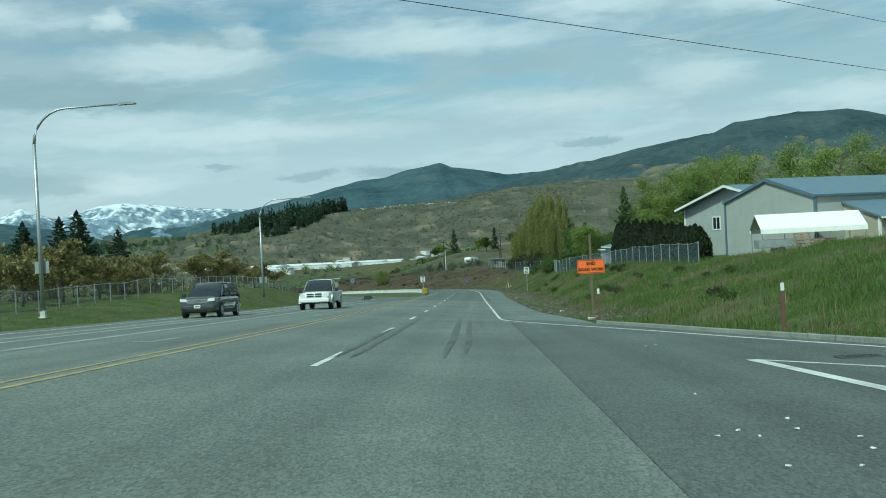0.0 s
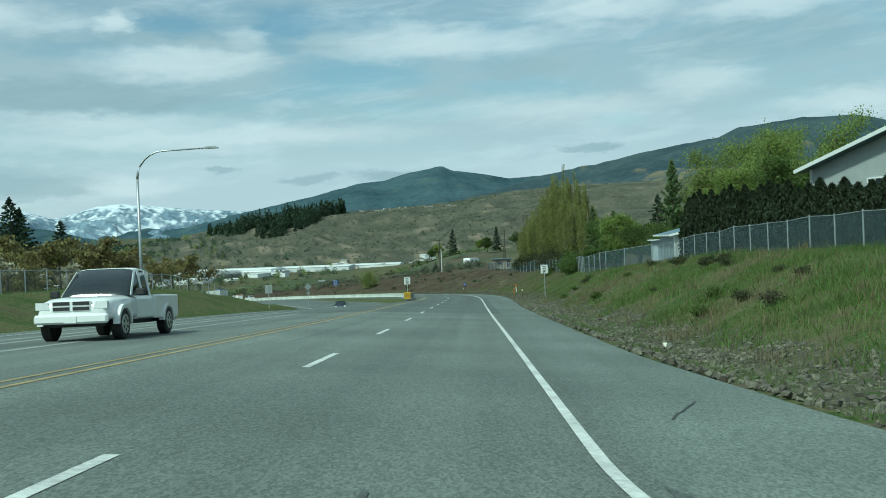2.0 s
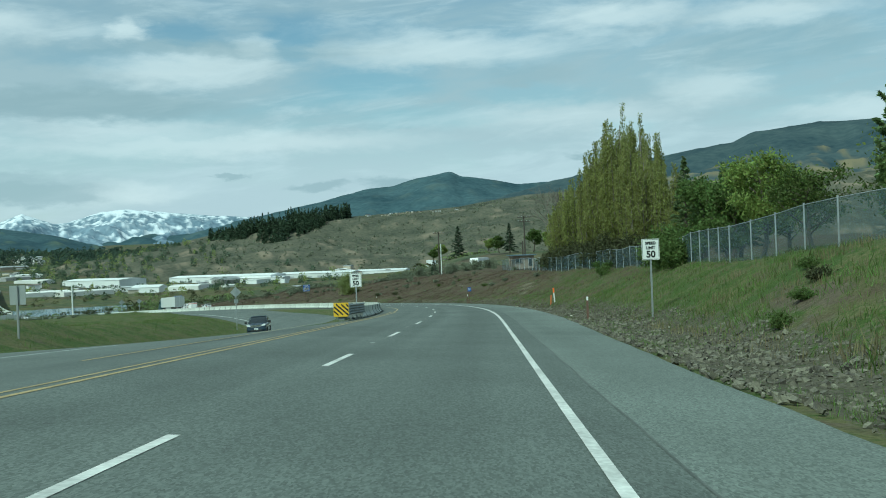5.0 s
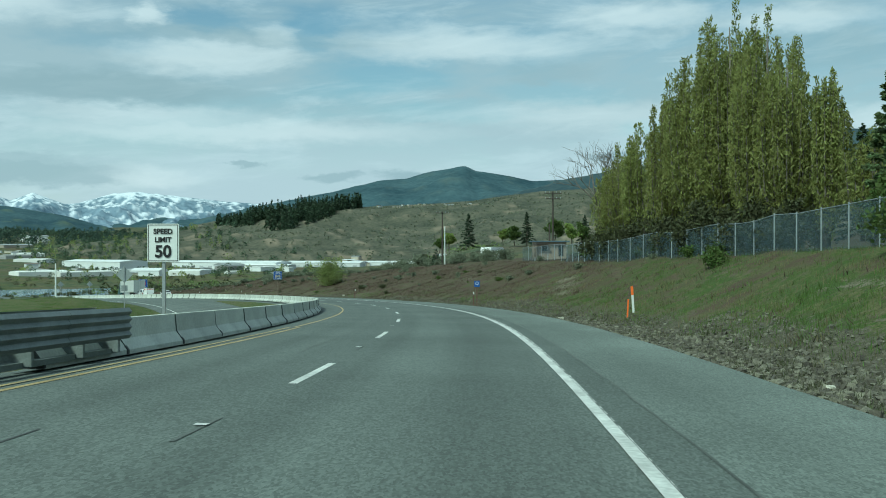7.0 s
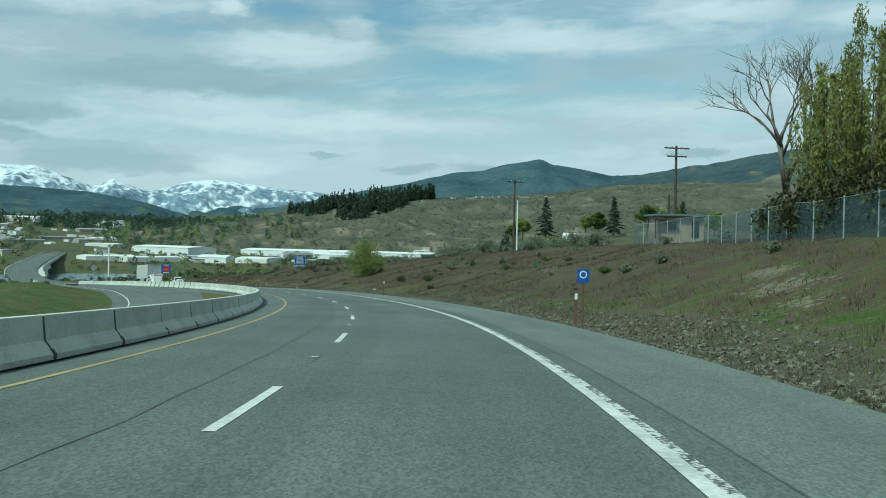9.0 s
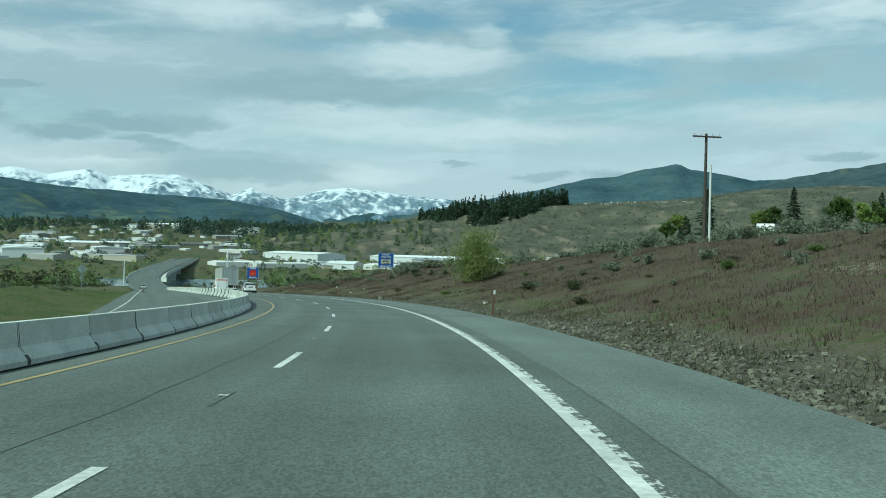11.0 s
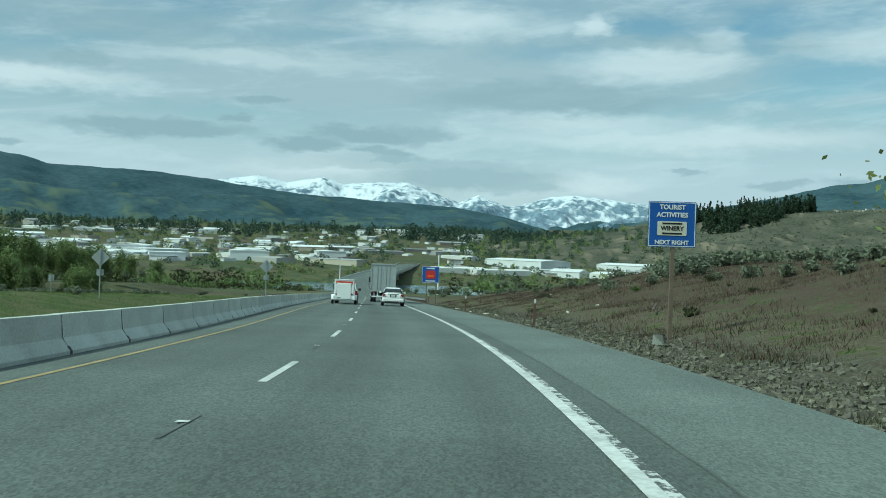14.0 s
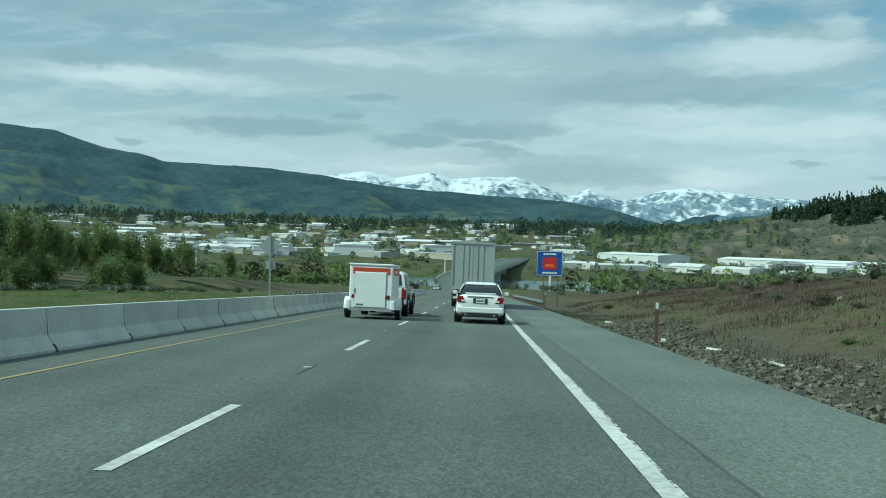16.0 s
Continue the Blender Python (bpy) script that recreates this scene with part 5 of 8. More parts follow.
def poplar(m, h, r, seed, leaf="leaf_poplar"):
    """Many upright shoots from a forked trunk; leafy plumes with gaps between, ragged at the tips."""
    rng = np.random.default_rng(seed)
    t = thing("poplar", m, "tall poplar with upright shoots and young yellow-green leaves", "tree", "poplars behind the fence")
    bm, P = bmesh.new(), []
    tube(bm, [(0, 0, -0.3), (0.1, 0, h * 0.35), (0, 0.1, h * 0.85)], [0.26, 0.17, 0.03], 8)
    k = int(16 + 7 * r)
    for i in range(k):
        a, q = rng.uniform(0, 6.28), math.sqrt(rng.uniform(0.02, 1))
        x, y = math.cos(a) * r * q, math.sin(a) * r * q
        top = h * (1.0 - 0.30 * q * q) * rng.uniform(0.78, 1.0)
        z0 = h * rng.uniform(0.03, 0.22)
        part("shoot", tube(bmesh.new(), [(x * 0.2, y * 0.2, z0), (x * 0.85, y * 0.85, z0 + h * 0.2), (x, y, top)], [0.07, 0.045, 0.01], 5), "bark_grey", t)
        c = int(66 * (top - z0))
        zz = rng.uniform(0.0, 1.0, c)
        z = z0 + (top - z0) * zz
        # side sprays: leaves gather round short ascending twigs
        tw = np.floor(zz * (top - z0) / 0.55)
        ang = tw * 2.4 + i + rng.normal(size=c) * 1.5
        rad = (0.26 + 0.34 * (1 - zz) ** 0.7) * (0.35 + 0.22 * r) * np.sqrt(rng.uniform(0.05, 1, c)) * (0.8 + 0.25 * np.sin(tw * 1.9 + i) ** 2)
        f = np.clip((z - z0) / (h * 0.2), 0, 1)
        P.append(np.stack([x * (0.25 + 0.75 * f) + rad * np.cos(ang), y * (0.25 + 0.75 * f) + rad * np.sin(ang), z + rad * 0.6], -1))
    part("trunk", bm, "bark_grey", t, smooth=True)
    part("crown", quads(np.concatenate(P), 0.100, rng, up=1.4, stretch=2.6), leaf, t)
    return t


def conifer(m, h, r, seed, label="dark green conifer with drooping boughs", group="", n=5200, leaf="leaf_dark", name="conifer", lift=-0.22):
    """Whorls of boughs, each a flat spray of needles along its own branch."""
    rng = np.random.default_rng(seed)
    t = thing(name, m, label, "tree", group)
    bm = bmesh.new()
    tube(bm, [(0, 0, -0.2), (0.03 * r, 0, h * 0.5), (0, 0, h * 0.98)], [0.018 * h + 0.02, 0.012 * h, 0.008], 7)
    P = []
    k = max(26, int(h * 7))
    for i in range(k):
        q = (i + rng.uniform(0, 1)) / k
        z = h * (0.07 + 0.91 * q)
        L = r * (1 - q) ** 0.75 * rng.uniform(0.5, 1.2) + 0.10
        a = i * 2.4 + rng.normal() * 0.3
        tube(bm, [(0, 0, z), (math.cos(a) * L, math.sin(a) * L, z + L * lift)], [0.025, 0.006], 3)
        c = max(8, int(n / k * (0.35 + 1.3 * (1 - q))))
        d = np.sqrt(rng.uniform(0.03, 1, c)) * L
        side = rng.normal(size=c) * (0.05 + 0.16 * (L - d))
        P.append(np.stack([np.cos(a) * d - np.sin(a) * side, np.sin(a) * d + np.cos(a) * side, z + d * lift + rng.normal(size=c) * 0.05 - np.abs(side) * 0.25], -1))
    tip = rng.uniform(0.9, 1.0, 30)
    P.append(np.stack([rng.normal(size=30) * 0.04, rng.normal(size=30) * 0.04, tip * h], -1))
    part("trunk", bm, "bark", t)
    part("crown", quads(np.concatenate(P), 0.085 + 0.011 * h, rng, flat=0.5, stretch=2.0), leaf, t)
    return t


def hedge_tree(m, h, r, seed):
    rng = np.random.default_rng(seed)
    t = thing("hedge_tree", m, "dark narrow evergreen in a close hedge row", "hedge", "evergreen hedge row")
    part("trunk", bar((0, 0, -0.2), (0, 0, h * 0.9), 0.07, 0.02, 6), "bark", t)
    n = 4200
    q = rng.uniform(0, 1, n)
    a = rng.uniform(0, 6.28, n)
    rr = r * np.minimum(1.0, (1.0 - q) * 1.9) ** 0.75 * np.sqrt(rng.uniform(0.25, 1, n)) * (1 - 0.1 * rng.uniform(0, 1, n))
    part("crown", quads(np.stack([rr * np.cos(a), rr * np.sin(a), 0.1 + q * h], -1), 0.12, rng, up=1.6, stretch=2.6), "leaf_hedge", t)
    return t


# evergreen hedge behind the fence
for i in range(24):
    k_ = i / 23
    hedge_tree(at_road(109.6 - 32.4 * k_, -15.0 - 1.5 * k_, 40 * i), (4.7 - 2.2 * k_ ** 0.9) * (0.93 + 0.14 * ((i * 7) % 5) / 4), 0.88, 11 + i % 6)

# light green wood behind the houses
for i, (s_, w_, h_, wd, lf) in enumerate(((152, -27, 13.2, 9, "leaf_lime"), (147, -33, 14.5, 10, "leaf_lime"), (138, -36, 14.5, 10, "leaf_lime"), (129, -40, 14, 10, "leaf_lime"),
                                         (160, -34, 15, 10, "leaf_lime"), (170, -42, 18, 11, "leaf_lime"), (183, -49, 21, 12, "leaf_lime"), (121, -44, 13.5, 10, "leaf_lime"),
                                         (112, -47, 12.5, 10, "leaf_lime"), (103, -50, 12, 9, "leaf_lime"), (141, -26, 9.5, 8, "leaf_lime"), (133, -29, 9, 8, "leaf_green"), (124, -31, 8.5, 8, "leaf_lime"),
                                         (116, -34, 8.5, 7, "leaf_lime"), (146, -20.5, 5.0, 5, "leaf_green"), (139, -18.5, 4.0, 4.5, "leaf_green"), (157, -19.5, 5.5, 5, "leaf_green"), (133, -19.0, 3.6, 4.2, "leaf_green"))):
    h_ = h_ * (1.07 if h_ > 8 else 1.0)
    broadleaf("broadleaf_tree", at_road(s_, w_, 50 * i), h_, wd, lf, "spreading broadleaf tree in fresh spring green", 40 + i, 9000 if h_ > 6 else 4000, 0.17 if h_ > 6 else 0.13, group="trees behind the houses", limbs_n=12, low=0.12)
conifer(at_road(150.4, -22.2), 12.2, 1.9, 5, "slender spruce with upswept light green boughs", n=8000, leaf="leaf_spruce", lift=0.85)
broadleaf("broadleaf_tree", at_road(161.5, -17.8), 7.2, 6.0, "leaf_lime", "rounded bright lime-green tree behind the fence", 61, 9000, 0.16, limbs_n=13, low=0.08)
for i, (s_, w_, h_) in enumerate(((174, -20.5, 6.8), (176, -18.4, 7.6), (171, -19.0, 7.8), (186, -21.5, 6.2), (168, -22, 6.4), (167, -17.2, 3.2), (170, -16.2, 3.0), (179, -17.5, 3.2))):
    broadleaf("broadleaf_tree", at_road(s_, w_, 70 * i), h_, h_ * 0.62, "leaf_green", "dense green tree at the fence", 70 + i, 6500, 0.16, group="dark trees at the fence", limbs_n=12, low=0.04)
for i, (s_, w_, h_) in enumerate(((181.5, -18.6, 9.2), (178, -20.8, 8.2))):
    conifer(at_road(s_, w_), h_, 1.7, 25 + i, group="conifers behind the fence", leaf="leaf_spruce", lift=0.1)

# bushes before the fence
for i, (s_, w_, h_, r_) in enumerate(((167.5, -12.7, 2.2, 1.7), (163.5, -12.0, 2.9, 2.1), (159.5, -11.7, 1.7, 1.5))):
    bush("shrub", at_road(s_, w_, 80 * i), h_, r_, "leaf_green", "dense dark green bush growing through the fence", 400 + i, 6000, 0.13, "bushes before the fence", 16)

# stand of poplars
for i, (x_, y_, h_, r_) in enumerate(((17.0, 204.5, 17.8, 3.0), (15.6, 207.5, 15.8, 2.6), (18.7, 201.5, 16.2, 2.6), (19.0, 207, 16.8, 2.6), (17.0, 198.0, 13.6, 2.0), (14.8, 213.5, 13.2, 2.2), (13.9, 218.5, 11.8, 2.1),
                                      (12.9, 223.4, 10.6, 2.0), (12.4, 228, 9.4, 1.9), (17.5, 193.8, 12.2, 1.7), (18.4, 190.0, 10.4, 0.8), (20.0, 187.5, 6.5, 1.7), (20.2, 196.5, 10.5, 1.9), (18.0, 211, 14.0, 2.2), (17.4, 220, 10, 2.0))):
    poplar(on_ground(x_, y_, 37 * i), h_, r_, 90 + i)
conifer(on_ground(41, 245), 12.5, 4.2, 33, "broad dark pine behind the poplars", n=7000)
bare_tree(on_ground(12.4, 239.5), 15.5, 17)
for i, (x_, y_, h_, k_) in enumerate(((-3.5, 456, 11.0, "c"), (-9.4, 444, 5.5, "b"), (-12.5, 449, 4.5, "b"), (14.8, 451, 10.5, "c"), (11.0, 452, 6.0, "b"), (7.5, 455, 5.0, "b"), (22.5, 440, 8.0, "b"), (27.5, 436, 6.5, "b"),
                                     (31, 446, 7.0, "b"), (38, 430, 6.0, "b"), (33, 452, 9.5, "c"))):
    if k_ == "c":
        conifer(on_ground(x_, y_), h_, h_ * 0.3, 50 + i, group="scattered conifers on the terrace", n=8000)
    else:
        broadleaf("broadleaf_tree", on_ground(x_, y_, 60 * i), h_, h_ * 0.75, "leaf_lime" if i % 2 else "leaf_green", "small broadleaf tree in spring leaf", 130 + i, 3200, 0.36, group="small trees on the terrace", low=0.12)
bush("shrub", on_ground(-25.6, 306.5, 0, 0.1), 4.6, 3.3, "leaf_belt", "big rounded yellow-green shrub on the bank", 77, 9500, 0.125, stems=30)
for i, (x_, y_, h_, r_) in enumerate(((-14.5, 327, 2.0, 2.2), (-11.0, 329, 2.6, 2.6), (-7.5, 326, 2.0, 2.4), (-4.0, 322, 2.2, 2.6), (-0.5, 318, 2.0, 2.2), (-17.5, 331, 1.6, 2.0), (2.0, 313, 2.2, 2.8), (4.5, 309, 2.0, 2.4))):
    bush("shrub", on_ground(x_, y_, 50 * i), h_, r_, "leaf_sage", "large rounded grey-green shrub on the crest of the bank", 420 + i, 3000, 0.15, "grey shrubs along the crest", 16)
# dark thicket under the poplars
for i, (x_, y_, h_, r_) in enumerate(((15.2, 199, 3.2, 2.0), (14.6, 203, 3.6, 2.2), (14.0, 208, 3.2, 2.2), (13.3, 213, 3.6, 2.2), (12.6, 218, 3.0, 2.0), (12.0, 223, 3.2, 2.0), (11.4, 228, 2.8, 2.0), (10.9, 233, 2.2, 1.8), (15.8, 194, 3.0, 2.0), (16.2, 189, 2.6, 1.8))):
    bush("shrub", on_ground(x_, y_, 50 * i), h_, r_, "leaf_thicket", "dark brownish thicket beneath the poplars", 440 + i, 3600, 0.15, "thicket beneath the poplars", 14)
conifer(at_road(302, -31), 3.0, 1.6, 91, "low dark juniper on the slope", n=900)
conifer(at_road(306, -33), 2.4, 1.4, 92, "low dark juniper on the slope", n=800)

# dark pines beyond the orchard
for i, (x_, y_, h_) in enumerate(((-97, 250, 24), (-104, 256, 23), (-91, 262, 19), (-110, 248, 22), (-118, 262, 18), (-88, 268, 15), (-103, 268, 23), (-126, 268, 17), (-113, 256, 20))):
    conifer(on_ground(x_, y_), h_, h_ * 0.34, 140 + i, "broad dark pine beyond the orchard", "dark pines beyond the orchard", n=12000, lift=0.12)

# orchard rows
orch = [broadleaf("orchard_tree", on_ground(-60 - 4 * k, 60, 0), 3.6, 4.2, ("leaf_orchard", "leaf_orchard", "blossom")[k], ("pruned orchard tree with sparse brownish young leaves", "pruned orchard tree with sparse brownish young leaves", "orchard tree in pale blossom")[k],
                  200 + k, (1900, 1800, 1800)[k], 0.17, group="orchard trees in rows", limbs_n=7, up=0.6, low=0.2) for k in range(3)]
rnd = random.Random(3)
first_used = [False] * 3
for row in range(9):
    for k in range(22):
        s_, w_ = 8 + k * 6.4 + rnd.uniform(-0.8, 0.8), 31 + row * 5.6 + rnd.uniform(-0.6, 0.6)
        if s_ > 150 or (row > 5 and k % 2):
            continue
        kk = 2 if rnd.random() < 0.06 else rnd.choice((0, 1))
        m = at_road(s_, min(w_, 64), rnd.uniform(0, 360)) if w_ < 64 else None
        if m is None:
            p_ = line_at(s_)
            m = on_ground(float(p_[0] - w_ * np.cos(p_[3])), float(p_[1] - w_ * np.sin(p_[3])), rnd.uniform(0, 360))
        m = m @ Matrix.Scale(rnd.uniform(0.85, 1.15), 4)
        if not first_used[kk]:
            orch[kk].matrix_world = m
            first_used[kk] = True
        else:
            c = copy_thing(orch[kk], m)

# green belt on the flat below the road
belt = [bush("broadleaf_tree" if k < 2 else "shrub", on_ground(-150 - 9 * k, 400), (8.0, 6.0, 2.6)[k], (3.0, 3.0, 2.2)[k], ("leaf_grove", "leaf_grove", "leaf_sage")[k], ("bushy green tree on the flat", "pale green willow-like tree on the flat", "low green shrub on the flat")[k],
                  230 + k, (2600, 2300, 1000)[k], (0.31, 0.28, 0.21)[k], "trees and shrubs on the flat", (11, 9, 7)[k], "tree") for k in range(3)]
used = [False] * 3
for i in range(365):
    s_ = rnd.uniform(392, 600)
    w_ = rnd.uniform(58, 150) if i < 310 else rnd.uniform(-75, -12)
    if 205 < i < 310:
        s_, w_ = rnd.uniform(388, 520), rnd.uniform(58, 92)
    if w_ < 0:
        s_ = rnd.uniform(440, 700)
    p_ = line_at(s_)
    x_, y_ = float(p_[0] - w_ * np.cos(p_[3])), float(p_[1] - w_ * np.sin(p_[3]))
    kk = rnd.choice((0, 0, 1, 2)) if w_ > 0 else 2
    z_ = float(natural_z(x_, y_))
    m = on_ground(x_, y_, rnd.uniform(0, 360), -0.3) @ Matrix.Scale(rnd.uniform(0.7, 1.1), 4)
    if used[kk]:
        copy_thing(belt[kk], m)
    else:
        belt[kk].matrix_world, used[kk] = m, True

# ---- houses on the right ----
def siding_material(name, base, pitch, axis="Z", amount=0.16):
    mt = material(name, base, 0.6, var=0.08, scale=1.2, fine=20, bump=0.05)
    nt = mt.node_tree
    N, L = nt.nodes.new, nt.links.new
    tc, wv, bp = N("ShaderNodeTexCoord"), N("ShaderNodeTexWave"), N("ShaderNodeBump")
    wv.wave_type, wv.bands_direction, wv.wave_profile = "BANDS", axis, "SAW"
    wv.inputs["Scale"].default_value = 0.314 / pitch
    L(tc.outputs["Object"], wv.inputs["Vector"])
    L(wv.outputs["Fac"], bp.inputs["Height"])
    bp.inputs["Strength"].default_value, bp.inputs["Distance"].default_value = 0.8, 0.02
    L(bp.outputs[0], nt.nodes["Principled BSDF"].inputs["Normal"])
    return mt


M["siding_grey"] = siding_material("siding_grey", (0.43, 0.46, 0.45), 0.15)
M["metal_wall"] = siding_material("metal_wall", (0.36, 0.38, 0.36), 0.3, "X")
M["metal_tan"] = siding_material("metal_tan", (0.42, 0.39, 0.31), 0.3, "X")
M["roof_blue"] = siding_material("roof_blue", (0.13, 0.19, 0.24), 0.4, "X")
M["roof_dark"] = siding_material("roof_dark", (0.09, 0.10, 0.11), 0.2, "Y")
plain("trim_white", (0.78, 0.79, 0.77), 0.55)
plain("trim_dark", (0.10, 0.15, 0.19), 0.5)
plain("siding_white", (0.66, 0.68, 0.67), 0.6, var=0.08)
plain("shed_grey", (0.42, 0.47, 0.51), 0.65, var=0.12)
plain("fabric_white", (0.80, 0.80, 0.77), 0.7, var=0.07)
plain("stucco", (0.42, 0.34, 0.26), 0.9, var=0.18)
plain("pallet", (0.24, 0.19, 0.14), 0.85, var=0.3)
M["glass_dark"] = material("glass_dark", (0.02, 0.026, 0.03), 0.06, var=0.1, bump=0, spec=0.8)


def gable_house(name, m, label, length, width, eave, rise, wall, roof, trim, over=0.4, windows=(), doors=(), category="house"):
    """A house with its gable end at y = 0 facing -y, ridge along y. windows: x, z, w, h on the gable wall."""
    t = thing(name, m, label, category)
    w2 = width / 2
    bm = bmesh.new()
    prism(bm, [(-w2, -1.0), (w2, -1.0), (w2, eave), (0, eave + rise), (-w2, eave)], 0, length)
    part("wall", bm, wall, t)
    th = 0.16
    k = over / w2
    for sgn in (-1, 1):
        bm = bmesh.new()
        x1, z1 = sgn * (w2 + over), eave - rise * k
        prism(bm, [(0, eave + rise + 0.02), (x1, z1 + 0.02), (x1, z1 + th + 0.02), (0, eave + rise + th + 0.02)][::sgn], -over, length + over)
        part("roof_slope", bm, roof, t)
        bm = bmesh.new()
        prism(bm, [(0, eave + rise - 0.03), (x1, z1 - 0.03), (x1, z1 + th + 0.03), (0, eave + rise + th + 0.03)][::sgn], -over - 0.05, -over - 0.005)
        part("fascia", bm, trim, t)
        part("gutter", boxes((x1 + sgn * 0.05, length / 2, z1 + 0.1, 0.1, length + 2 * over, 0.12)), trim, t)
    for x, z, w, h in windows:
        wd = part("window", boxes((x, -0.02, z + h / 2 + 0.05, w + 0.16, 0.07, 0.09), (x, -0.02, z - h / 2 - 0.05, w + 0.16, 0.07, 0.09), (x - w / 2 - 0.04, -0.02, z, 0.09, 0.07, h), (x + w / 2 + 0.04, -0.02, z, 0.09, 0.07, h), (x, -0.02, z, 0.06, 0.06, h)), "trim_white", t)
        part("pane", boxes((x, -0.012, z, w, 0.016, h)), "glass_dark", wd)
    for x, z, w, h in doors:
        part("door", boxes((x, -0.02, z, w, 0.05, h)), "trim_dark", t)
    for x in (-w2, w2):
        part("corner_trim", boxes((x, 0, eave / 2 - 0.4, 0.16, 0.16, eave + 0.8)), trim, t)
    return t


gable_house("house", at_road(90.4, -22.4, -71), "grey clapboard house with white trim and a small window", 11, 15.6, 4.35, 1.75, "siding_grey", "roof_blue", "trim_white", 0.7, ((-2.4, 2.9, 1.1, 1.05),), ((0.6, 0.6, 3.2, 2.0),))
gable_house("metal_building", at_road(70.5, -19.7, -68.7), "large grey metal shop building with a blue-grey roof", 20, 9.7, 3.85, 1.35, "metal_wall", "roof_blue", "trim_dark", 0.12, category="shop building")
t_ = thing("lean_to", at_road(70.5, -19.7, -68.7), "low tan metal lean-to with a blue-grey roof beside the shop", "shop building")
bm = bmesh.new()
prism(bm, [(4.87, -1.0), (8.0, -1.0), (8.0, 2.35), (4.87, 3.35)], 2.3, 15)
part("wall", bm, "metal_tan", t_)
bm = bmesh.new()
prism(bm, [(4.87, 3.37), (8.35, 2.25), (8.35, 2.38), (4.87, 3.50)], 2.1, 15.2)
part("roof", bm, "roof_blue", t_)
part("corner_trim", boxes((8.0, 2.28, 0.7, 0.16, 0.16, 3.3)), "trim_white", t_)
part("gutter", boxes((8.4, 8.6, 2.28, 0.1, 13, 0.12)), "trim_white", t_)

t_ = thing("carport_tent", at_road(64.3, -17.0, -95, -0.5), "white fabric carport tent on thin steel legs", "carport")
for sgn in (-1, 1):
    bm = bmesh.new()
    prism(bm, [(0, 3.15), (sgn * 1.75, 2.25), (sgn * 1.78, 1.98), (sgn * 1.80, 1.98), (sgn * 1.78, 2.28), (0, 3.2)][::-sgn], 0, 6.4)
    part("canopy", bm, "fabric_white", t_)
    for y in (0.1, 2.2, 4.2, 6.3):
        part("leg", bar((sgn * 1.72, y, -0.5), (sgn * 1.72, y, 2.25), 0.03, n=6), "galv", t_)
for y in (0.1, 6.3):
    part("rafter", tube(bmesh.new(), [(-1.72, y, 2.2), (0, y, 3.1), (1.72, y, 2.2)], 0.025, 6), "galv", t_)


def pallet(m, label):
    t = thing("pallet", m, label, "pallet", "stacked pallets")
    for k in range(6):
        part("board", boxes((0, -0.5 + k * 0.2, 0.13, 1.2, 0.12, 0.022)), "pallet", t)
    for x in (-0.55, 0, 0.55):
        part("runner", boxes((x, 0, 0.06, 0.05, 1.05, 0.11)), "pallet", t)
    return t


for i in range(5):
    pallet(at_road(61.5, -20.3, 10 + 6 * i, 0.14 * i), "grey wooden pallet in a loose stack")
for i in range(4):
    pallet(at_road(61.0, -22.4, 30 - 9 * i, 0.14 * i), "grey wooden pallet in a loose stack")
pallet(at_road(61.2, -19.0, 20, 0.55) @ pose(0, 0, 0, 62, 0, 0), "grey wooden pallet leaning on a stack")
t_ = thing("utility_trailer", at_road(62.3, -16.3, -93), "small grey open utility trailer under the tent", "trailer")
part("bed", boxes((0, 1.5, 0.55, 1.4, 2.6, 0.08)), "steel_grey", t_)
for x in (-0.7, 0.7):
    part("side", boxes((x, 1.5, 0.8, 0.04, 2.6, 0.45)), "steel_grey", t_)
    part("wheel", tube(bmesh.new(), [(x * 1.15 - 0.09, 1.5, 0.3), (x * 1.15 + 0.09, 1.5, 0.3)], 0.3, 14), "rubber_mark", t_)
part("tailgate", boxes((0, 0.2, 0.8, 1.4, 0.04, 0.45)), "steel_grey", t_)
part("tongue", bar((0, 2.8, 0.5), (0, 4.0, 0.45), 0.04), "steel_grey", t_)

t_ = thing("shed", at_road(119.4, -15.8, 2), "pale blue-grey clapboard shed with a sloping roof and lower annex", "shed")
bm = bmesh.new()
prism(bm, [(0, -0.8), (3.6, -0.8), (3.6, 3.15), (0, 2.35)], 0, 5.3)
part("wall", bm, "shed_grey", t_)
for k in range(15):
    part("clapboard", boxes((-0.012, 2.65, 0.08 + k * 0.155, 0.03, 5.28, 0.135)), "shed_grey", t_)
    part("clapboard", boxes((1.8, -0.012, 0.08 + k * 0.155, 3.58, 0.03, 0.135)), "siding_white", t_)
bm = bmesh.new()
prism(bm, [(-0.45, 2.30), (3.9, 3.27), (3.9, 3.40), (-0.45, 2.43)], -0.4, 5.6)
part("roof", bm, "roof_blue", t_)
bm = bmesh.new()
prism(bm, [(-0.47, 2.27), (3.92, 3.24), (3.92, 3.42), (-0.47, 2.45)], -0.45, -0.405)
part("fascia", bm, "trim_white", t_)
part("gutter", boxes((-0.5, 2.6, 2.36, 0.1, 6.0, 0.13)), "trim_white", t_)
part("annex", boxes((1.2, 7.2, 0.55, 2.4, 3.8, 2.7)), "shed_grey", t_)
part("annex_roof", boxes((1.15, 7.3, 1.95, 2.8, 4.2, 0.1)), "trim_white", t_)
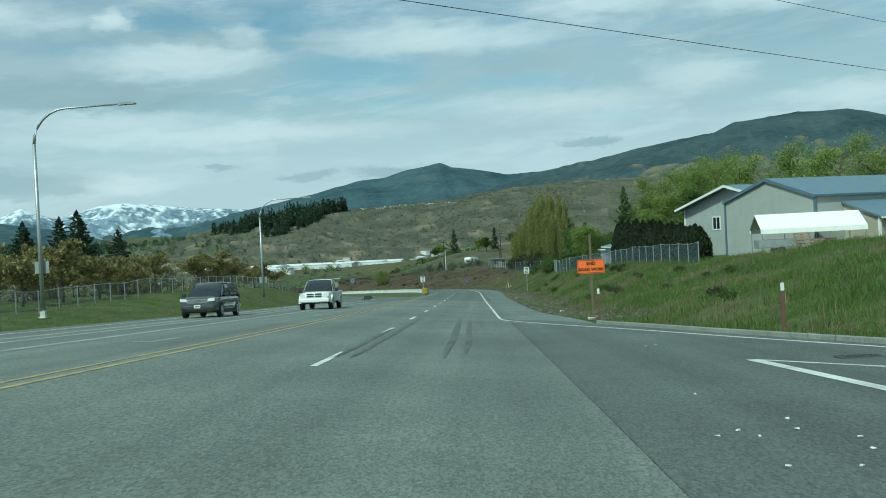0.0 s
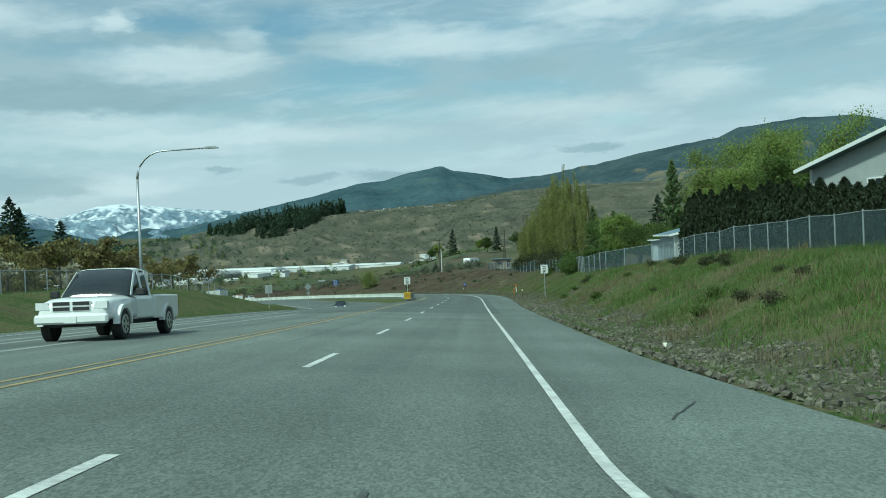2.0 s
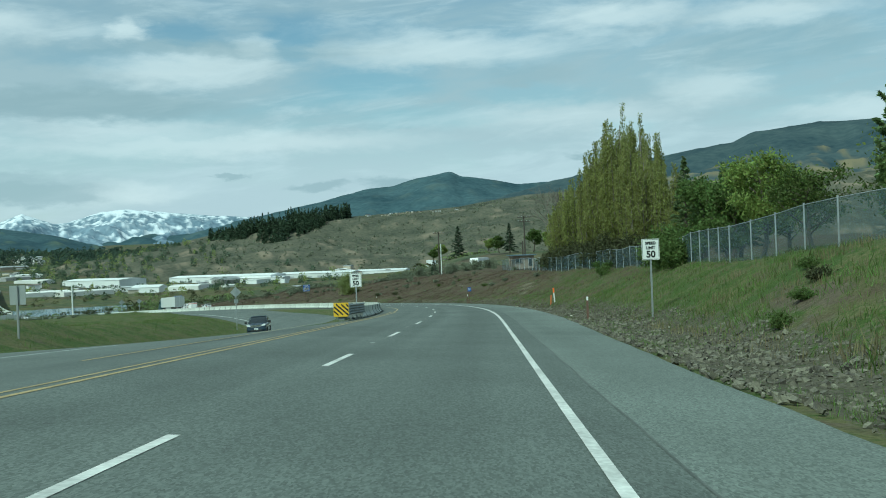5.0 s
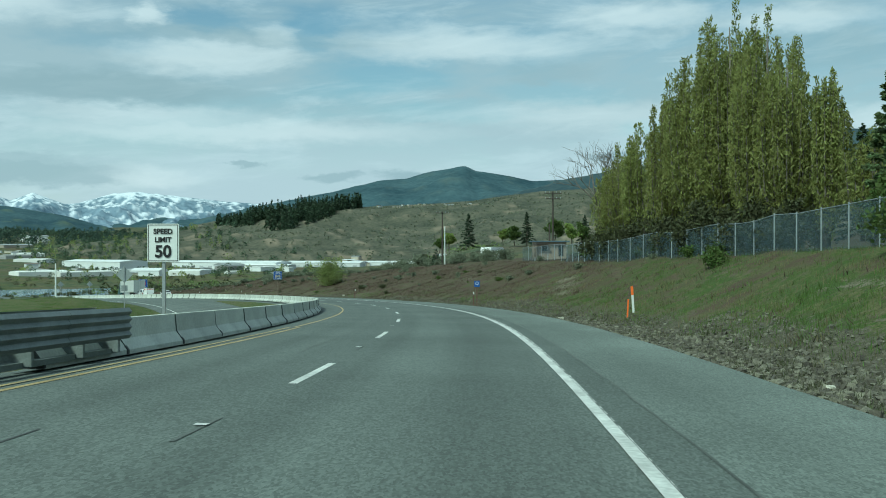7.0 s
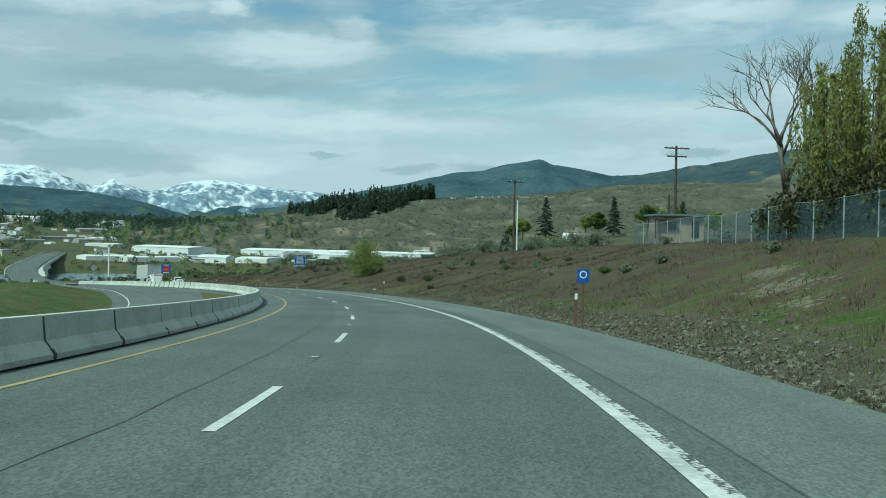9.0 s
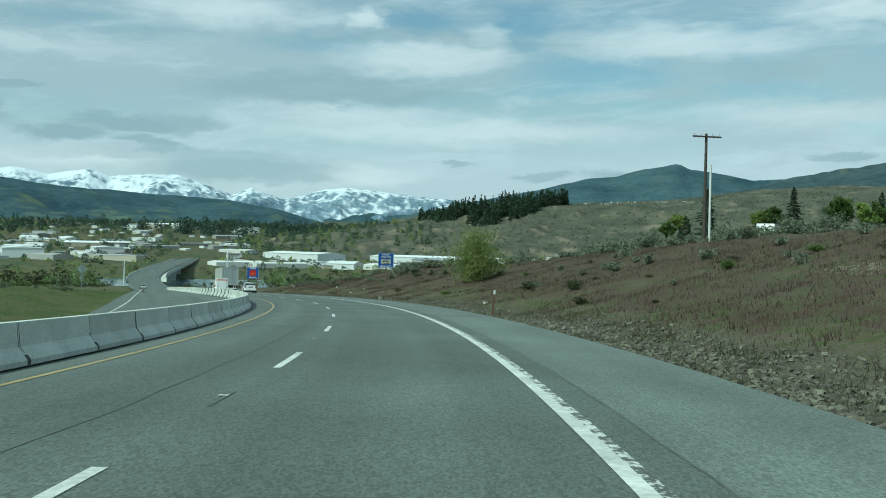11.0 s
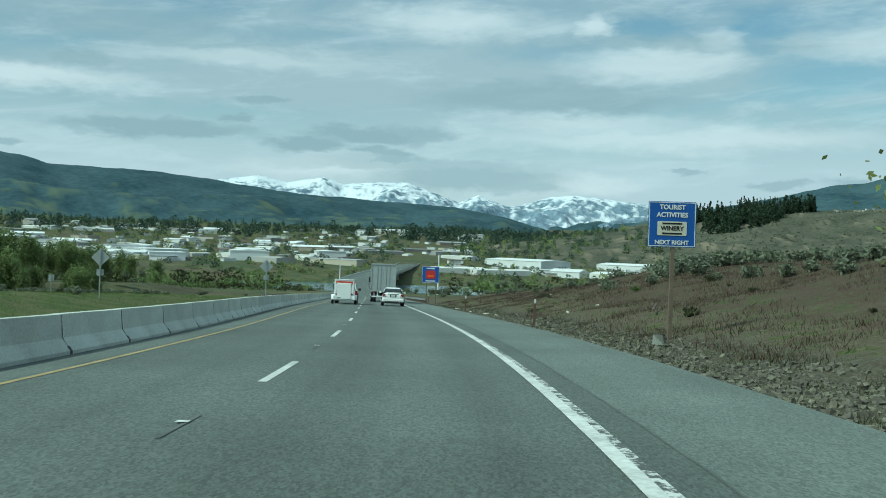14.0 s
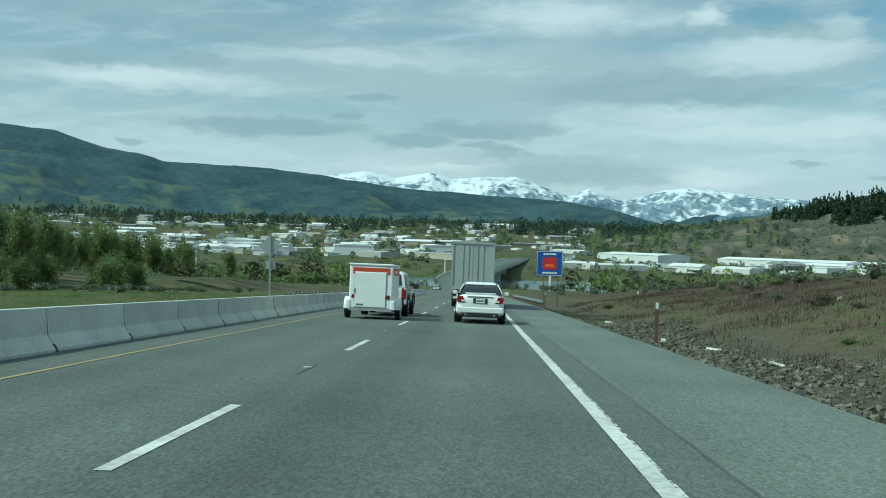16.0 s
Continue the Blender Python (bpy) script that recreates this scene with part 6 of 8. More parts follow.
for k in range(9):
    part("batten", boxes((-0.012, 5.5 + k * 0.44, 0.7, 0.03, 0.05, 2.3)), "shed_grey", t_)
part("door", boxes((2.2, -0.035, 0.95, 0.9, 0.05, 1.9)), "trim_white", t_)
part("corner_trim", boxes((0, 0, 0.75, 0.12, 0.12, 3.1)), "trim_white", t_)

t_ = thing("flat_roofed_house", on_ground(8.9, 258.5, 8, 0.45) @ Matrix.Scale(0.66, 4), "small tan flat-roofed house with a dark doorway", "house")
part("wall", boxes((0, 2, 0.9, 5.4, 5, 3.2)), "stucco", t_)
part("roof", boxes((0, 1.9, 2.6, 6.4, 6.2, 0.22)), "trim_dark", t_)
part("door", boxes((1.7, -0.52, 0.9, 0.9, 0.06, 2.0)), "glass_dark", t_)
part("window", boxes((-1.2, -0.52, 1.3, 1.2, 0.06, 0.9)), "glass_dark", t_)
part("porch_roof", boxes((-2.2, -0.9, 2.1, 2.6, 1.4, 0.12), (-3.3, -1.4, 0.9, 0.1, 0.1, 2.3)), "wood_old", t_)

t_ = thing("travel_trailer", on_ground(2.8, 342, 60), "white travel trailer parked on the terrace", "caravan")
bm = bmesh.new()
prism(bm, [(-2.9, 0.55), (2.6, 0.55), (3.0, 1.2), (2.8, 2.6), (2.2, 2.9), (-2.7, 2.9), (-2.95, 2.5)], -1.15, 1.15)
part("body", bm, "trim_white", t_)
for x in (-1.5, 0.8):
    part("window", boxes((x, -1.16, 1.9, 1.1, 0.04, 0.6)), "glass_dark", t_)
for x in (-0.6, 0.4):
    part("wheel", tube(bmesh.new(), [(x, -1.1, 0.33), (x, -0.85, 0.33)], 0.33, 14), "rubber_mark", t_)

# ---- utility poles and wires ----
def utility_pole(m, h, label, arms=1, conduit=False):
    t = thing("utility_pole", m, label, "utility pole", "utility poles")
    part("pole", tube(bmesh.new(), [(0, 0, -0.5), (0, 0, h)], [0.16, 0.10], 10), "wood_old", t)
    for k in range(arms):
        z = h - 0.25 - 0.75 * k
        part("crossarm", boxes((0, -0.12, z, 2.5 - 0.5 * k, 0.10, 0.12)), "wood_old", t)
        for x in (-1.1, -0.5, 0.5, 1.1):
            part("insulator", bar((x, -0.12, z + 0.06), (x, -0.12, z + 0.24), 0.05, 0.03, 7), "steel_grey", t)
    if conduit:
        part("conduit", bar((0.45, 0, -0.3), (0.45, 0, h * 0.72), 0.09, n=8), "sign_white", t, "white conduit pipe")
    return t


utility_pole(on_ground(-5.9, 300, 30), 8.75, "weathered wooden utility pole with crossarm and white conduit", 1, True)
utility_pole(on_ground(10.1, 272.5, 20), 8.9, "weathered wooden utility pole with two crossarms", 2)
utility_pole(on_ground(9.9, 276, 20), 4.6, "short wooden pole stub", 0)
utility_pole(Matrix.Translation((-60, -11, 0)), 13.4, "weathered wooden utility pole beside the road", 1)
utility_pole(Matrix.Translation((62, 83, 0)), 10.2, "weathered wooden utility pole behind the buildings", 1)
M["wire"] = material("wire", (0.04, 0.045, 0.05), 0.6, var=0.1)


def wire(a, b, sag, r, label):
    a, b = Vector(a), Vector(b)
    pts = [a.lerp(b, k / 24) - Vector((0, 0, sag * 4 * (k / 24) * (1 - k / 24))) for k in range(25)]
    tagged(part("power_line", tube(bmesh.new(), pts, r, 6), "wire"), label, "power line", "overhead power lines")


wire((-60, -10.5, 10.9), (62, 83.2, 7.9), 0.1, 0.014, "black overhead power line crossing the road")
wire((-59.4, -11.4, 13.2), (62.6, 82.4, 9.9), 0.1, 0.012, "thin black overhead power line crossing the road")

# ---- vehicles ----
plain("paint_white", (0.78, 0.79, 0.78), 0.25, var=0.03, coat=0.6)
plain("paint_truckwhite", (0.72, 0.74, 0.73), 0.3, var=0.05, coat=0.5)
plain("paint_charcoal", (0.075, 0.083, 0.086), 0.25, 0.3, 0.05, coat=0.7)
plain("paint_navy", (0.03, 0.05, 0.075), 0.25, 0.3, 0.05, coat=0.7)
plain("paint_teal", (0.02, 0.09, 0.11), 0.3, 0.2, 0.05, coat=0.5)
plain("trailer_white", (0.80, 0.81, 0.79), 0.4, var=0.04)
plain("trailer_grey", (0.40, 0.43, 0.42), 0.45, 0.3, 0.10)
plain("trailer_red", (0.48, 0.065, 0.035), 0.45)
plain("black_plastic", (0.02, 0.021, 0.022), 0.6)
plain("tyre", (0.018, 0.018, 0.018), 0.85, var=0.2)
plain("alloy", (0.55, 0.56, 0.57), 0.3, 0.9, 0.05)
plain("lamp_red", (0.20, 0.010, 0.012), 0.2)
plain("lamp_clear", (0.70, 0.72, 0.72), 0.12)
plain("chrome", (0.70, 0.71, 0.72), 0.12, 1.0, 0.02)


def loft(stations, n=20, sq=3.2):
    """A smooth hull through stations y, z0, z1, half width at the bottom, half width at the top."""
    bm = bmesh.new()
    rings = []
    for y, z0, z1, w0, w1 in stations:
        r = []
        for k in range(n):
            a = 2 * math.pi * (k + 0.5) / n
            c, s = math.cos(a), math.sin(a)
            cx = math.copysign(abs(c) ** (2 / sq), c)
            cz = math.copysign(abs(s) ** (2 / sq), s)
            q = (cz + 1) / 2
            r.append(bm.verts.new((cx * (w0 + (w1 - w0) * q), y, z0 + (z1 - z0) * q)))
        rings.append(r)
    for a, b in zip(rings, rings[1:]):
        for k in range(n):
            bm.faces.new((a[k], a[(k + 1) % n], b[(k + 1) % n], b[k]))
    bm.faces.new(rings[0][::-1])
    bm.faces.new(rings[-1])
    bmesh.ops.recalc_face_normals(bm, faces=bm.faces)
    return bm


def wheel(t, x, y, r, w=0.22, rimmat="alloy", spokes=6):
    o = part("wheel", tube(bmesh.new(), [(x - w / 2, y, r), (x - w * 0.4, y, r), (x + w * 0.4, y, r), (x + w / 2, y, r)], [r * 0.9, r, r, r * 0.9], 26), "tyre", t, smooth=False)
    sg = 1 if x > 0 else -1
    f = x + sg * w / 2
    part("rim", tube(bmesh.new(), [(f - sg * 0.02, y, r), (f + sg * 0.012, y, r)], [r * 0.66, r * 0.62], 22), rimmat, o)
    bm = bmesh.new()
    for k in range(spokes):
        a = 2 * math.pi * (k + 0.5) / spokes
        box(bm, f + sg * 0.014, y + math.cos(a) * r * 0.38, r + math.sin(a) * r * 0.38, 0.01, r * 0.22, r * 0.16, (math.degrees(a), 0, 0))
    part("rim_gap", bm, "black_plastic", o)
    return o


def panel(t, name, pts, mat, label=""):
    """A flat panel from four or more corners, with a little thickness inward."""
    bm = bmesh.new()
    P = [Vector(p) for p in pts]
    nrm = (P[1] - P[0]).cross(P[2] - P[0]).normalized() * 0.012
    a, b = [bm.verts.new(p) for p in P], [bm.verts.new(p - nrm) for p in P]
    n = len(P)
    bm.faces.new(a)
    bm.faces.new(b[::-1])
    for i in range(n):
        bm.faces.new((a[i], b[i], b[(i + 1) % n], a[(i + 1) % n]))
    return part(name, bm, mat, t, label)


def under(t, l, w, z=0.28):
    part("underbody", boxes((0, 0, z, w, l, 0.12)), "black_plastic", t)


def sedan(m):
    t = thing("sedan", m, "white four-door sedan with red tail lights on the highway", "car")
    part("body", loft([(-2.42, 0.42, 0.80, 0.62, 0.60), (-2.40, 0.30, 0.98, 0.80, 0.66), (-2.30, 0.26, 1.03, 0.88, 0.74), (-1.9, 0.22, 1.05, 0.91, 0.80), (-1.2, 0.2, 1.04, 0.915, 0.82), (0.2, 0.2, 0.99, 0.915, 0.82),
                       (1.2, 0.2, 0.96, 0.91, 0.80), (1.8, 0.22, 0.86, 0.89, 0.76), (2.25, 0.27, 0.74, 0.80, 0.66), (2.4, 0.34, 0.62, 0.62, 0.5)], 24, 4.2), "paint_white", t, smooth=True)
    part("cabin", loft([(-1.75, 0.98, 1.04, 0.76, 0.72), (-1.1, 0.98, 1.38, 0.80, 0.60), (-0.6, 0.98, 1.45, 0.81, 0.60), (0.1, 0.98, 1.46, 0.81, 0.59), (0.6, 0.96, 1.38, 0.80, 0.58), (1.25, 0.94, 1.0, 0.76, 0.68)], 24, 5), "glass_dark", t, smooth=True)
    part("roof", loft([(-1.16, 1.355, 1.39, 0.56, 0.50), (-0.7, 1.40, 1.465, 0.60, 0.52), (0.0, 1.41, 1.478, 0.60, 0.52), (0.56, 1.37, 1.41, 0.57, 0.5)], 18, 4), "paint_white", t, smooth=True)
    for sx in (-1, 1):
        panel(t, "rear_pillar", [(sx * 0.785, -1.72, 1.05), (sx * 0.815, -1.05, 1.05), (sx * 0.63, -0.85, 1.42), (sx * 0.60, -1.12, 1.40)][::sx], "paint_white")
        panel(t, "front_pillar", [(sx * 0.80, 0.95, 1.03), (sx * 0.80, 1.15, 1.0), (sx * 0.62, 0.5, 1.40), (sx * 0.63, 0.38, 1.41)][::sx], "paint_white")
        panel(t, "centre_pillar", [(sx * 0.835, -0.15, 1.03), (sx * 0.835, -0.05, 1.03), (sx * 0.635, -0.05, 1.43), (sx * 0.635, -0.15, 1.43)][::sx], "black_plastic")
        bm = bmesh.new()
        prism(bm, [(sx * 0.52, 0.72), (sx * 0.80, 0.74), (sx * 0.815, 0.93), (sx * 0.62, 0.95)][::sx], -2.43, -2.22)
        part("tail_light", bm, "lamp_red", t)
        part("reverse_lamp", boxes((sx * 0.60, -2.435, 0.79, 0.12, 0.012, 0.06)), "lamp_clear", t)
        part("mirror", loft([(0.62, 1.0, 1.13, 0.09, 0.08), (0.72, 0.99, 1.14, 0.10, 0.09), (0.8, 1.02, 1.10, 0.05, 0.05)], 12, 3), "paint_white", t).matrix_local = pose(sx * 0.98, 0, 0)
        for y in (-1.42, 1.40):
            wheel(t, sx * 0.80, y, 0.325)
        part("sill", boxes((sx * 0.90, 0, 0.26, 0.05, 2.4, 0.1), bevel=0.015), "paint_white", t)
        part("exhaust", bar((sx * 0.5, -2.44, 0.31), (sx * 0.5, -2.2, 0.31), 0.045, n=10), "chrome", t)
    part("bumper", boxes((0, -2.36, 0.47, 1.66, 0.18, 0.24), bevel=0.05), "paint_white", t)
    part("diffuser", boxes((0, -2.36, 0.31, 1.30, 0.14, 0.14), bevel=0.03), "black_plastic", t)
    part("plate_recess", boxes((0, -2.425, 0.80, 0.50, 0.02, 0.18)), "black_plastic", t)
    part("number_plate", boxes((0, -2.438, 0.80, 0.31, 0.01, 0.15)), "sign_white", t)
    part("plate_bars", boxes((0, -2.445, 0.80, 0.24, 0.006, 0.055)), "trim_dark", t)
    part("trim_strip", boxes((0, -2.40, 0.93, 0.9, 0.03, 0.045)), "chrome", t)
    part("spoiler", boxes((0, -2.26, 1.06, 1.1, 0.16, 0.035), bevel=0.012), "paint_white", t)
    part("brake_lamp", boxes((0, -1.52, 1.14, 0.3, 0.02, 0.03)), "lamp_red", t)
    under(t, 4.2, 1.55)
    return t


def suv(m, label, paint, L=5.1, W=0.96, H=1.73, boxy=True, cat="car"):
    """Front at +y."""
    t = thing("suv", m, label, cat)
    f, r = L / 2, -L / 2
    part("body", loft([(r, 0.4, 0.95, W * 0.86, W * 0.84), (r + 0.08, 0.28, 1.08, W * 0.96, W * 0.9), (r + 0.6, 0.25, 1.10, W, W * 0.93), (0, 0.24, 1.08, W, W * 0.93), (f - 1.25, 0.24, 1.06, W, W * 0.92),
                       (f - 0.5, 0.25, 1.02, W * 0.98, W * 0.88), (f - 0.08, 0.3, 0.96, W * 0.93, W * 0.82), (f, 0.42, 0.85, W * 0.84, W * 0.74)], 24, 5), paint, t, smooth=True)
    wz = H - 0.05
    bk = r + (0.10 if boxy else 0.35)
    part("cabin", loft([(bk, 1.03, 1.1, W * 0.86, W * 0.84), (bk + (0.12 if boxy else 0.5), 1.03, wz, W * 0.90, W * 0.74), (0.0, 1.03, wz + 0.02, W * 0.90, W * 0.74), (f - 2.05, 1.03, wz - 0.03, W * 0.9, W * 0.72), (f - 1.2, 1.0, 1.06, W * 0.86, W * 0.82)], 24, 6), "glass_dark", t, smooth=True)
    part("roof", loft([(bk + 0.1, wz - 0.06, wz, W * 0.72, W * 0.66), (bk + 0.7, wz - 0.05, H, W * 0.75, W * 0.68), (0.1, wz - 0.05, H + 0.01, W * 0.75, W * 0.68), (f - 2.1, wz - 0.07, wz, W * 0.72, W * 0.64)], 18, 4), paint, t, smooth=True)
    for sx in (-1, 1):
        for y0 in (bk + 0.14, -0.65, 0.32):
            panel(t, "pillar", [(sx * W * 0.915, y0, 1.06), (sx * W * 0.915, y0 + 0.13, 1.06), (sx * W * 0.765, y0 + 0.13, wz - 0.03), (sx * W * 0.765, y0, wz - 0.03)][::sx], paint)
        panel(t, "front_pillar", [(sx * W * 0.90, f - 1.4, 1.07), (sx * W * 0.90, f - 1.25, 1.05), (sx * W * 0.74, f - 2.0, wz - 0.06), (sx * W * 0.75, f - 2.12, wz - 0.05)][::sx], paint)
        bm = bmesh.new()
        prism(bm, [(sx * W * 0.50, 0.78), (sx * W * 0.86, 0.80), (sx * W * 0.88, 0.95), (sx * W * 0.55, 0.92)][::sx], f - 0.12, f + 0.012)
        part("headlight", bm, "lamp_clear", t)
        part("fog_lamp", boxes((sx * W * 0.66, f - 0.02, 0.5, 0.16, 0.06, 0.08)), "lamp_clear", t)
        part("mirror", boxes((sx * (W + 0.12), f - 1.5, 1.12, 0.22, 0.12, 0.17), bevel=0.03), "black_plastic", t)
        for y in (r + 1.0, f - 0.95):
            wheel(t, sx * (W - 0.11), y, 0.36)
        part("tail_light", boxes((sx * W * 0.80, r + 0.02, 0.95, 0.16, 0.07, 0.36)), "lamp_red", t)
        part("door_handle", boxes((sx * W * 0.985, -0.15, 0.93, 0.03, 0.16, 0.03)), "chrome", t)
        part("sill", boxes((sx * W * 0.97, 0, 0.28, 0.06, L * 0.5, 0.12), bevel=0.02), "black_plastic", t)
    part("grille", boxes((0, f - 0.005, 0.80, W * 0.98, 0.04, 0.20), bevel=0.01), "chrome", t)
    for z in (0.76, 0.80, 0.84):
        part("grille_slot", boxes((0, f + 0.014, z, W * 0.92, 0.01, 0.018)), "black_plastic", t)
    part("bumper", boxes((0, f - 0.02, 0.52, W * 1.7, 0.14, 0.2), bevel=0.05), paint, t)
    part("air_intake", boxes((0, f + 0.035, 0.44, W * 1.0, 0.05, 0.12), bevel=0.01), "black_plastic", t)
    part("number_plate", boxes((0, f + 0.06, 0.55, 0.31, 0.012, 0.15)), "sign_white", t)
    part("plate_bars", boxes((0, f + 0.07, 0.55, 0.24, 0.006, 0.055)), "trim_dark", t)
    part("rear_window", boxes((0, bk - 0.005, 1.35, W * 1.35, 0.03, 0.36)), "glass_dark", t)
    under(t, L - 0.5, W * 1.6, 0.3)
    return t


def pickup(m, label, L, W, H, canopy, flares, name="pickup_truck"):
    """Front at +y."""
    t = thing(name, m, label, "pickup truck")
    f, r = L / 2, -L / 2
    bed = r + L * 0.40
    part("body", loft([(f - 2.0, 0.5, 1.12, W, W * 0.95), (f - 1.5, 0.5, 1.13, W, W * 0.94), (f - 0.6, 0.5, 1.09, W * 0.98, W * 0.88), (f - 0.1, 0.52, 1.0, W * 0.93, W * 0.82), (f, 0.6, 0.9, W * 0.86, W * 0.76)], 24, 6), "paint_white", t, smooth=True)
    part("door_panel", loft([(bed + 0.02, 0.46, 1.14, W * 0.99, W * 0.95), (f - 1.95, 0.46, 1.14, W * 0.995, W * 0.95)], 24, 9), "paint_white", t)
    part("cabin", loft([(bed + 0.03, 1.1, 1.2, W * 0.9, W * 0.88), (bed + 0.14, 1.1, H - 0.04, W * 0.92, W * 0.78), (f - 2.35, 1.1, H - 0.03, W * 0.92, W * 0.77), (f - 1.55, 1.08, 1.13, W * 0.9, W * 0.86)], 24, 6), "glass_dark", t, smooth=True)
    part("roof", loft([(bed + 0.08, H - 0.12, H - 0.03, W * 0.76, W * 0.7), (bed + 0.6, H - 0.12, H, W * 0.79, W * 0.72), (f - 2.4, H - 0.12, H - 0.02, W * 0.76, W * 0.68)], 18, 4), "paint_white", t, smooth=True)
    # load bed with open top
    for sx in (-1, 1):
        part("bed_side", boxes((sx * (W - 0.05), (r + bed) / 2, 0.80, 0.10, bed - r - 0.02, 0.66), bevel=0.03), "paint_white", t)
        for y0 in (bed + 0.12, bed + 0.75):
            panel(t, "pillar", [(sx * W * 0.935, y0, 1.12), (sx * W * 0.935, y0 + 0.16, 1.12), (sx * W * 0.80, y0 + 0.16, H - 0.08), (sx * W * 0.80, y0, H - 0.08)][::sx], "paint_white")
        panel(t, "front_pillar", [(sx * W * 0.93, f - 1.72, 1.13), (sx * W * 0.93, f - 1.58, 1.12), (sx * W * 0.78, f - 2.3, H - 0.08), (sx * W * 0.79, f - 2.42, H - 0.08)][::sx], "paint_white")
        part("mirror", boxes((sx * (W + 0.15), f - 1.75, 1.2, 0.24, 0.12, 0.2), bevel=0.03), "black_plastic", t)
        for y in (r + 1.05, f - 0.9):
            wheel(t, sx * (W - 0.10), y, 0.39, 0.26)
            bm = bmesh.new()
            pts = [(0.52 * math.cos(a), 0.40 + 0.50 * math.sin(a)) for a in [radians(v) for v in range(0, 181, 20)]] + [(0.43 * math.cos(a), 0.40 + 0.40 * math.sin(a)) for a in [radians(v) for v in range(180, -1, -20)]]
            va = [bm.verts.new((sx * (W + 0.05), y + p, z)) for p, z in pts]
            vb = [bm.verts.new((sx * (W - 0.10), y + p, z)) for p, z in pts]
            n = len(pts)
            for i in range(n):
                bm.faces.new((va[i], va[(i + 1) % n], vb[(i + 1) % n], vb[i]))
            for i in range(n // 2 - 1):
                bm.faces.new((va[i], va[i + 1], va[n - 2 - i], va[n - 1 - i]))
            part("wheel_arch", bm, "black_plastic" if flares else "paint_white", t)
        part("tail_light", boxes((sx * (W - 0.08), r + 0.01, 0.88, 0.15, 0.06, 0.38), bevel=0.01), "lamp_red", t)
        bm = bmesh.new()
        prism(bm, [(sx * W * 0.55, 0.80), (sx * W * 0.90, 0.80), (sx * W * 0.90, 0.98), (sx * W * 0.60, 0.98)][::sx], f - 0.14, f + 0.01)
        part("headlight", bm, "lamp_clear", t)
    part("bed_floor", boxes((0, (r + bed) / 2, 0.6, W * 1.8, bed - r, 0.08)), "black_plastic", t)
    part("tailgate", boxes((0, r + 0.03, 0.82, W * 1.62, 0.06, 0.58), bevel=0.02), "paint_white", t)
    part("rear_bumper", boxes((0, r - 0.06, 0.47, W * 1.85, 0.16, 0.2), bevel=0.04), "chrome" if not canopy else "black_plastic", t)
    part("front_bumper", boxes((0, f + 0.02, 0.56, W * 1.86, 0.16, 0.24), bevel=0.05), "paint_white" if not canopy else "black_plastic", t)
    part("grille", boxes((0, f - 0.01, 0.88, W * 1.0, 0.06, 0.26), bevel=0.02), "paint_white" if not canopy else "chrome", t)
    for k in (-1, 1):
        for j in (-1, 1):
            part("grille_slot", boxes((k * W * 0.25, f + 0.025, 0.88 + j * 0.065, W * 0.42, 0.012, 0.09)), "black_plastic", t)
    part("number_plate", boxes((0, f + 0.11, 0.54, 0.31, 0.012, 0.15)), "sign_white", t)
    if canopy:
        part("canopy_shell", loft([(r + 0.02, 1.10, 1.16, W * 0.96, W * 0.94), (r + 0.25, 1.10, H - 0.02, W * 0.97, W * 0.80), (bed - 0.1, 1.10, H, W * 0.97, W * 0.80), (bed + 0.0, 1.10, H - 0.02, W * 0.95, W * 0.79)], 24, 7), "paint_white", t, smooth=True)
        for sx in (-1, 1):
            panel(t, "side_window", [(sx * (W * 0.975), r + 0.35, 1.22), (sx * (W * 0.975), bed - 0.2, 1.22), (sx * (W * 0.875), bed - 0.2, H - 0.16), (sx * (W * 0.875), r + 0.45, H - 0.16)][::sx], "glass_dark")
        panel(t, "rear_window", [(-W * 0.8, r + 0.005, 1.2), (W * 0.8, r + 0.005, 1.2), (W * 0.72, r + 0.17, H - 0.14), (-W * 0.72, r + 0.17, H - 0.14)], "glass_dark")
    under(t, L - 0.7, W * 1.4, 0.42)
    return t


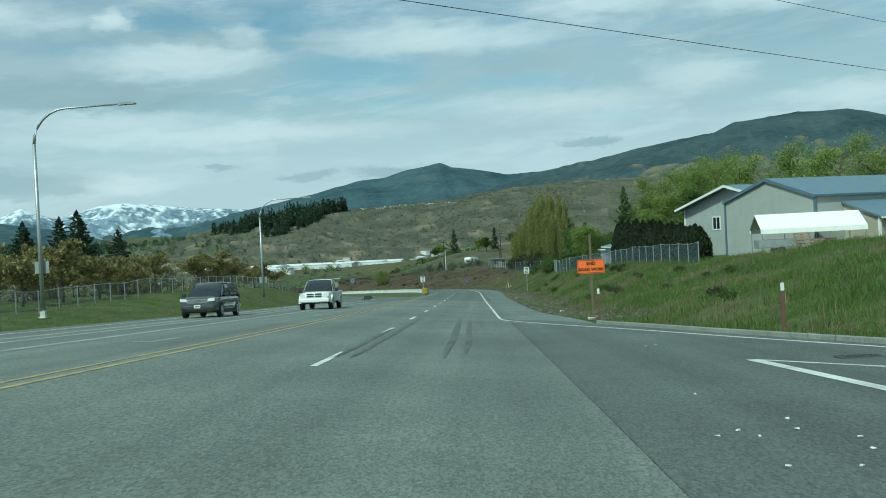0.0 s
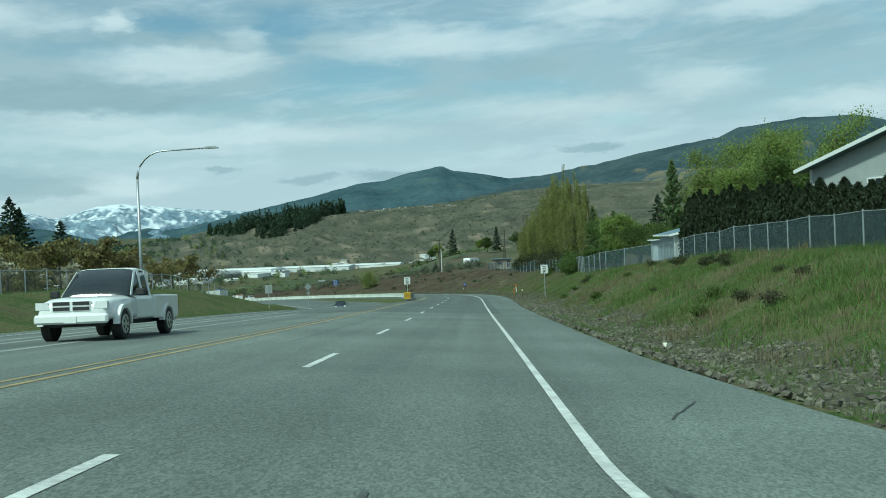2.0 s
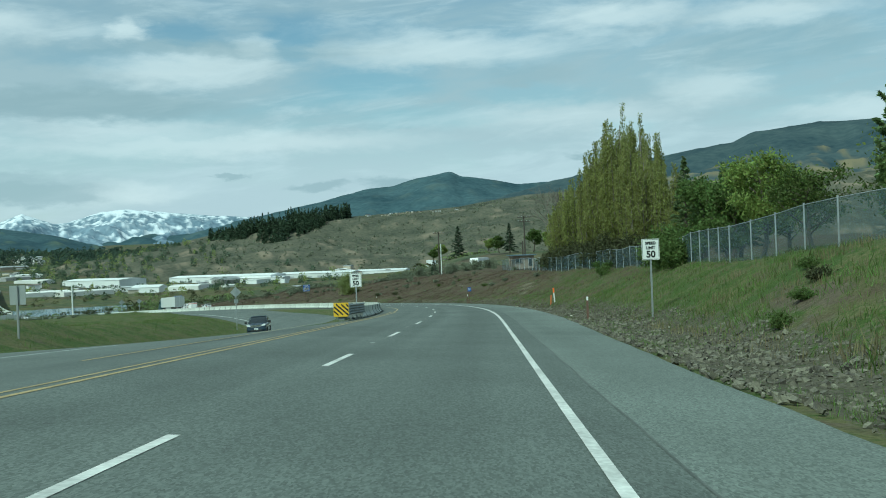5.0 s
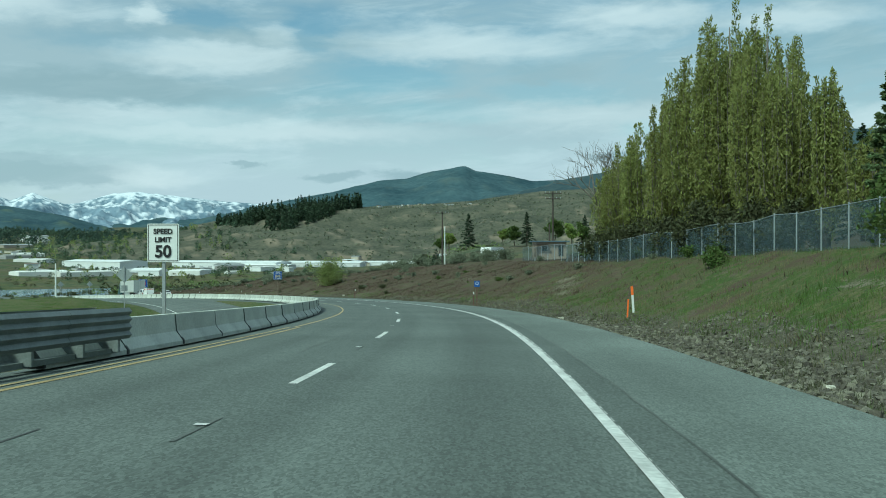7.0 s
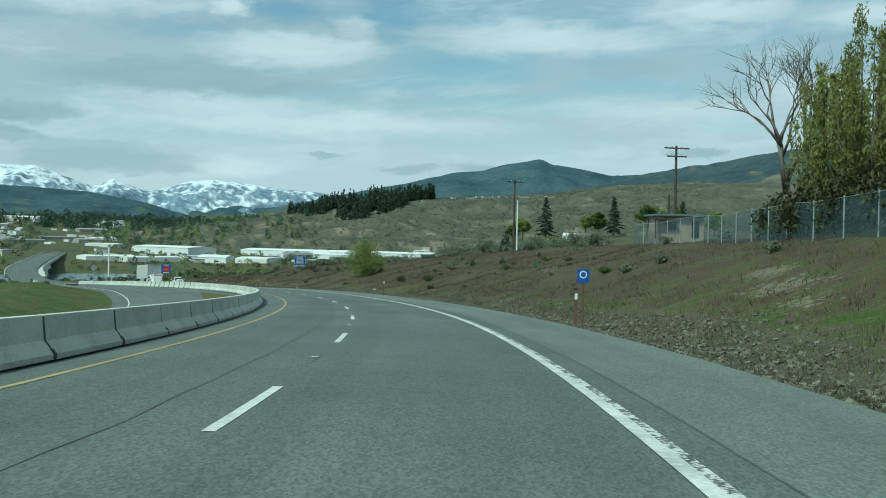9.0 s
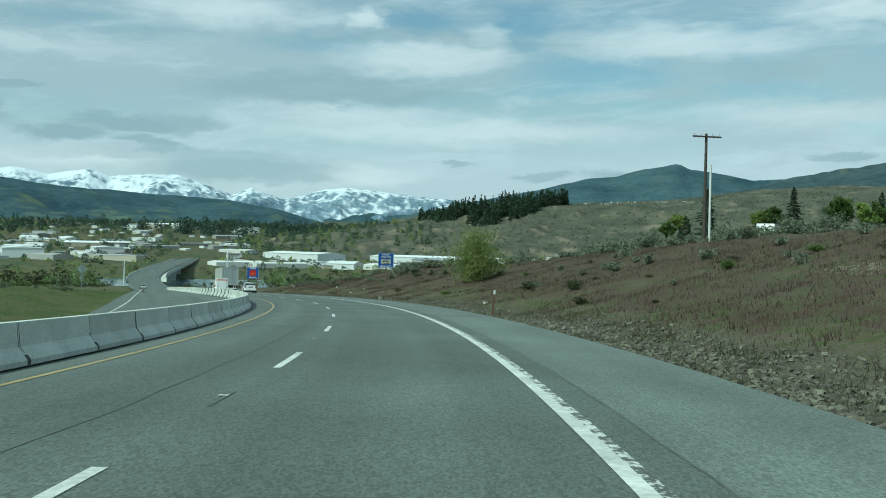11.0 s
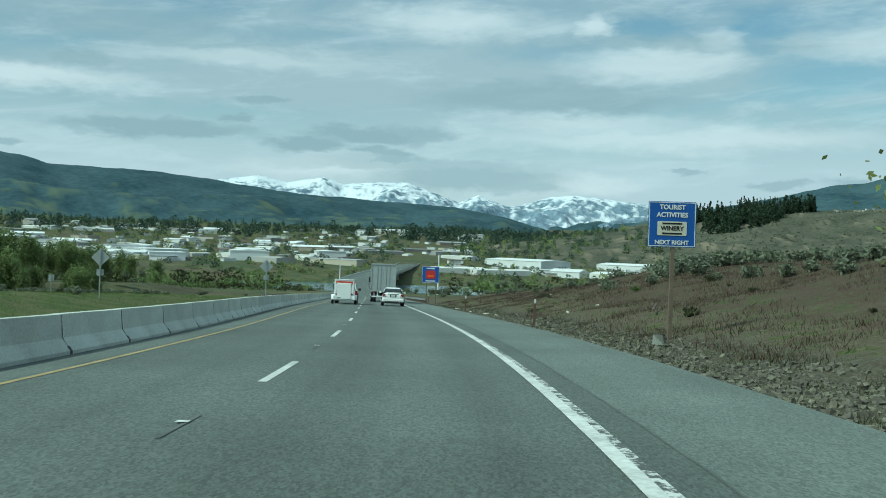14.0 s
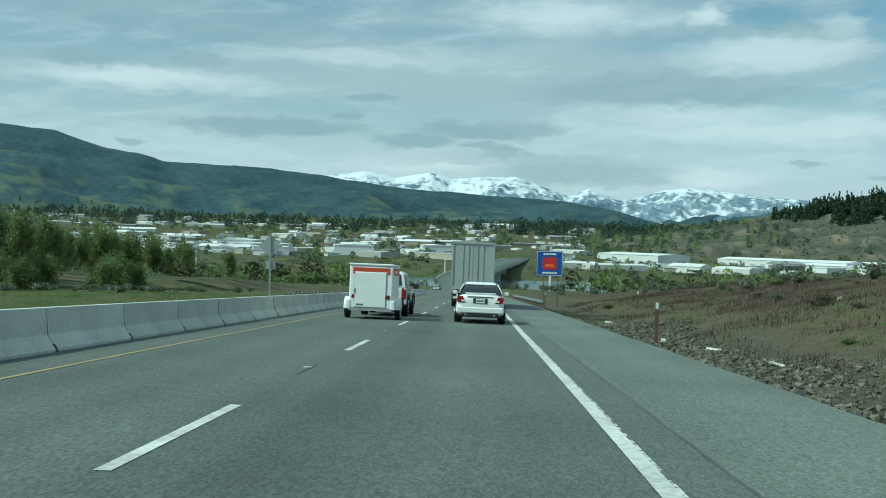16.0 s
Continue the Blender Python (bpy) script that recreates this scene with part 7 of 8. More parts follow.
def cargo_trailer(m):
    t = thing("cargo_trailer", m, "small white enclosed cargo trailer with a red band", "trailer")
    bm = bmesh.new()
    box(bm, 0, 1.35, 1.12, 1.52, 2.6, 1.52, bevel=0.04)
    part("box_body", bm, "trailer_white", t)
    part("roof_cap", boxes((0, 1.35, 1.90, 1.56, 2.66, 0.07), bevel=0.02), "trailer_white", t)
    part("red_band", boxes((0, 0.045, 1.68, 1.30, 0.012, 0.22)), "trailer_red", t)
    for sx in (-1, 1):
        part("red_band", boxes((sx * 0.762, 1.35, 1.68, 0.012, 2.4, 0.24)), "trailer_red", t)
        part("band_bars", boxes((sx * 0.771, 1.1, 1.68, 0.006, 1.2, 0.09)), "trailer_white", t)
        bm = bmesh.new()
        pts = [(0.43 * math.cos(a), 0.34 + 0.42 * math.sin(a)) for a in [radians(v) for v in range(0, 181, 20)]]
        va = [bm.verts.new((sx * 1.0, 0.95 + p, z)) for p, z in pts]
        vb = [bm.verts.new((sx * 0.74, 0.95 + p, z)) for p, z in pts]
        for i in range(len(pts) - 1):
            bm.faces.new((va[i], va[i + 1], vb[i + 1], vb[i]))
        bm.faces.new(va)
        part("fender", bm, "trailer_white", t)
        wheel(t, sx * 0.90, 0.95, 0.31, 0.18, "sign_white", 5)
        part("tail_light", bar((sx * 0.60, 0.06, 0.78), (sx * 0.60, 0.02, 0.78), 0.055, n=14), "lamp_red", t)
        part("lamp_ring", bar((sx * 0.60, 0.058, 0.78), (sx * 0.60, 0.035, 0.78), 0.075, n=14), "black_plastic", t)
        part("corner_foot", boxes((sx * 0.78, 0.10, 0.50, 0.16, 0.16, 0.34), bevel=0.03), "trailer_white", t)
    part("rear_door", boxes((-0.02, 0.03, 1.02, 1.08, 0.03, 1.20), bevel=0.008), "trailer_white", t)
    for x in (-0.57, 0.53):
        part("door_seam", boxes((x, 0.046, 1.02, 0.018, 0.012, 1.22)), "steel_grey", t)
    part("door_seam", boxes((-0.02, 0.046, 1.63, 1.12, 0.02, 0.03)), "trailer_white", t)
    part("door_seam", boxes((-0.02, 0.046, 0.41, 1.12, 0.012, 0.018)), "steel_grey", t)
    part("latch", boxes((-0.57, 0.02, 0.98, 0.05, 0.05, 0.16)), "steel_grey", t)
    part("number_plate", boxes((-0.38, 0.01, 0.50, 0.31, 0.012, 0.15)), "sign_white", t)
    part("plate_bars", boxes((-0.38, 0.002, 0.50, 0.24, 0.006, 0.05)), "trim_dark", t)
    part("bumper", boxes((0, 0.05, 0.33, 1.5, 0.08, 0.08)), "steel_grey", t)
    part("axle", bar((-0.9, 0.95, 0.31), (0.9, 0.95, 0.31), 0.04), "black_plastic", t)
    part("tongue", tube(bmesh.new(), [(0, 2.6, 0.42), (0, 3.9, 0.45)], 0.05, 8), "black_plastic", t)
    part("floor_frame", boxes((0, 1.35, 0.36, 1.4, 2.5, 0.08)), "black_plastic", t)
    return t


def semi_truck(m):
    """Rear doors at y = 0."""
    t = thing("semi_truck", m, "semi truck with a long pale grey box trailer", "truck")
    part("trailer_box", boxes((0, 7.9, 2.62, 2.58, 15.7, 2.78), bevel=0.03), "paint_truckwhite", t)
    for sx in (-1, 1):
        part("rear_door", boxes((sx * 0.63, 0.02, 2.60, 1.20, 0.05, 2.62), bevel=0.006), "trailer_grey", t)
        for x in (0.28, 0.62):
            part("lock_rod", bar((sx * x, -0.03, 1.3), (sx * x, -0.03, 3.9), 0.02, n=6), "galv", t)
        part("frame_post", boxes((sx * 1.26, 0.0, 2.62, 0.09, 0.12, 2.8)), "trailer_grey", t)
        part("tail_light", boxes((sx * 1.0, -0.04, 1.05, 0.3, 0.04, 0.1)), "lamp_red", t)
        part("bumper_strut", boxes((sx * 0.55, 0.1, 0.85, 0.12, 0.1, 0.55), (sx * 0.9, 0.1, 0.85, 0.08, 0.1, 0.5)), "sign_white", t)
        for y in (1.3, 2.6, 12.9, 14.1):
            for k in (0.0, 0.3):
                wheel(t, sx * (1.12 - k), y, 0.5, 0.27, "sign_white", 8)
        part("mud_flap", boxes((sx * 0.95, 0.55, 0.65, 0.6, 0.02, 0.6)), "black_plastic", t)
        part("side_skirt", boxes((sx * 1.2, 8.0, 1.0, 0.03, 6.0, 0.6)), "trailer_grey", t)
    part("bumper", boxes((0, 0.02, 0.58, 2.3, 0.12, 0.12)), "sign_white", t)
    part("sill_beam", boxes((0, 0.0, 1.18, 2.56, 0.14, 0.16)), "trailer_grey", t)
    part("header_beam", boxes((0, 0.0, 3.96, 2.58, 0.12, 0.14)), "trailer_grey", t)
    part("frame", boxes((0, 8.5, 0.98, 1.1, 15.0, 0.3)), "black_plastic", t)
    part("cab", loft([(16.2, 0.9, 3.6, 1.2, 1.1), (16.4, 0.7, 3.85, 1.25, 1.1), (18.3, 0.6, 3.7, 1.25, 1.05), (18.7, 0.6, 2.3, 1.24, 1.1), (20.2, 0.6, 2.0, 1.15, 0.95), (20.5, 0.7, 1.7, 1.0, 0.8)], 24, 8), "paint_teal", t, smooth=True)
    part("windscreen", boxes((0, 18.62, 2.75, 2.0, 0.04, 0.7), bevel=0.01), "glass_dark", t)
    for sx in (-1, 1):
        part("side_window", boxes((sx * 1.235, 17.8, 2.6, 0.03, 0.9, 0.7)), "glass_dark", t)
        wheel(t, sx * 1.1, 19.4, 0.5, 0.3, "alloy", 8)
        part("mirror", boxes((sx * 1.45, 18.6, 2.5, 0.2, 0.12, 0.6)), "black_plastic", t)
        part("exhaust_stack", bar((sx * 1.15, 16.0, 1.0), (sx * 1.15, 16.0, 4.1), 0.08), "chrome", t)
    return t


def drive(s, w, turn=0.0):
    """Pose of a vehicle on the road, pitched and leaned with it."""
    p, q, l = place(s, w), place(s + 2, w), place(s, w + 1)
    y = (q - p).normalized()
    x = p - l
    x.z *= 0.3 if w > 9 else 1.0
    x.normalize()
    z = x.cross(y).normalized()
    x = y.cross(z)
    m = Matrix((x, y, z)).transposed().to_4x4()
    return Matrix.Translation(p) @ m @ pose(0, 0, 0, 0, 0, turn)


sedan(drive(363.7, 1.28))
cargo_trailer(drive(361.0, 5.1))
pickup(drive(367.4, 5.05), "white extended-cab pickup with a canopy over the bed", 5.0, 0.90, 1.78, True, True)
semi_truck(drive(387.5, 1.8))
suv(drive(50.0, 14.4, 180), "dark grey boxy family wagon in the oncoming lanes", "paint_charcoal", 5.12, 0.96, 1.73, True)
pickup(drive(63.6, 10.9, 180), "white full-size pickup coming the other way", 5.6, 0.99, 1.88, False, False)
suv(drive(184.0, 18.6, 180), "dark blue compact crossover in the oncoming lanes", "paint_navy", 4.3, 0.90, 1.62, False)
suv(drive(620.0, 12.4, 180), "pale compact car far down the oncoming lanes", "paint_white", 4.4, 0.88, 1.5, False)
suv(drive(640.0, 12.4, 180), "dark compact car far down the oncoming lanes", "paint_charcoal", 4.4, 0.88, 1.5, False)

from mathutils.bvhtree import BVHTree

# ---- bridge ----
t_ = thing("bridge", Matrix.Translation((0, 0, 0)), "long concrete and steel highway bridge over the river", "bridge")


def strip_mesh(s0, s1, step, prof):
    """A profile of w, height above the deck, drawn along the road."""
    V = []
    n = int((s1 - s0) / step) + 1
    for i in range(n):
        s = s0 + step * i
        x, y, z, p, b = line_at(s)
        for w, h in prof:
            V.append((float(x - w * np.cos(p)), float(y - w * np.sin(p)), float(z + h)))
    k = len(prof)
    F = [(j * k + i, j * k + (i + 1) % k, (j + 1) * k + (i + 1) % k, (j + 1) * k + i) for j in range(n - 1) for i in range(k)]
    return (V, [], F)


part("deck", strip_mesh(800, 1560, 20, [(-4, -0.85), (18, -0.85), (18, -1.5), (-4, -1.5)]), "concrete", t_)
for w in (-3.9, 17.9):
    part("parapet", strip_mesh(800, 1560, 20, [(w - 0.15, -0.9), (w + 0.15, -0.9), (w + 0.15, 0.75), (w - 0.15, 0.75)]), "concrete", t_)
for w in (-1.5, 5, 9, 15.5):
    part("girder", strip_mesh(800, 1560, 20, [(w - 0.3, -1.4), (w + 0.3, -1.4), (w + 0.3, -3.6), (w - 0.3, -3.6)]), "steel_grey", t_)
for s_ in range(840, 1560, 60):
    x, y, z, p, b = (float(v) for v in line_at(s_))
    part("pier", boxes((x - 7 * math.cos(p), y - 7 * math.sin(p), z - 11, 14, 2.2, 15.5, (0, 0, math.degrees(p)))), "concrete", t_)

# ---- warehouses and town ----
plain("wall_white", (0.66, 0.68, 0.68), 0.7, var=0.08, scale=0.05, fine=1.0, objvar=0.12)
plain("wall_tan", (0.42, 0.38, 0.31), 0.8, var=0.1, scale=0.05, fine=1.0, objvar=0.25)
plain("roof_grey", (0.34, 0.36, 0.37), 0.7, var=0.12, scale=0.05, fine=1.0, objvar=0.4)
plain("roof_white", (0.68, 0.70, 0.70), 0.7, var=0.08, scale=0.05, fine=1.0, objvar=0.08)
plain("roof_brown", (0.16, 0.13, 0.11), 0.8, var=0.12, scale=0.05, fine=1.0, objvar=0.4)


M["town_mix"] = material("town_mix", (0.46, 0.46, 0.44), 0.7, var=0.1, scale=0.05, fine=1.0, island=0.6)
LAND = []
for n_ in ("ground", "brown_hill", "peak_mountain", "west_mountain", "east_ridge"):
    me = bpy.data.meshes[n_]
    LAND.append(BVHTree.FromPolygons([v.co for v in me.vertices], [tuple(p.vertices) for p in me.polygons]))


def ridge_ground(x, y):
    """Height of the land at a far place, hill or plain."""
    z = [t.ray_cast(Vector((x, y, 900)), Vector((0, 0, -1)))[0] for t in LAND]
    return max([p.z for p in z if p is not None], default=-30.0)


def building(x, y, turn, w, l, h, wall, roof, label, pitched=True, cat="building", group="buildings of the town", bays=0, z=None):
    z = ridge_ground(x, y) if z is None else z
    t = thing("warehouse" if cat == "warehouse" else "town_building", Matrix.Translation((x, y, z)) @ pose(0, 0, 0, 0, 0, turn), label, cat, group)
    part("wall", boxes((0, 0, h / 2 - 1.5, w, l, h + 3)), wall, t)
    bm = bmesh.new()
    if pitched:
        r = min(w, l) * (0.05 if cat == "warehouse" else 0.14)
        prism(bm, [(-w / 2 - 0.5, h), (w / 2 + 0.5, h), (w / 2 + 0.5, h + 0.3), (0, h + r), (-w / 2 - 0.5, h + 0.3)], -l / 2 - 0.5, l / 2 + 0.5)
    else:
        box(bm, 0, 0, h + 0.25, w + 0.6, l + 0.6, 0.6)
    part("roof", bm, roof, t)
    for k in range(bays):
        y_ = -l / 2 + (k + 0.5) * l / bays
        part("dock_door", boxes((-w / 2 - 0.05, y_, 2.0, 0.3, l / bays * 0.45, 3.6)), "roof_grey", t)
    return t


rt = random.Random(21)
# long white packing sheds on the near flat across the river
for x, y, turn, w, l, h, bays in ((-475, 1382, 62, 45, 105, 10, 9), (-325, 1430, 75, 45, 150, 8, 12), (-205, 1462, 80, 45, 105, 7, 8), (-120, 1475, 85, 40, 70, 7, 6), (-268, 1400, 78, 25, 60, 5, 4)):
    building(x, y, turn, w, l, h, "wall_white", "roof_white", "long white packing warehouse across the river", True, "warehouse", "white warehouses", bays, -38)
for x, y, turn, w, l, h in ((-690, 1130, 40, 40, 60, 9), (-800, 1120, 50, 45, 70, 9), (-740, 1060, 45, 35, 50, 8), (-900, 1180, 35, 40, 80, 9), (-640, 1210, 40, 30, 50, 8), (-1000, 1120, 45, 45, 60, 8), (-860, 1010, 45, 30, 60, 8)):
    building(x, y, turn, w, l, h, "wall_white", "roof_white", "pale industrial building on the valley floor", rt.random() < 0.5, "warehouse", "industrial buildings", 4)
n_b = 0
town_v, town_f = [], []
while n_b < 520:
    az, d = rt.uniform(11, 62), 1120 + 1280 * rt.random() ** 1.15
    if az < 24 and d > 1290:
        continue
    x, y = -d * math.sin(radians(az)), 157 + d * math.cos(radians(az))
    if abs(to_line(x, y)[1] - 7) < 45 and to_line(x, y)[0] < 1600:
        continue
    big = rt.random() < 0.34
    w, l, h = (rt.uniform(14, 24), rt.uniform(22, 60), rt.uniform(4, 6)) if big else (rt.uniform(7, 10), rt.uniform(9, 16), rt.uniform(2.5, 4.5))
    if n_b >= 240:
        c_, k_ = Matrix.Translation((x, y, ridge_ground(x, y) + h / 2 - 1)) @ pose(0, 0, 0, 0, 0, rt.uniform(0, 180)), len(town_v)
        town_v += [tuple(c_ @ Vector(p)) for p in ((-w / 2, -l / 2, -h), (w / 2, -l / 2, -h), (w / 2, l / 2, -h), (-w / 2, l / 2, -h), (-w / 2, -l / 2, h / 2), (w / 2, -l / 2, h / 2), (w / 2, l / 2, h / 2), (-w / 2, l / 2, h / 2), (0, -l / 2, h * 0.72), (0, l / 2, h * 0.72))]
        town_f += [tuple(k_ + i for i in f) for f in ((0, 1, 5, 8, 4), (1, 2, 6, 5), (2, 3, 7, 9, 6), (3, 0, 4, 7), (4, 8, 9, 7), (8, 5, 6, 9))]
        n_b += 1
        continue
    building(x, y, rt.uniform(0, 180), w, l, h, rt.choice(("wall_white", "wall_white", "wall_tan")), rt.choice(("roof_grey", "roof_white", "roof_brown", "roof_grey") if not big else ("roof_white", "roof_white", "roof_grey")),
             rt.choice(("pale town building among trees",)) if not big else "large pale commercial building in the town", rt.random() < 0.6)
    n_b += 1
tagged(part("far_town", (town_v, [], town_f), "town_mix"), "small pale houses and sheds of the far town", "town", kind="stuff")
# houses and yards along the foot and the shoulder of the hill
for i in range(46):
    az = rt.uniform(-6, 9.5)
    d = rt.uniform(1300, 1380) if i < 30 else rt.uniform(1930, 1998)
    az = az if i < 30 else rt.uniform(0.5, 6.5)
    x, y = -d * math.sin(radians(az)), 157 + d * math.cos(radians(az))
    k_ = 1.0 if i < 30 else 0.5
    building(x, y, rt.uniform(0, 180), rt.uniform(6, 10) * k_, rt.uniform(9, 22) * k_, rt.uniform(2.5, 4.5) * k_, rt.choice(("wall_white", "wall_tan")), rt.choice(("roof_grey", "roof_white", "roof_brown")), "small pale building on the hillside", True, "building", "buildings on the hill")
# white mast by the river
for x, y, h in ((-243, 700, 19), (-430, 905, 22), (-395, 640, 17)):
    t_ = thing("light_mast", Matrix.Translation((x, y, ridge_ground(x, y))), "tall white mast on the river flat", "mast", "white masts")
    part("pole", tube(bmesh.new(), [(0, 0, -1), (0, 0, h)], [0.55, 0.35], 8), "sign_white", t_)

# ---- far woods and brush, too many to count ----
def far_trees(name, spots, mat, label, kind, n=26, size=1.6):
    rng = np.random.default_rng(len(spots))
    P = []
    for x, y, z, h, r in spots:
        q = rng.uniform(0, 1, n)
        a = rng.uniform(0, 6.28, n)
        if kind == "cone":
            rad = r * (1 - q) ** 0.8 * np.sqrt(rng.uniform(0.1, 1, n))
        else:
            rad = r * np.sin(np.clip(q * 0.9 + 0.1, 0, 1) * math.pi) ** 0.5 * np.sqrt(rng.uniform(0.1, 1, n))
        P.append(np.stack([x + rad * np.cos(a), y + rad * np.sin(a), z + q * h], -1))
    ob = part(name, quads(np.concatenate(P), size, rng, up=0.6 if kind == "cone" else 0.0), mat)
    return tagged(ob, label, "woodland", kind="stuff")


spots = []
for i in range(950):
    az = 6.9 + 8.2 * rt.random() ** 0.85
    deep = (300 + 160 * noise.noise(Vector((az * 1.3, 0, 4)))) * max(0.0, 1 - abs(az - 11.4) / 4.2) ** 0.8 + 25          # the wood runs furthest down the slope in its middle
    d = 1985 - (az - 7.2) * 8 - rt.random() * deep
    x, y = -d * math.sin(radians(az)), 157 + d * math.cos(radians(az))
    spots.append((x, y, ridge_ground(x, y) - 1, (9 + 24 * rt.random() ** 1.5) * (0.75 if az > 13.5 else 1.0), rt.uniform(2.4, 4.8)))
far_trees("hill_wood", spots, "leaf_dark", "dark conifer wood on the crest of the hill", "cone", 44, 2.8)
spots, lime = [], []
for i in range(2600):
    az, d = rt.uniform(8, 64), 1000 + 1650 * rt.random() ** 0.8
    if az < 17 and d > 1420:
        continue
    x, y = -d * math.sin(radians(az)), 157 + d * math.cos(radians(az))
    if abs(to_line(x, y)[1] - 7) < 30:
        continue
    (lime if rt.random() < 0.3 else spots).append((x, y, ridge_ground(x, y) - 0.5, rt.uniform(4, 10), rt.uniform(3, 6.5)))
for i in range(420):
    az, d = rt.uniform(13.5, 25), rt.uniform(1450, 2050)
    x, y = -d * math.sin(radians(az)), 157 + d * math.cos(radians(az))
    if noise.noise(Vector((x * 0.012, y * 0.012, 2))) > -0.02:
        (lime if rt.random() < 0.25 else spots).append((x, y, ridge_ground(x, y) - 0.5, rt.uniform(5, 13), rt.uniform(2.5, 5)))
far_trees("town_trees", spots, "leaf_far", "dark trees between the buildings of the town", "ball", 75, 1.3)
far_trees("town_trees_pale", lime, "leaf_belt", "fresh green trees between the buildings of the town", "ball", 60, 1.3)
spots = []
for i in range(900):
    az = rt.uniform(15, 64)
    d = rt.uniform(2250, 2650)
    x, y = -d * math.sin(radians(az)), 157 + d * math.cos(radians(az))
    spots.append((x, y, ridge_ground(x, y) - 1, rt.uniform(6, 17), rt.uniform(3, 6)))
far_trees("skyline_trees", spots, "leaf_far", "dark tall trees along the upper edge of the town", "cone", 46, 2.3)
spots = []
for i in range(330):
    az = 17.5 + 10.5 * rt.random() if i < 200 else rt.uniform(27, 64)
    d = rt.uniform(2050, 2420)
    x, y = -d * math.sin(radians(az)), 157 + d * math.cos(radians(az))
    if i < 200 and noise.noise(Vector((x * 0.006, y * 0.006, 5))) < -0.12:
        continue
    spots.append((x, y, ridge_ground(x, y) - 2, rt.uniform(12, 27), rt.uniform(7, 13)))
far_trees("skyline_groves", spots, "leaf_grovefar", "dark rounded groves on the skyline above the town", "ball", 110, 2.6)
spots = []
for i in range(1700):
    d = rt.uniform(330, 1000)
    az = rt.uniform(-4, 60)
    x, y = -20 - d * math.sin(radians(az)), 200 + d * math.cos(radians(az))
    s_, w_ = to_line(x, y)
    if abs(w_ - 7) < 22 or 725 < d < 900 or (s_ < 400 and w_ < 60) or (21 < az < 26 and d < 760 and i % 8):
        continue
    spots.append((x, y, float(natural_z(x, y)) - 0.6, rt.uniform(1.5, 4.6), rt.uniform(2, 5)))
far_trees("river_brush", spots[::2], "leaf_grove", "green brush and willows on the river flat", "ball", 110, 0.62)
far_trees("river_scrub", spots[1::2], "leaf_thicket", "dark scrub on the river flat", "ball", 90, 0.62)
spots = []
for i in range(1500):
    az, d = rt.uniform(-8, 16), rt.uniform(1350, 1980)
    x, y = -d * math.sin(radians(az)), 157 + d * math.cos(radians(az))
    spots.append((x, y, ridge_ground(x, y) - 0.5, rt.uniform(1.5, 4), rt.uniform(1.5, 3.5)))
far_trees("hill_brush", spots, "leaf_sage", "scattered brush on the dry hillside", "ball", 14, 1.5)

# ---- roadside cover: sage, grass, stones ----
rs = np.random.default_rng(5)


def tufts(name, S, W, h, mat, label, blades=6, spread=0.16, slant=0.45, broad=1.0):
    """Blades of grass, one narrow triangle each."""
    n = len(S)
    P = place_many(S, W)
    P = np.repeat(P, blades, 0)
    N_ = len(P)
    P[:, :2] += rs.normal(size=(N_, 2)) * spread
    a = rs.uniform(0, 6.28, N_)
    hh = np.repeat(h, blades) * rs.uniform(0.55, 1.2, N_)
    wd = (0.006 + 0.022 * hh) * broad
    lean = rs.normal(size=(N_, 2)) * slant * hh[:, None]
    V = np.empty((N_, 3, 3))
    V[:, 0] = P + np.stack([np.cos(a) * wd, np.sin(a) * wd, -0.12 + 0 * a], -1)
    V[:, 1] = P - np.stack([np.cos(a) * wd, np.sin(a) * wd, 0.12 + 0 * a], -1)
    V[:, 2] = P + np.stack([lean[:, 0], lean[:, 1], hh], -1)
    ob = part(name, ([tuple(v) for v in V.reshape(-1, 3).tolist()], [], [(3 * i, 3 * i + 1, 3 * i + 2) for i in range(N_)]), mat)
    return tagged(ob, label, "grass", kind="stuff")


def curb_limit(w):
    return float(np.interp(w, [c[0] for c in CURB], [c[1] for c in CURB]))


def scatter(n, s0, s1, w0, w1, dens):
    S, W = rs.uniform(s0, s1, n), rs.uniform(w0, w1, n)
    keep = rs.uniform(0, 1, n) < np.array([dens(s, w) for s, w in zip(S, W)])
    keep &= np.array([s > curb_limit(w) + 0.5 if w < 0 else True for s, w in zip(S, W)])
    return S[keep], W[keep]


def clumps(s, w, f, at):
    """Share of cover at a place: patches with sharp rims."""
    return float(np.clip(0.5 + 2.6 * (noise.fractal(Vector((s * f, w * f, at)), 1.0, 2.0, 3) * 0.5), 0, 1))


def tall(S, W, f, at, lo, hi):
    """Heights that rise and fall in clumps."""
    h = np.array([lo + (hi - lo) * clumps(s, w, f, at) for s, w in zip(S, W)]) * rs.uniform(0.75, 1.2, len(S))
    return h * np.interp(S, [118, 150], [1.0, 0.45])          # shorter turf in the bend


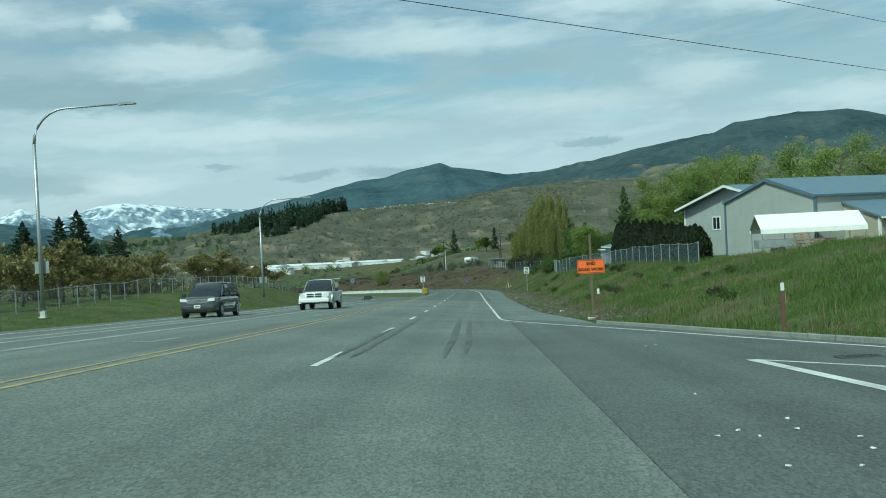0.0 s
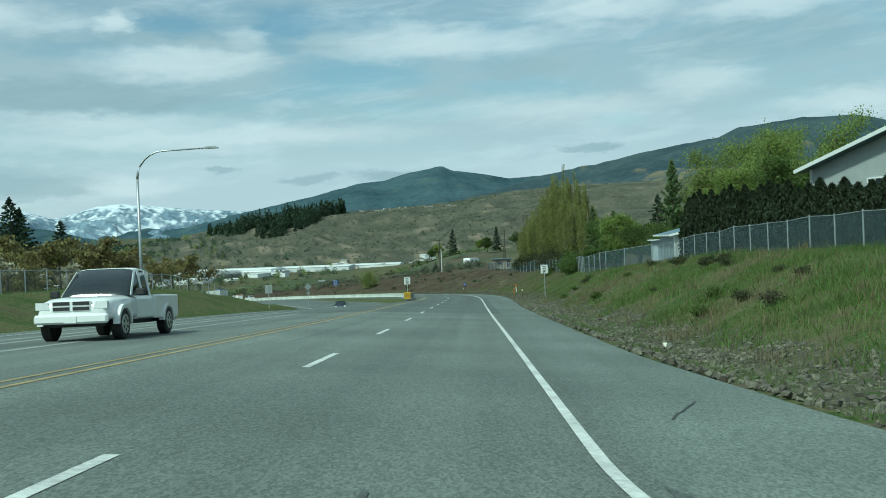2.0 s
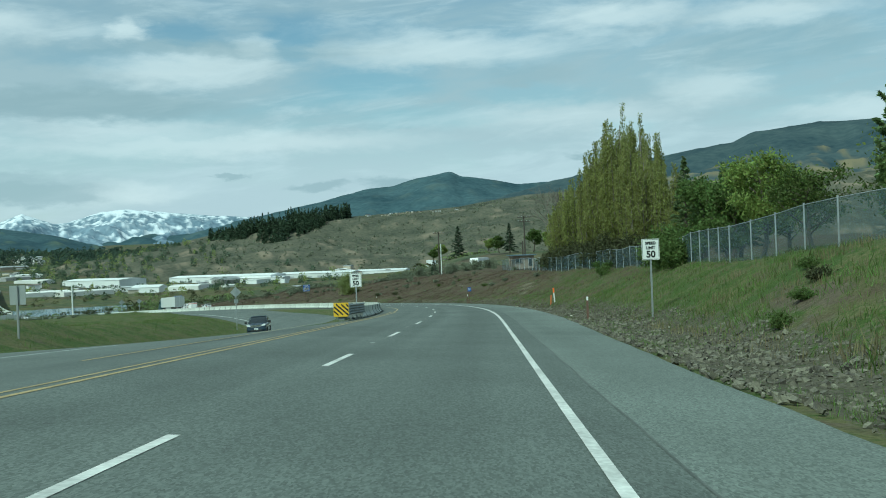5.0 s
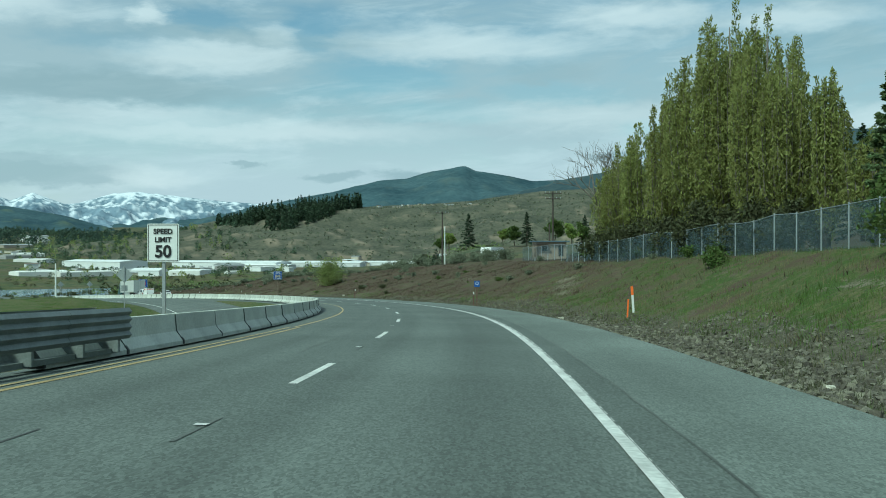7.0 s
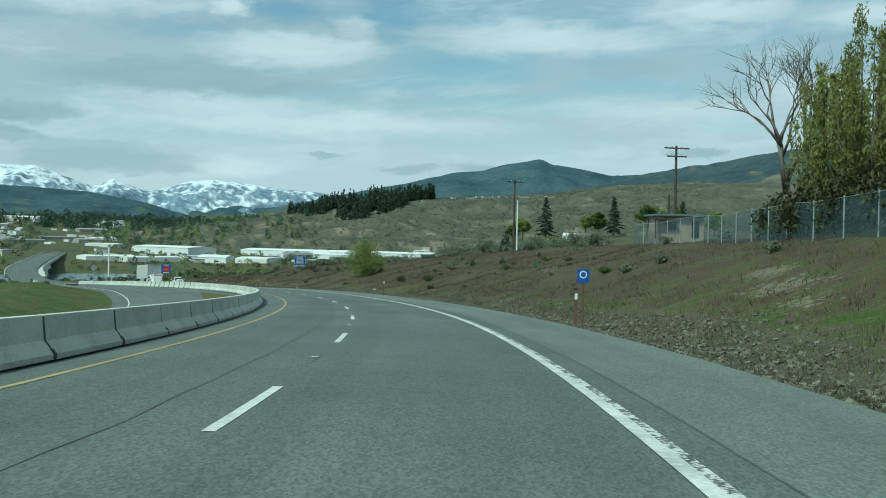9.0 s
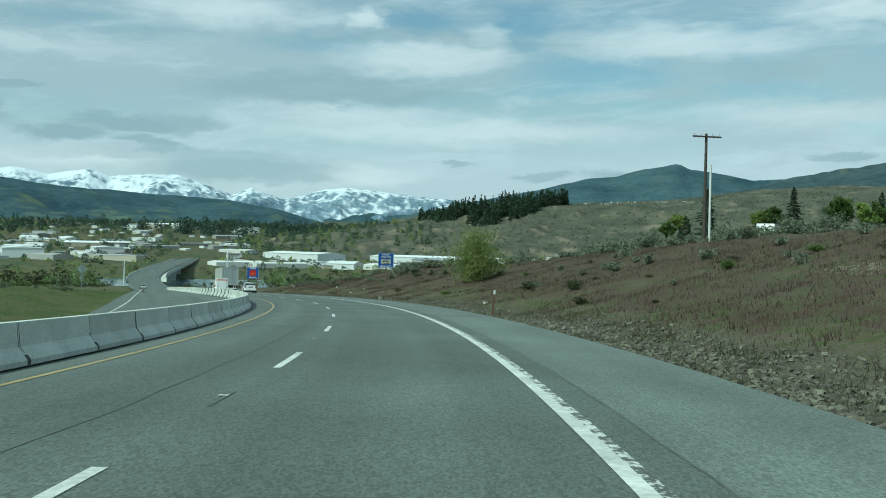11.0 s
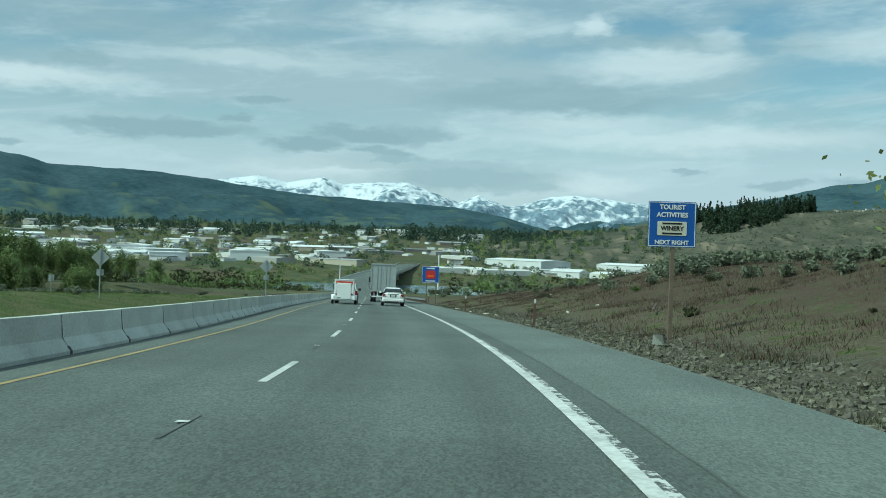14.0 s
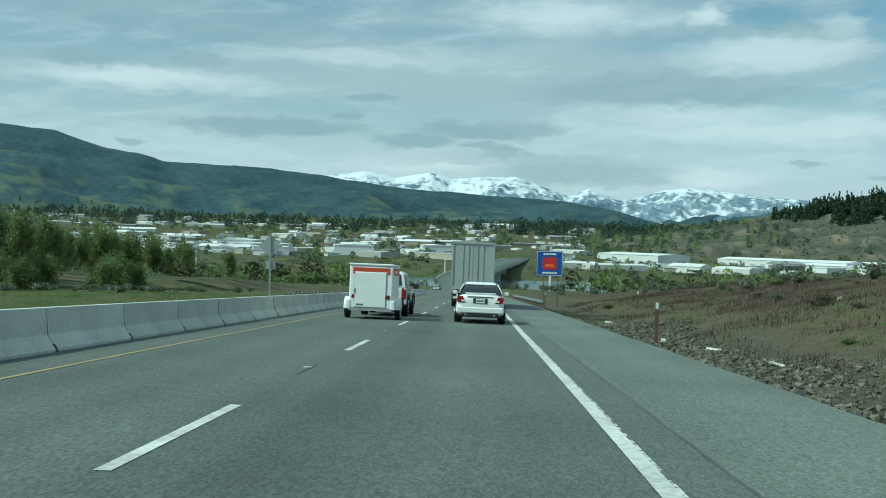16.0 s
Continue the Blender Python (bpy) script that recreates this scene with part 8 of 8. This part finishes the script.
S, W = scatter(62000, 4, 200, -19, -4.8, lambda s, w: (1.1 - (s - 60) / 220) * (0.1 + 0.9 * clumps(s, w, 0.16, 4.0)) * min(1.0, max(0.0, -w - (4.2 if s < 48 else 5.4)) / 1.8) * float(1 - min(1.0, 1.4 * slipped(s, w))))
tufts("bank_grass", S, W, tall(S, W, 0.3, 21.0, 0.10, 0.30), "grass", "fresh green grass on the bank", 6, 0.2, 0.6, 1.5)
S, W = scatter(24000, 8, 230, -19, -5.4, lambda s, w: (1 - 0.8 * clumps(s, w, 0.16, 4.0)) * clumps(s, w, 0.3, 8.0))
tufts("dry_grass", S, W, tall(S, W, 0.35, 27.0, 0.14, 0.42), "grass_dry", "tall straw-coloured dry grass on the bank", 7, 0.14, 0.3, 1.3)
S, W = scatter(6000, 42, 150, -5.4, -3.05, lambda s, w: clumps(s, w, 0.13, 2.0))
tufts("ditch_weeds", S, W, rs.uniform(0.05, 0.16, len(S)), "grass", "low green weeds beside the shoulder", 8, 0.12, 0.7)
S, W = scatter(15000, 120, 300, -10.5, -5.8, lambda s, w: clumps(s, w, 0.22, 6.0) * math.exp(-((w + 7.6) / 1.6) ** 2))
tufts("toe_weeds", S, W, rs.uniform(0.05, 0.15, len(S)), "grass", "green weeds along the foot of the bank", 8, 0.18, 0.6)
S, W = scatter(22000, -10, 430, 15.5, 34, lambda s, w: 0.85 if w > float(np.interp(s, LEFT_S, LEFT_W)) + 0.5 else 0.0)
tufts("left_grass", S, W, rs.uniform(0.07, 0.25, len(S)), "grass", "green grass beside the far lanes")
S, W = scatter(70000, 150, 420, -24, -6.2, lambda s, w: clumps(s, w, 0.2, 11.0) * float(np.clip((s - 178) / 80, 0.03, 1.0)))
tufts("russet_grass", S, W, rs.uniform(0.05, 0.17, len(S)), "grass_red", "russet dry grass on the bank", 6, 0.2, 0.8, 2.2)
S, W = scatter(16000, 140, 400, -6.8, -3.3, lambda s, w: clumps(s, w, 0.35, 61.0))
tufts("stone_grass", S, W, rs.uniform(0.06, 0.16, len(S)), "leaf_thicket", "dull grass growing between the stones", 6, 0.14, 0.7, 1.6)
S, W = scatter(22000, 190, 430, -26, -4.2, lambda s, w: clumps(s, w, 0.3, 15.0) ** 3 * (0.9 if w > -14 else 0.5))
tufts("late_grass", S, W, rs.uniform(0.04, 0.12, len(S)), "grass", "thin green grass on the dry bank", 6, 0.2, 0.6)
S, W = scatter(9000, 215, 430, -28, -6.0, lambda s, w: clumps(s, w, 0.35, 19.0))
tufts("straw", S, W, rs.uniform(0.04, 0.12, len(S)), "grass_dry", "straw-coloured dead grass on the dry bank", 6, 0.2, 0.7)

# low weeds and dry brush on the green bank
M["leaf_tumble"] = leafmat("leaf_tumble", (0.078, 0.076, 0.044), 0.35, 0.2)
weeds = [bush("weed_clump", at_road(70 + 4 * k, -9), (0.42, 0.36, 0.45)[k], (0.55, 0.55, 0.55)[k], ("leaf_tumble", "leaf_thicket", "leaf_green")[k],
              ("dry grey-brown brush at the foot of the bank", "low dull green weed clump on the bank", "dark green weed clump on the bank")[k], 340 + k, 1300, 0.05, "weeds on the green bank", 14) for k in range(3)]
for i in range(22):
    k = rt.choice((1, 1, 2, 2))
    s_ = rt.uniform(38, 132)
    w_ = -(rt.uniform(6.2, 8.2) if k == 0 else rt.uniform(6.8, 12.5))
    copy_thing(weeds[k], at_road(s_, w_, rt.uniform(0, 360)) @ Matrix.Scale(rt.uniform(0.55, 1.35), 4))
for i in range(64):
    k_ = 0.3 + 0.7 * rt.random() ** 2
    copy_thing(weeds[rt.choice((0, 0, 1, 2))], at_road(rt.uniform(228, 405), -rt.uniform(7.0, 20), rt.uniform(0, 360)) @ Matrix.Diagonal((k_ * rt.uniform(0.8, 1.5), k_, k_ * rt.uniform(0.6, 1.1), 1)))

# sagebrush
sage = bush("sagebrush", at_road(235, -13), 0.62, 0.62, "leaf_sage", "low grey-green sagebrush on the bank", 300, 250, 0.11, "sagebrush on the slopes", 8)
for i in range(165):
    if i < 125:
        s_, w_ = rt.uniform(195, 440), -rt.uniform(10.5, 34)
        if i > 55:
            s_, w_ = rt.uniform(255, 470), -rt.uniform(15, 34)
    else:
        s_, w_ = rt.uniform(320, 480), rt.uniform(22, 58)
    copy_thing(sage, at_road(s_, w_, rt.uniform(0, 360)) @ Matrix.Scale(rt.uniform(0.5, 1.5), 4))
for i, (s_, w_, k_) in enumerate(((189, -13.0, 1.0), (193, -14.5, 0.9), (199, -15.4, 0.8), (207, -16.6, 1.1), (213, -17.4, 1.0), (228, -19.0, 1.2), (231, -20, 1.0))):
    bush("shrub", at_road(s_, w_), 1.0 * k_, 1.0 * k_, "leaf_green", "small dark green shrub below the fence", 320 + i, 700, 0.11, "shrubs below the fence", 9)


# taller sage along the crest of the dry bank, thickest on its last knob, and in front of the grove
for i in range(130):
    k_ = rt.uniform(1.1, 2.3)
    if i < 68:
        s_ = rt.uniform(305, 400)
        w_ = -float(np.interp(s_, [305, 335, 360, 400], [24, 21, 19, 22])) - rt.uniform(0, 9)
    elif i < 84:
        s_, w_, k_ = rt.gauss(354, 4.5), -19.5 + rt.gauss(0, 1.8), rt.uniform(1.5, 2.5)
    else:
        s_, w_, k_ = rt.uniform(350, 460), rt.uniform(36, 62), rt.uniform(1.0, 2.0)
    copy_thing(sage, at_road(s_, w_, rt.uniform(0, 360)) @ Matrix.Diagonal((k_, k_, k_ * 0.85, 1)))

# stones in the ditch: the nearest are single pieces, the rest one heap
def stone_verts(seed):
    """A broken angular stone, flatter than wide."""
    r = np.random.default_rng(seed)
    bm = bmesh.new()
    bmesh.ops.create_cube(bm, size=0.8)
    for v in bm.verts:
        v.co = Vector((v.co.x * float(r.uniform(0.55, 1.35)), v.co.y * float(r.uniform(0.5, 1.2)), v.co.z * float(r.uniform(0.35, 0.95))))
    return bm


proto = []
for k in range(10):
    me = bpy.data.meshes.new("stone")
    b_ = stone_verts(k)
    b_.to_mesh(me)
    b_.free()
    me.materials.append(M["stone"])
    proto.append(me)
bed = thing("stone_bed", Matrix.Translation(place(180, -5)), "loose angular stones along the shoulder ditch", "stones")
inv = bed.matrix_world.inverted()
PV = [np.array([tuple(v.co) for v in me.vertices]) for me in proto]
PF = [[tuple(p.vertices) for p in me.polygons] for me in proto]
rows = []
for i in range(78000):
    s_ = 44 + 335 * rt.random()
    q_ = rt.random()
    if s_ < 132:
        # before the bend the stones lie in loose heaps half way up the toe, and in a thin line at the asphalt
        far_ = rt.random() < 0.8
        w_ = -(3.9 + 3.0 * q_) if far_ else shoulder_w(s_) - 0.1 - 0.8 * q_
        keep = (0.15 + 0.85 * clumps(s_, w_, 0.22, 31.0)) * (1.0 if far_ else 0.8)
    else:
        lim = (7.1 if s_ < 260 else 6.6) + 1.5 * noise.noise(Vector((s_ * 0.08, 0, 7)))
        w_ = shoulder_w(s_) - 0.08 - (lim + shoulder_w(s_)) * q_
        keep = (0.55 + 0.6 * clumps(s_, w_, 0.3, 31.0)) * (1.0 if q_ < 0.75 else 0.5)
    if rt.random() < keep:
        rows.append((s_, w_, 0.030 + 0.092 * rt.random() ** 3.2, rt.uniform(0, 6.28), rt.gauss(0, 0.35), rt.gauss(0, 0.35)))
spot = place_many([r_[0] for r_ in rows], [r_[1] for r_ in rows])
SV, SF, nv, singles = [], [], 0, 0
for i, ((s_, w_, size, a, tx, ty), p_) in enumerate(zip(rows, spot)):
    k = i % 10
    turn = Euler((tx, ty, a)).to_matrix()
    if size > 0.085 and singles < 300 and w_ > -5.9 and s_ > 60:
        o = new("stone", proto[k])
        o.parent = bed
        o.matrix_local = inv @ Matrix.Translation((p_[0], p_[1], p_[2] + size * 0.2)) @ turn.to_4x4() @ Matrix.Diagonal((size * 1.6, size * 1.4, size * 1.1, 1))
        singles += 1
    else:
        SV.append(PV[k] @ (np.array(turn) * size * 1.5).T + p_ + (0, 0, size * 0.15) - np.array(bed.matrix_world.translation))
        SF += [tuple(j + nv for j in f) for f in PF[k]]
        nv += len(PV[k])
o = part("stone_litter", ([tuple(v) for v in np.concatenate(SV).tolist()], [], SF), "stone", bed)
o["kind"] = "stuff"

# pale litter and boulders on the verge
for i, (s_, w_, a, b, c) in enumerate(((41.0, -3.6, 0.35, 0.2, 0.14), (66, -4.6, 0.3, 0.2, 0.12), (106, -3.4, 0.5, 0.15, 0.06), (153, -4.2, 0.16, 0.1, 0.05), (187, -4.4, 0.35, 0.22, 0.12), (283, -6.9, 0.3, 0.25, 0.16),
                                       (311.5, -5.4, 0.55, 0.4, 0.32), (348.8, -5.3, 0.75, 0.1, 0.06), (354.6, -5.3, 0.5, 0.12, 0.05), (375.3, -5.0, 0.55, 0.25, 0.1), (361.9, -11.3, 0.25, 0.2, 0.1), (358, -4.5, 0.3, 0.2, 0.1), (336, -7.5, 0.25, 0.2, 0.1), (340, -10, 0.25, 0.2, 0.1))):
    bm = stone_verts(20 + i)
    bmesh.ops.scale(bm, vec=(a, b, c * 1.6), verts=bm.verts)
    tagged(part("pale_rock", bm, "sign_cream" if i != 6 else "curb"), "pale rock lying on the stony verge", "rock", "pale rocks on the verge").matrix_world = at_road(s_, w_, 40 * i, 0.07 + c * 0.4)

# low plank pen with a slanting roof among the sage
t_ = thing("plank_shelter", at_road(369.7, -26.3, 20, 0.1), "low weathered plank shelter with a slanting roof among sagebrush", "shelter")
for k_, x_ in enumerate((-1.9, -0.6, 0.6, 1.9)):
    part("post", boxes((x_, -0.7, 0.55, 0.12, 0.12, 1.3), bevel=0.01), "fence_rust", t_)
for k_ in range(4):
    part("plank", boxes((0.25, -0.62, 0.2 + 0.25 * k_, 3.4, 0.04, 0.2), bevel=0.008), "wood_old", t_)
part("roof", boxes((0.3, 0.1, 1.25, 4.2, 1.9, 0.07, (8, 0, 0)), bevel=0.01), "roof_grey", t_)

# a dead branch and two dark bushes on the dry bank
t_ = thing("fallen_branch", at_road(325.5, -9.2, 70, 0.08), "dead forked branch lying on the dry bank", "branch")
part("stem", tube(bmesh.new(), [(-0.9, 0, 0.05), (-0.3, 0.06, 0.12), (0.3, 0, 0.2), (0.95, 0.05, 0.3)], [0.06, 0.05, 0.04, 0.015], 6), "bark", t_)
part("twig", tube(bmesh.new(), [(0.1, 0, 0.17), (0.5, 0.2, 0.3), (0.7, 0.3, 0.42)], [0.03, 0.02, 0.008], 5), "bark", t_)
for i, (s_, w_, k_) in enumerate(((285.4, -10.4, 0.7), (277.0, -10.8, 0.75), (268.5, -8.6, 0.45), (322, -9.6, 0.4))):
    bush("shrub", at_road(s_, w_), 0.85 * k_, 0.95 * k_, "leaf_thicket", "small dark green bush on the dry bank", 360 + i, 900, 0.07, "bushes on the dry bank", 10)

# broken pale chips and a drain grate in the mouth of the side road
for i, (s_, w_) in enumerate(((8.85, -0.99), (9.12, -1.24), (9.72, -1.86), (7.32, -1.14), (8.45, -2.08), (8.74, -1.33), (7.86, -1.96), (9.04, -1.74), (7.2, -1.62), (12.1, -1.49), (21.5, -2.69), (21.3, -2.45))):
    bm = stone_verts(60 + i)
    bmesh.ops.scale(bm, vec=(0.05, 0.035, 0.02), verts=bm.verts)
    v_ = place(s_, w_)
    tagged(part("litter_chip", bm, "sign_white"), "small white chip of litter on the asphalt", "litter", "litter chips on the side road").matrix_world = Matrix.Translation((v_.x, v_.y, float(line_at(s_)[2] + side_level(np.float64(s_), np.float64(w_))) + 0.018)) @ pose(0, 0, 0, 0, 0, 50 * i)
v_ = place(16.0, -4.95)
t_ = thing("drain_grate", Matrix.Translation((v_.x, v_.y, float(line_at(16.0)[2] + side_level(np.float64(16.0), np.float64(-4.95))) + 0.012)), "dark iron drain grate in the asphalt", "drain")
part("frame", boxes((0, 0.24, 0, 0.7, 0.04, 0.016), (0, -0.24, 0, 0.7, 0.04, 0.016), (0.33, 0, 0, 0.04, 0.44, 0.016), (-0.33, 0, 0, 0.04, 0.44, 0.016)), "rubber_mark", t_)
for k in range(7):
    part("slot_bar", boxes((-0.27 + 0.09 * k, 0, 0, 0.05, 0.44, 0.012)), "rubber_mark", t_)
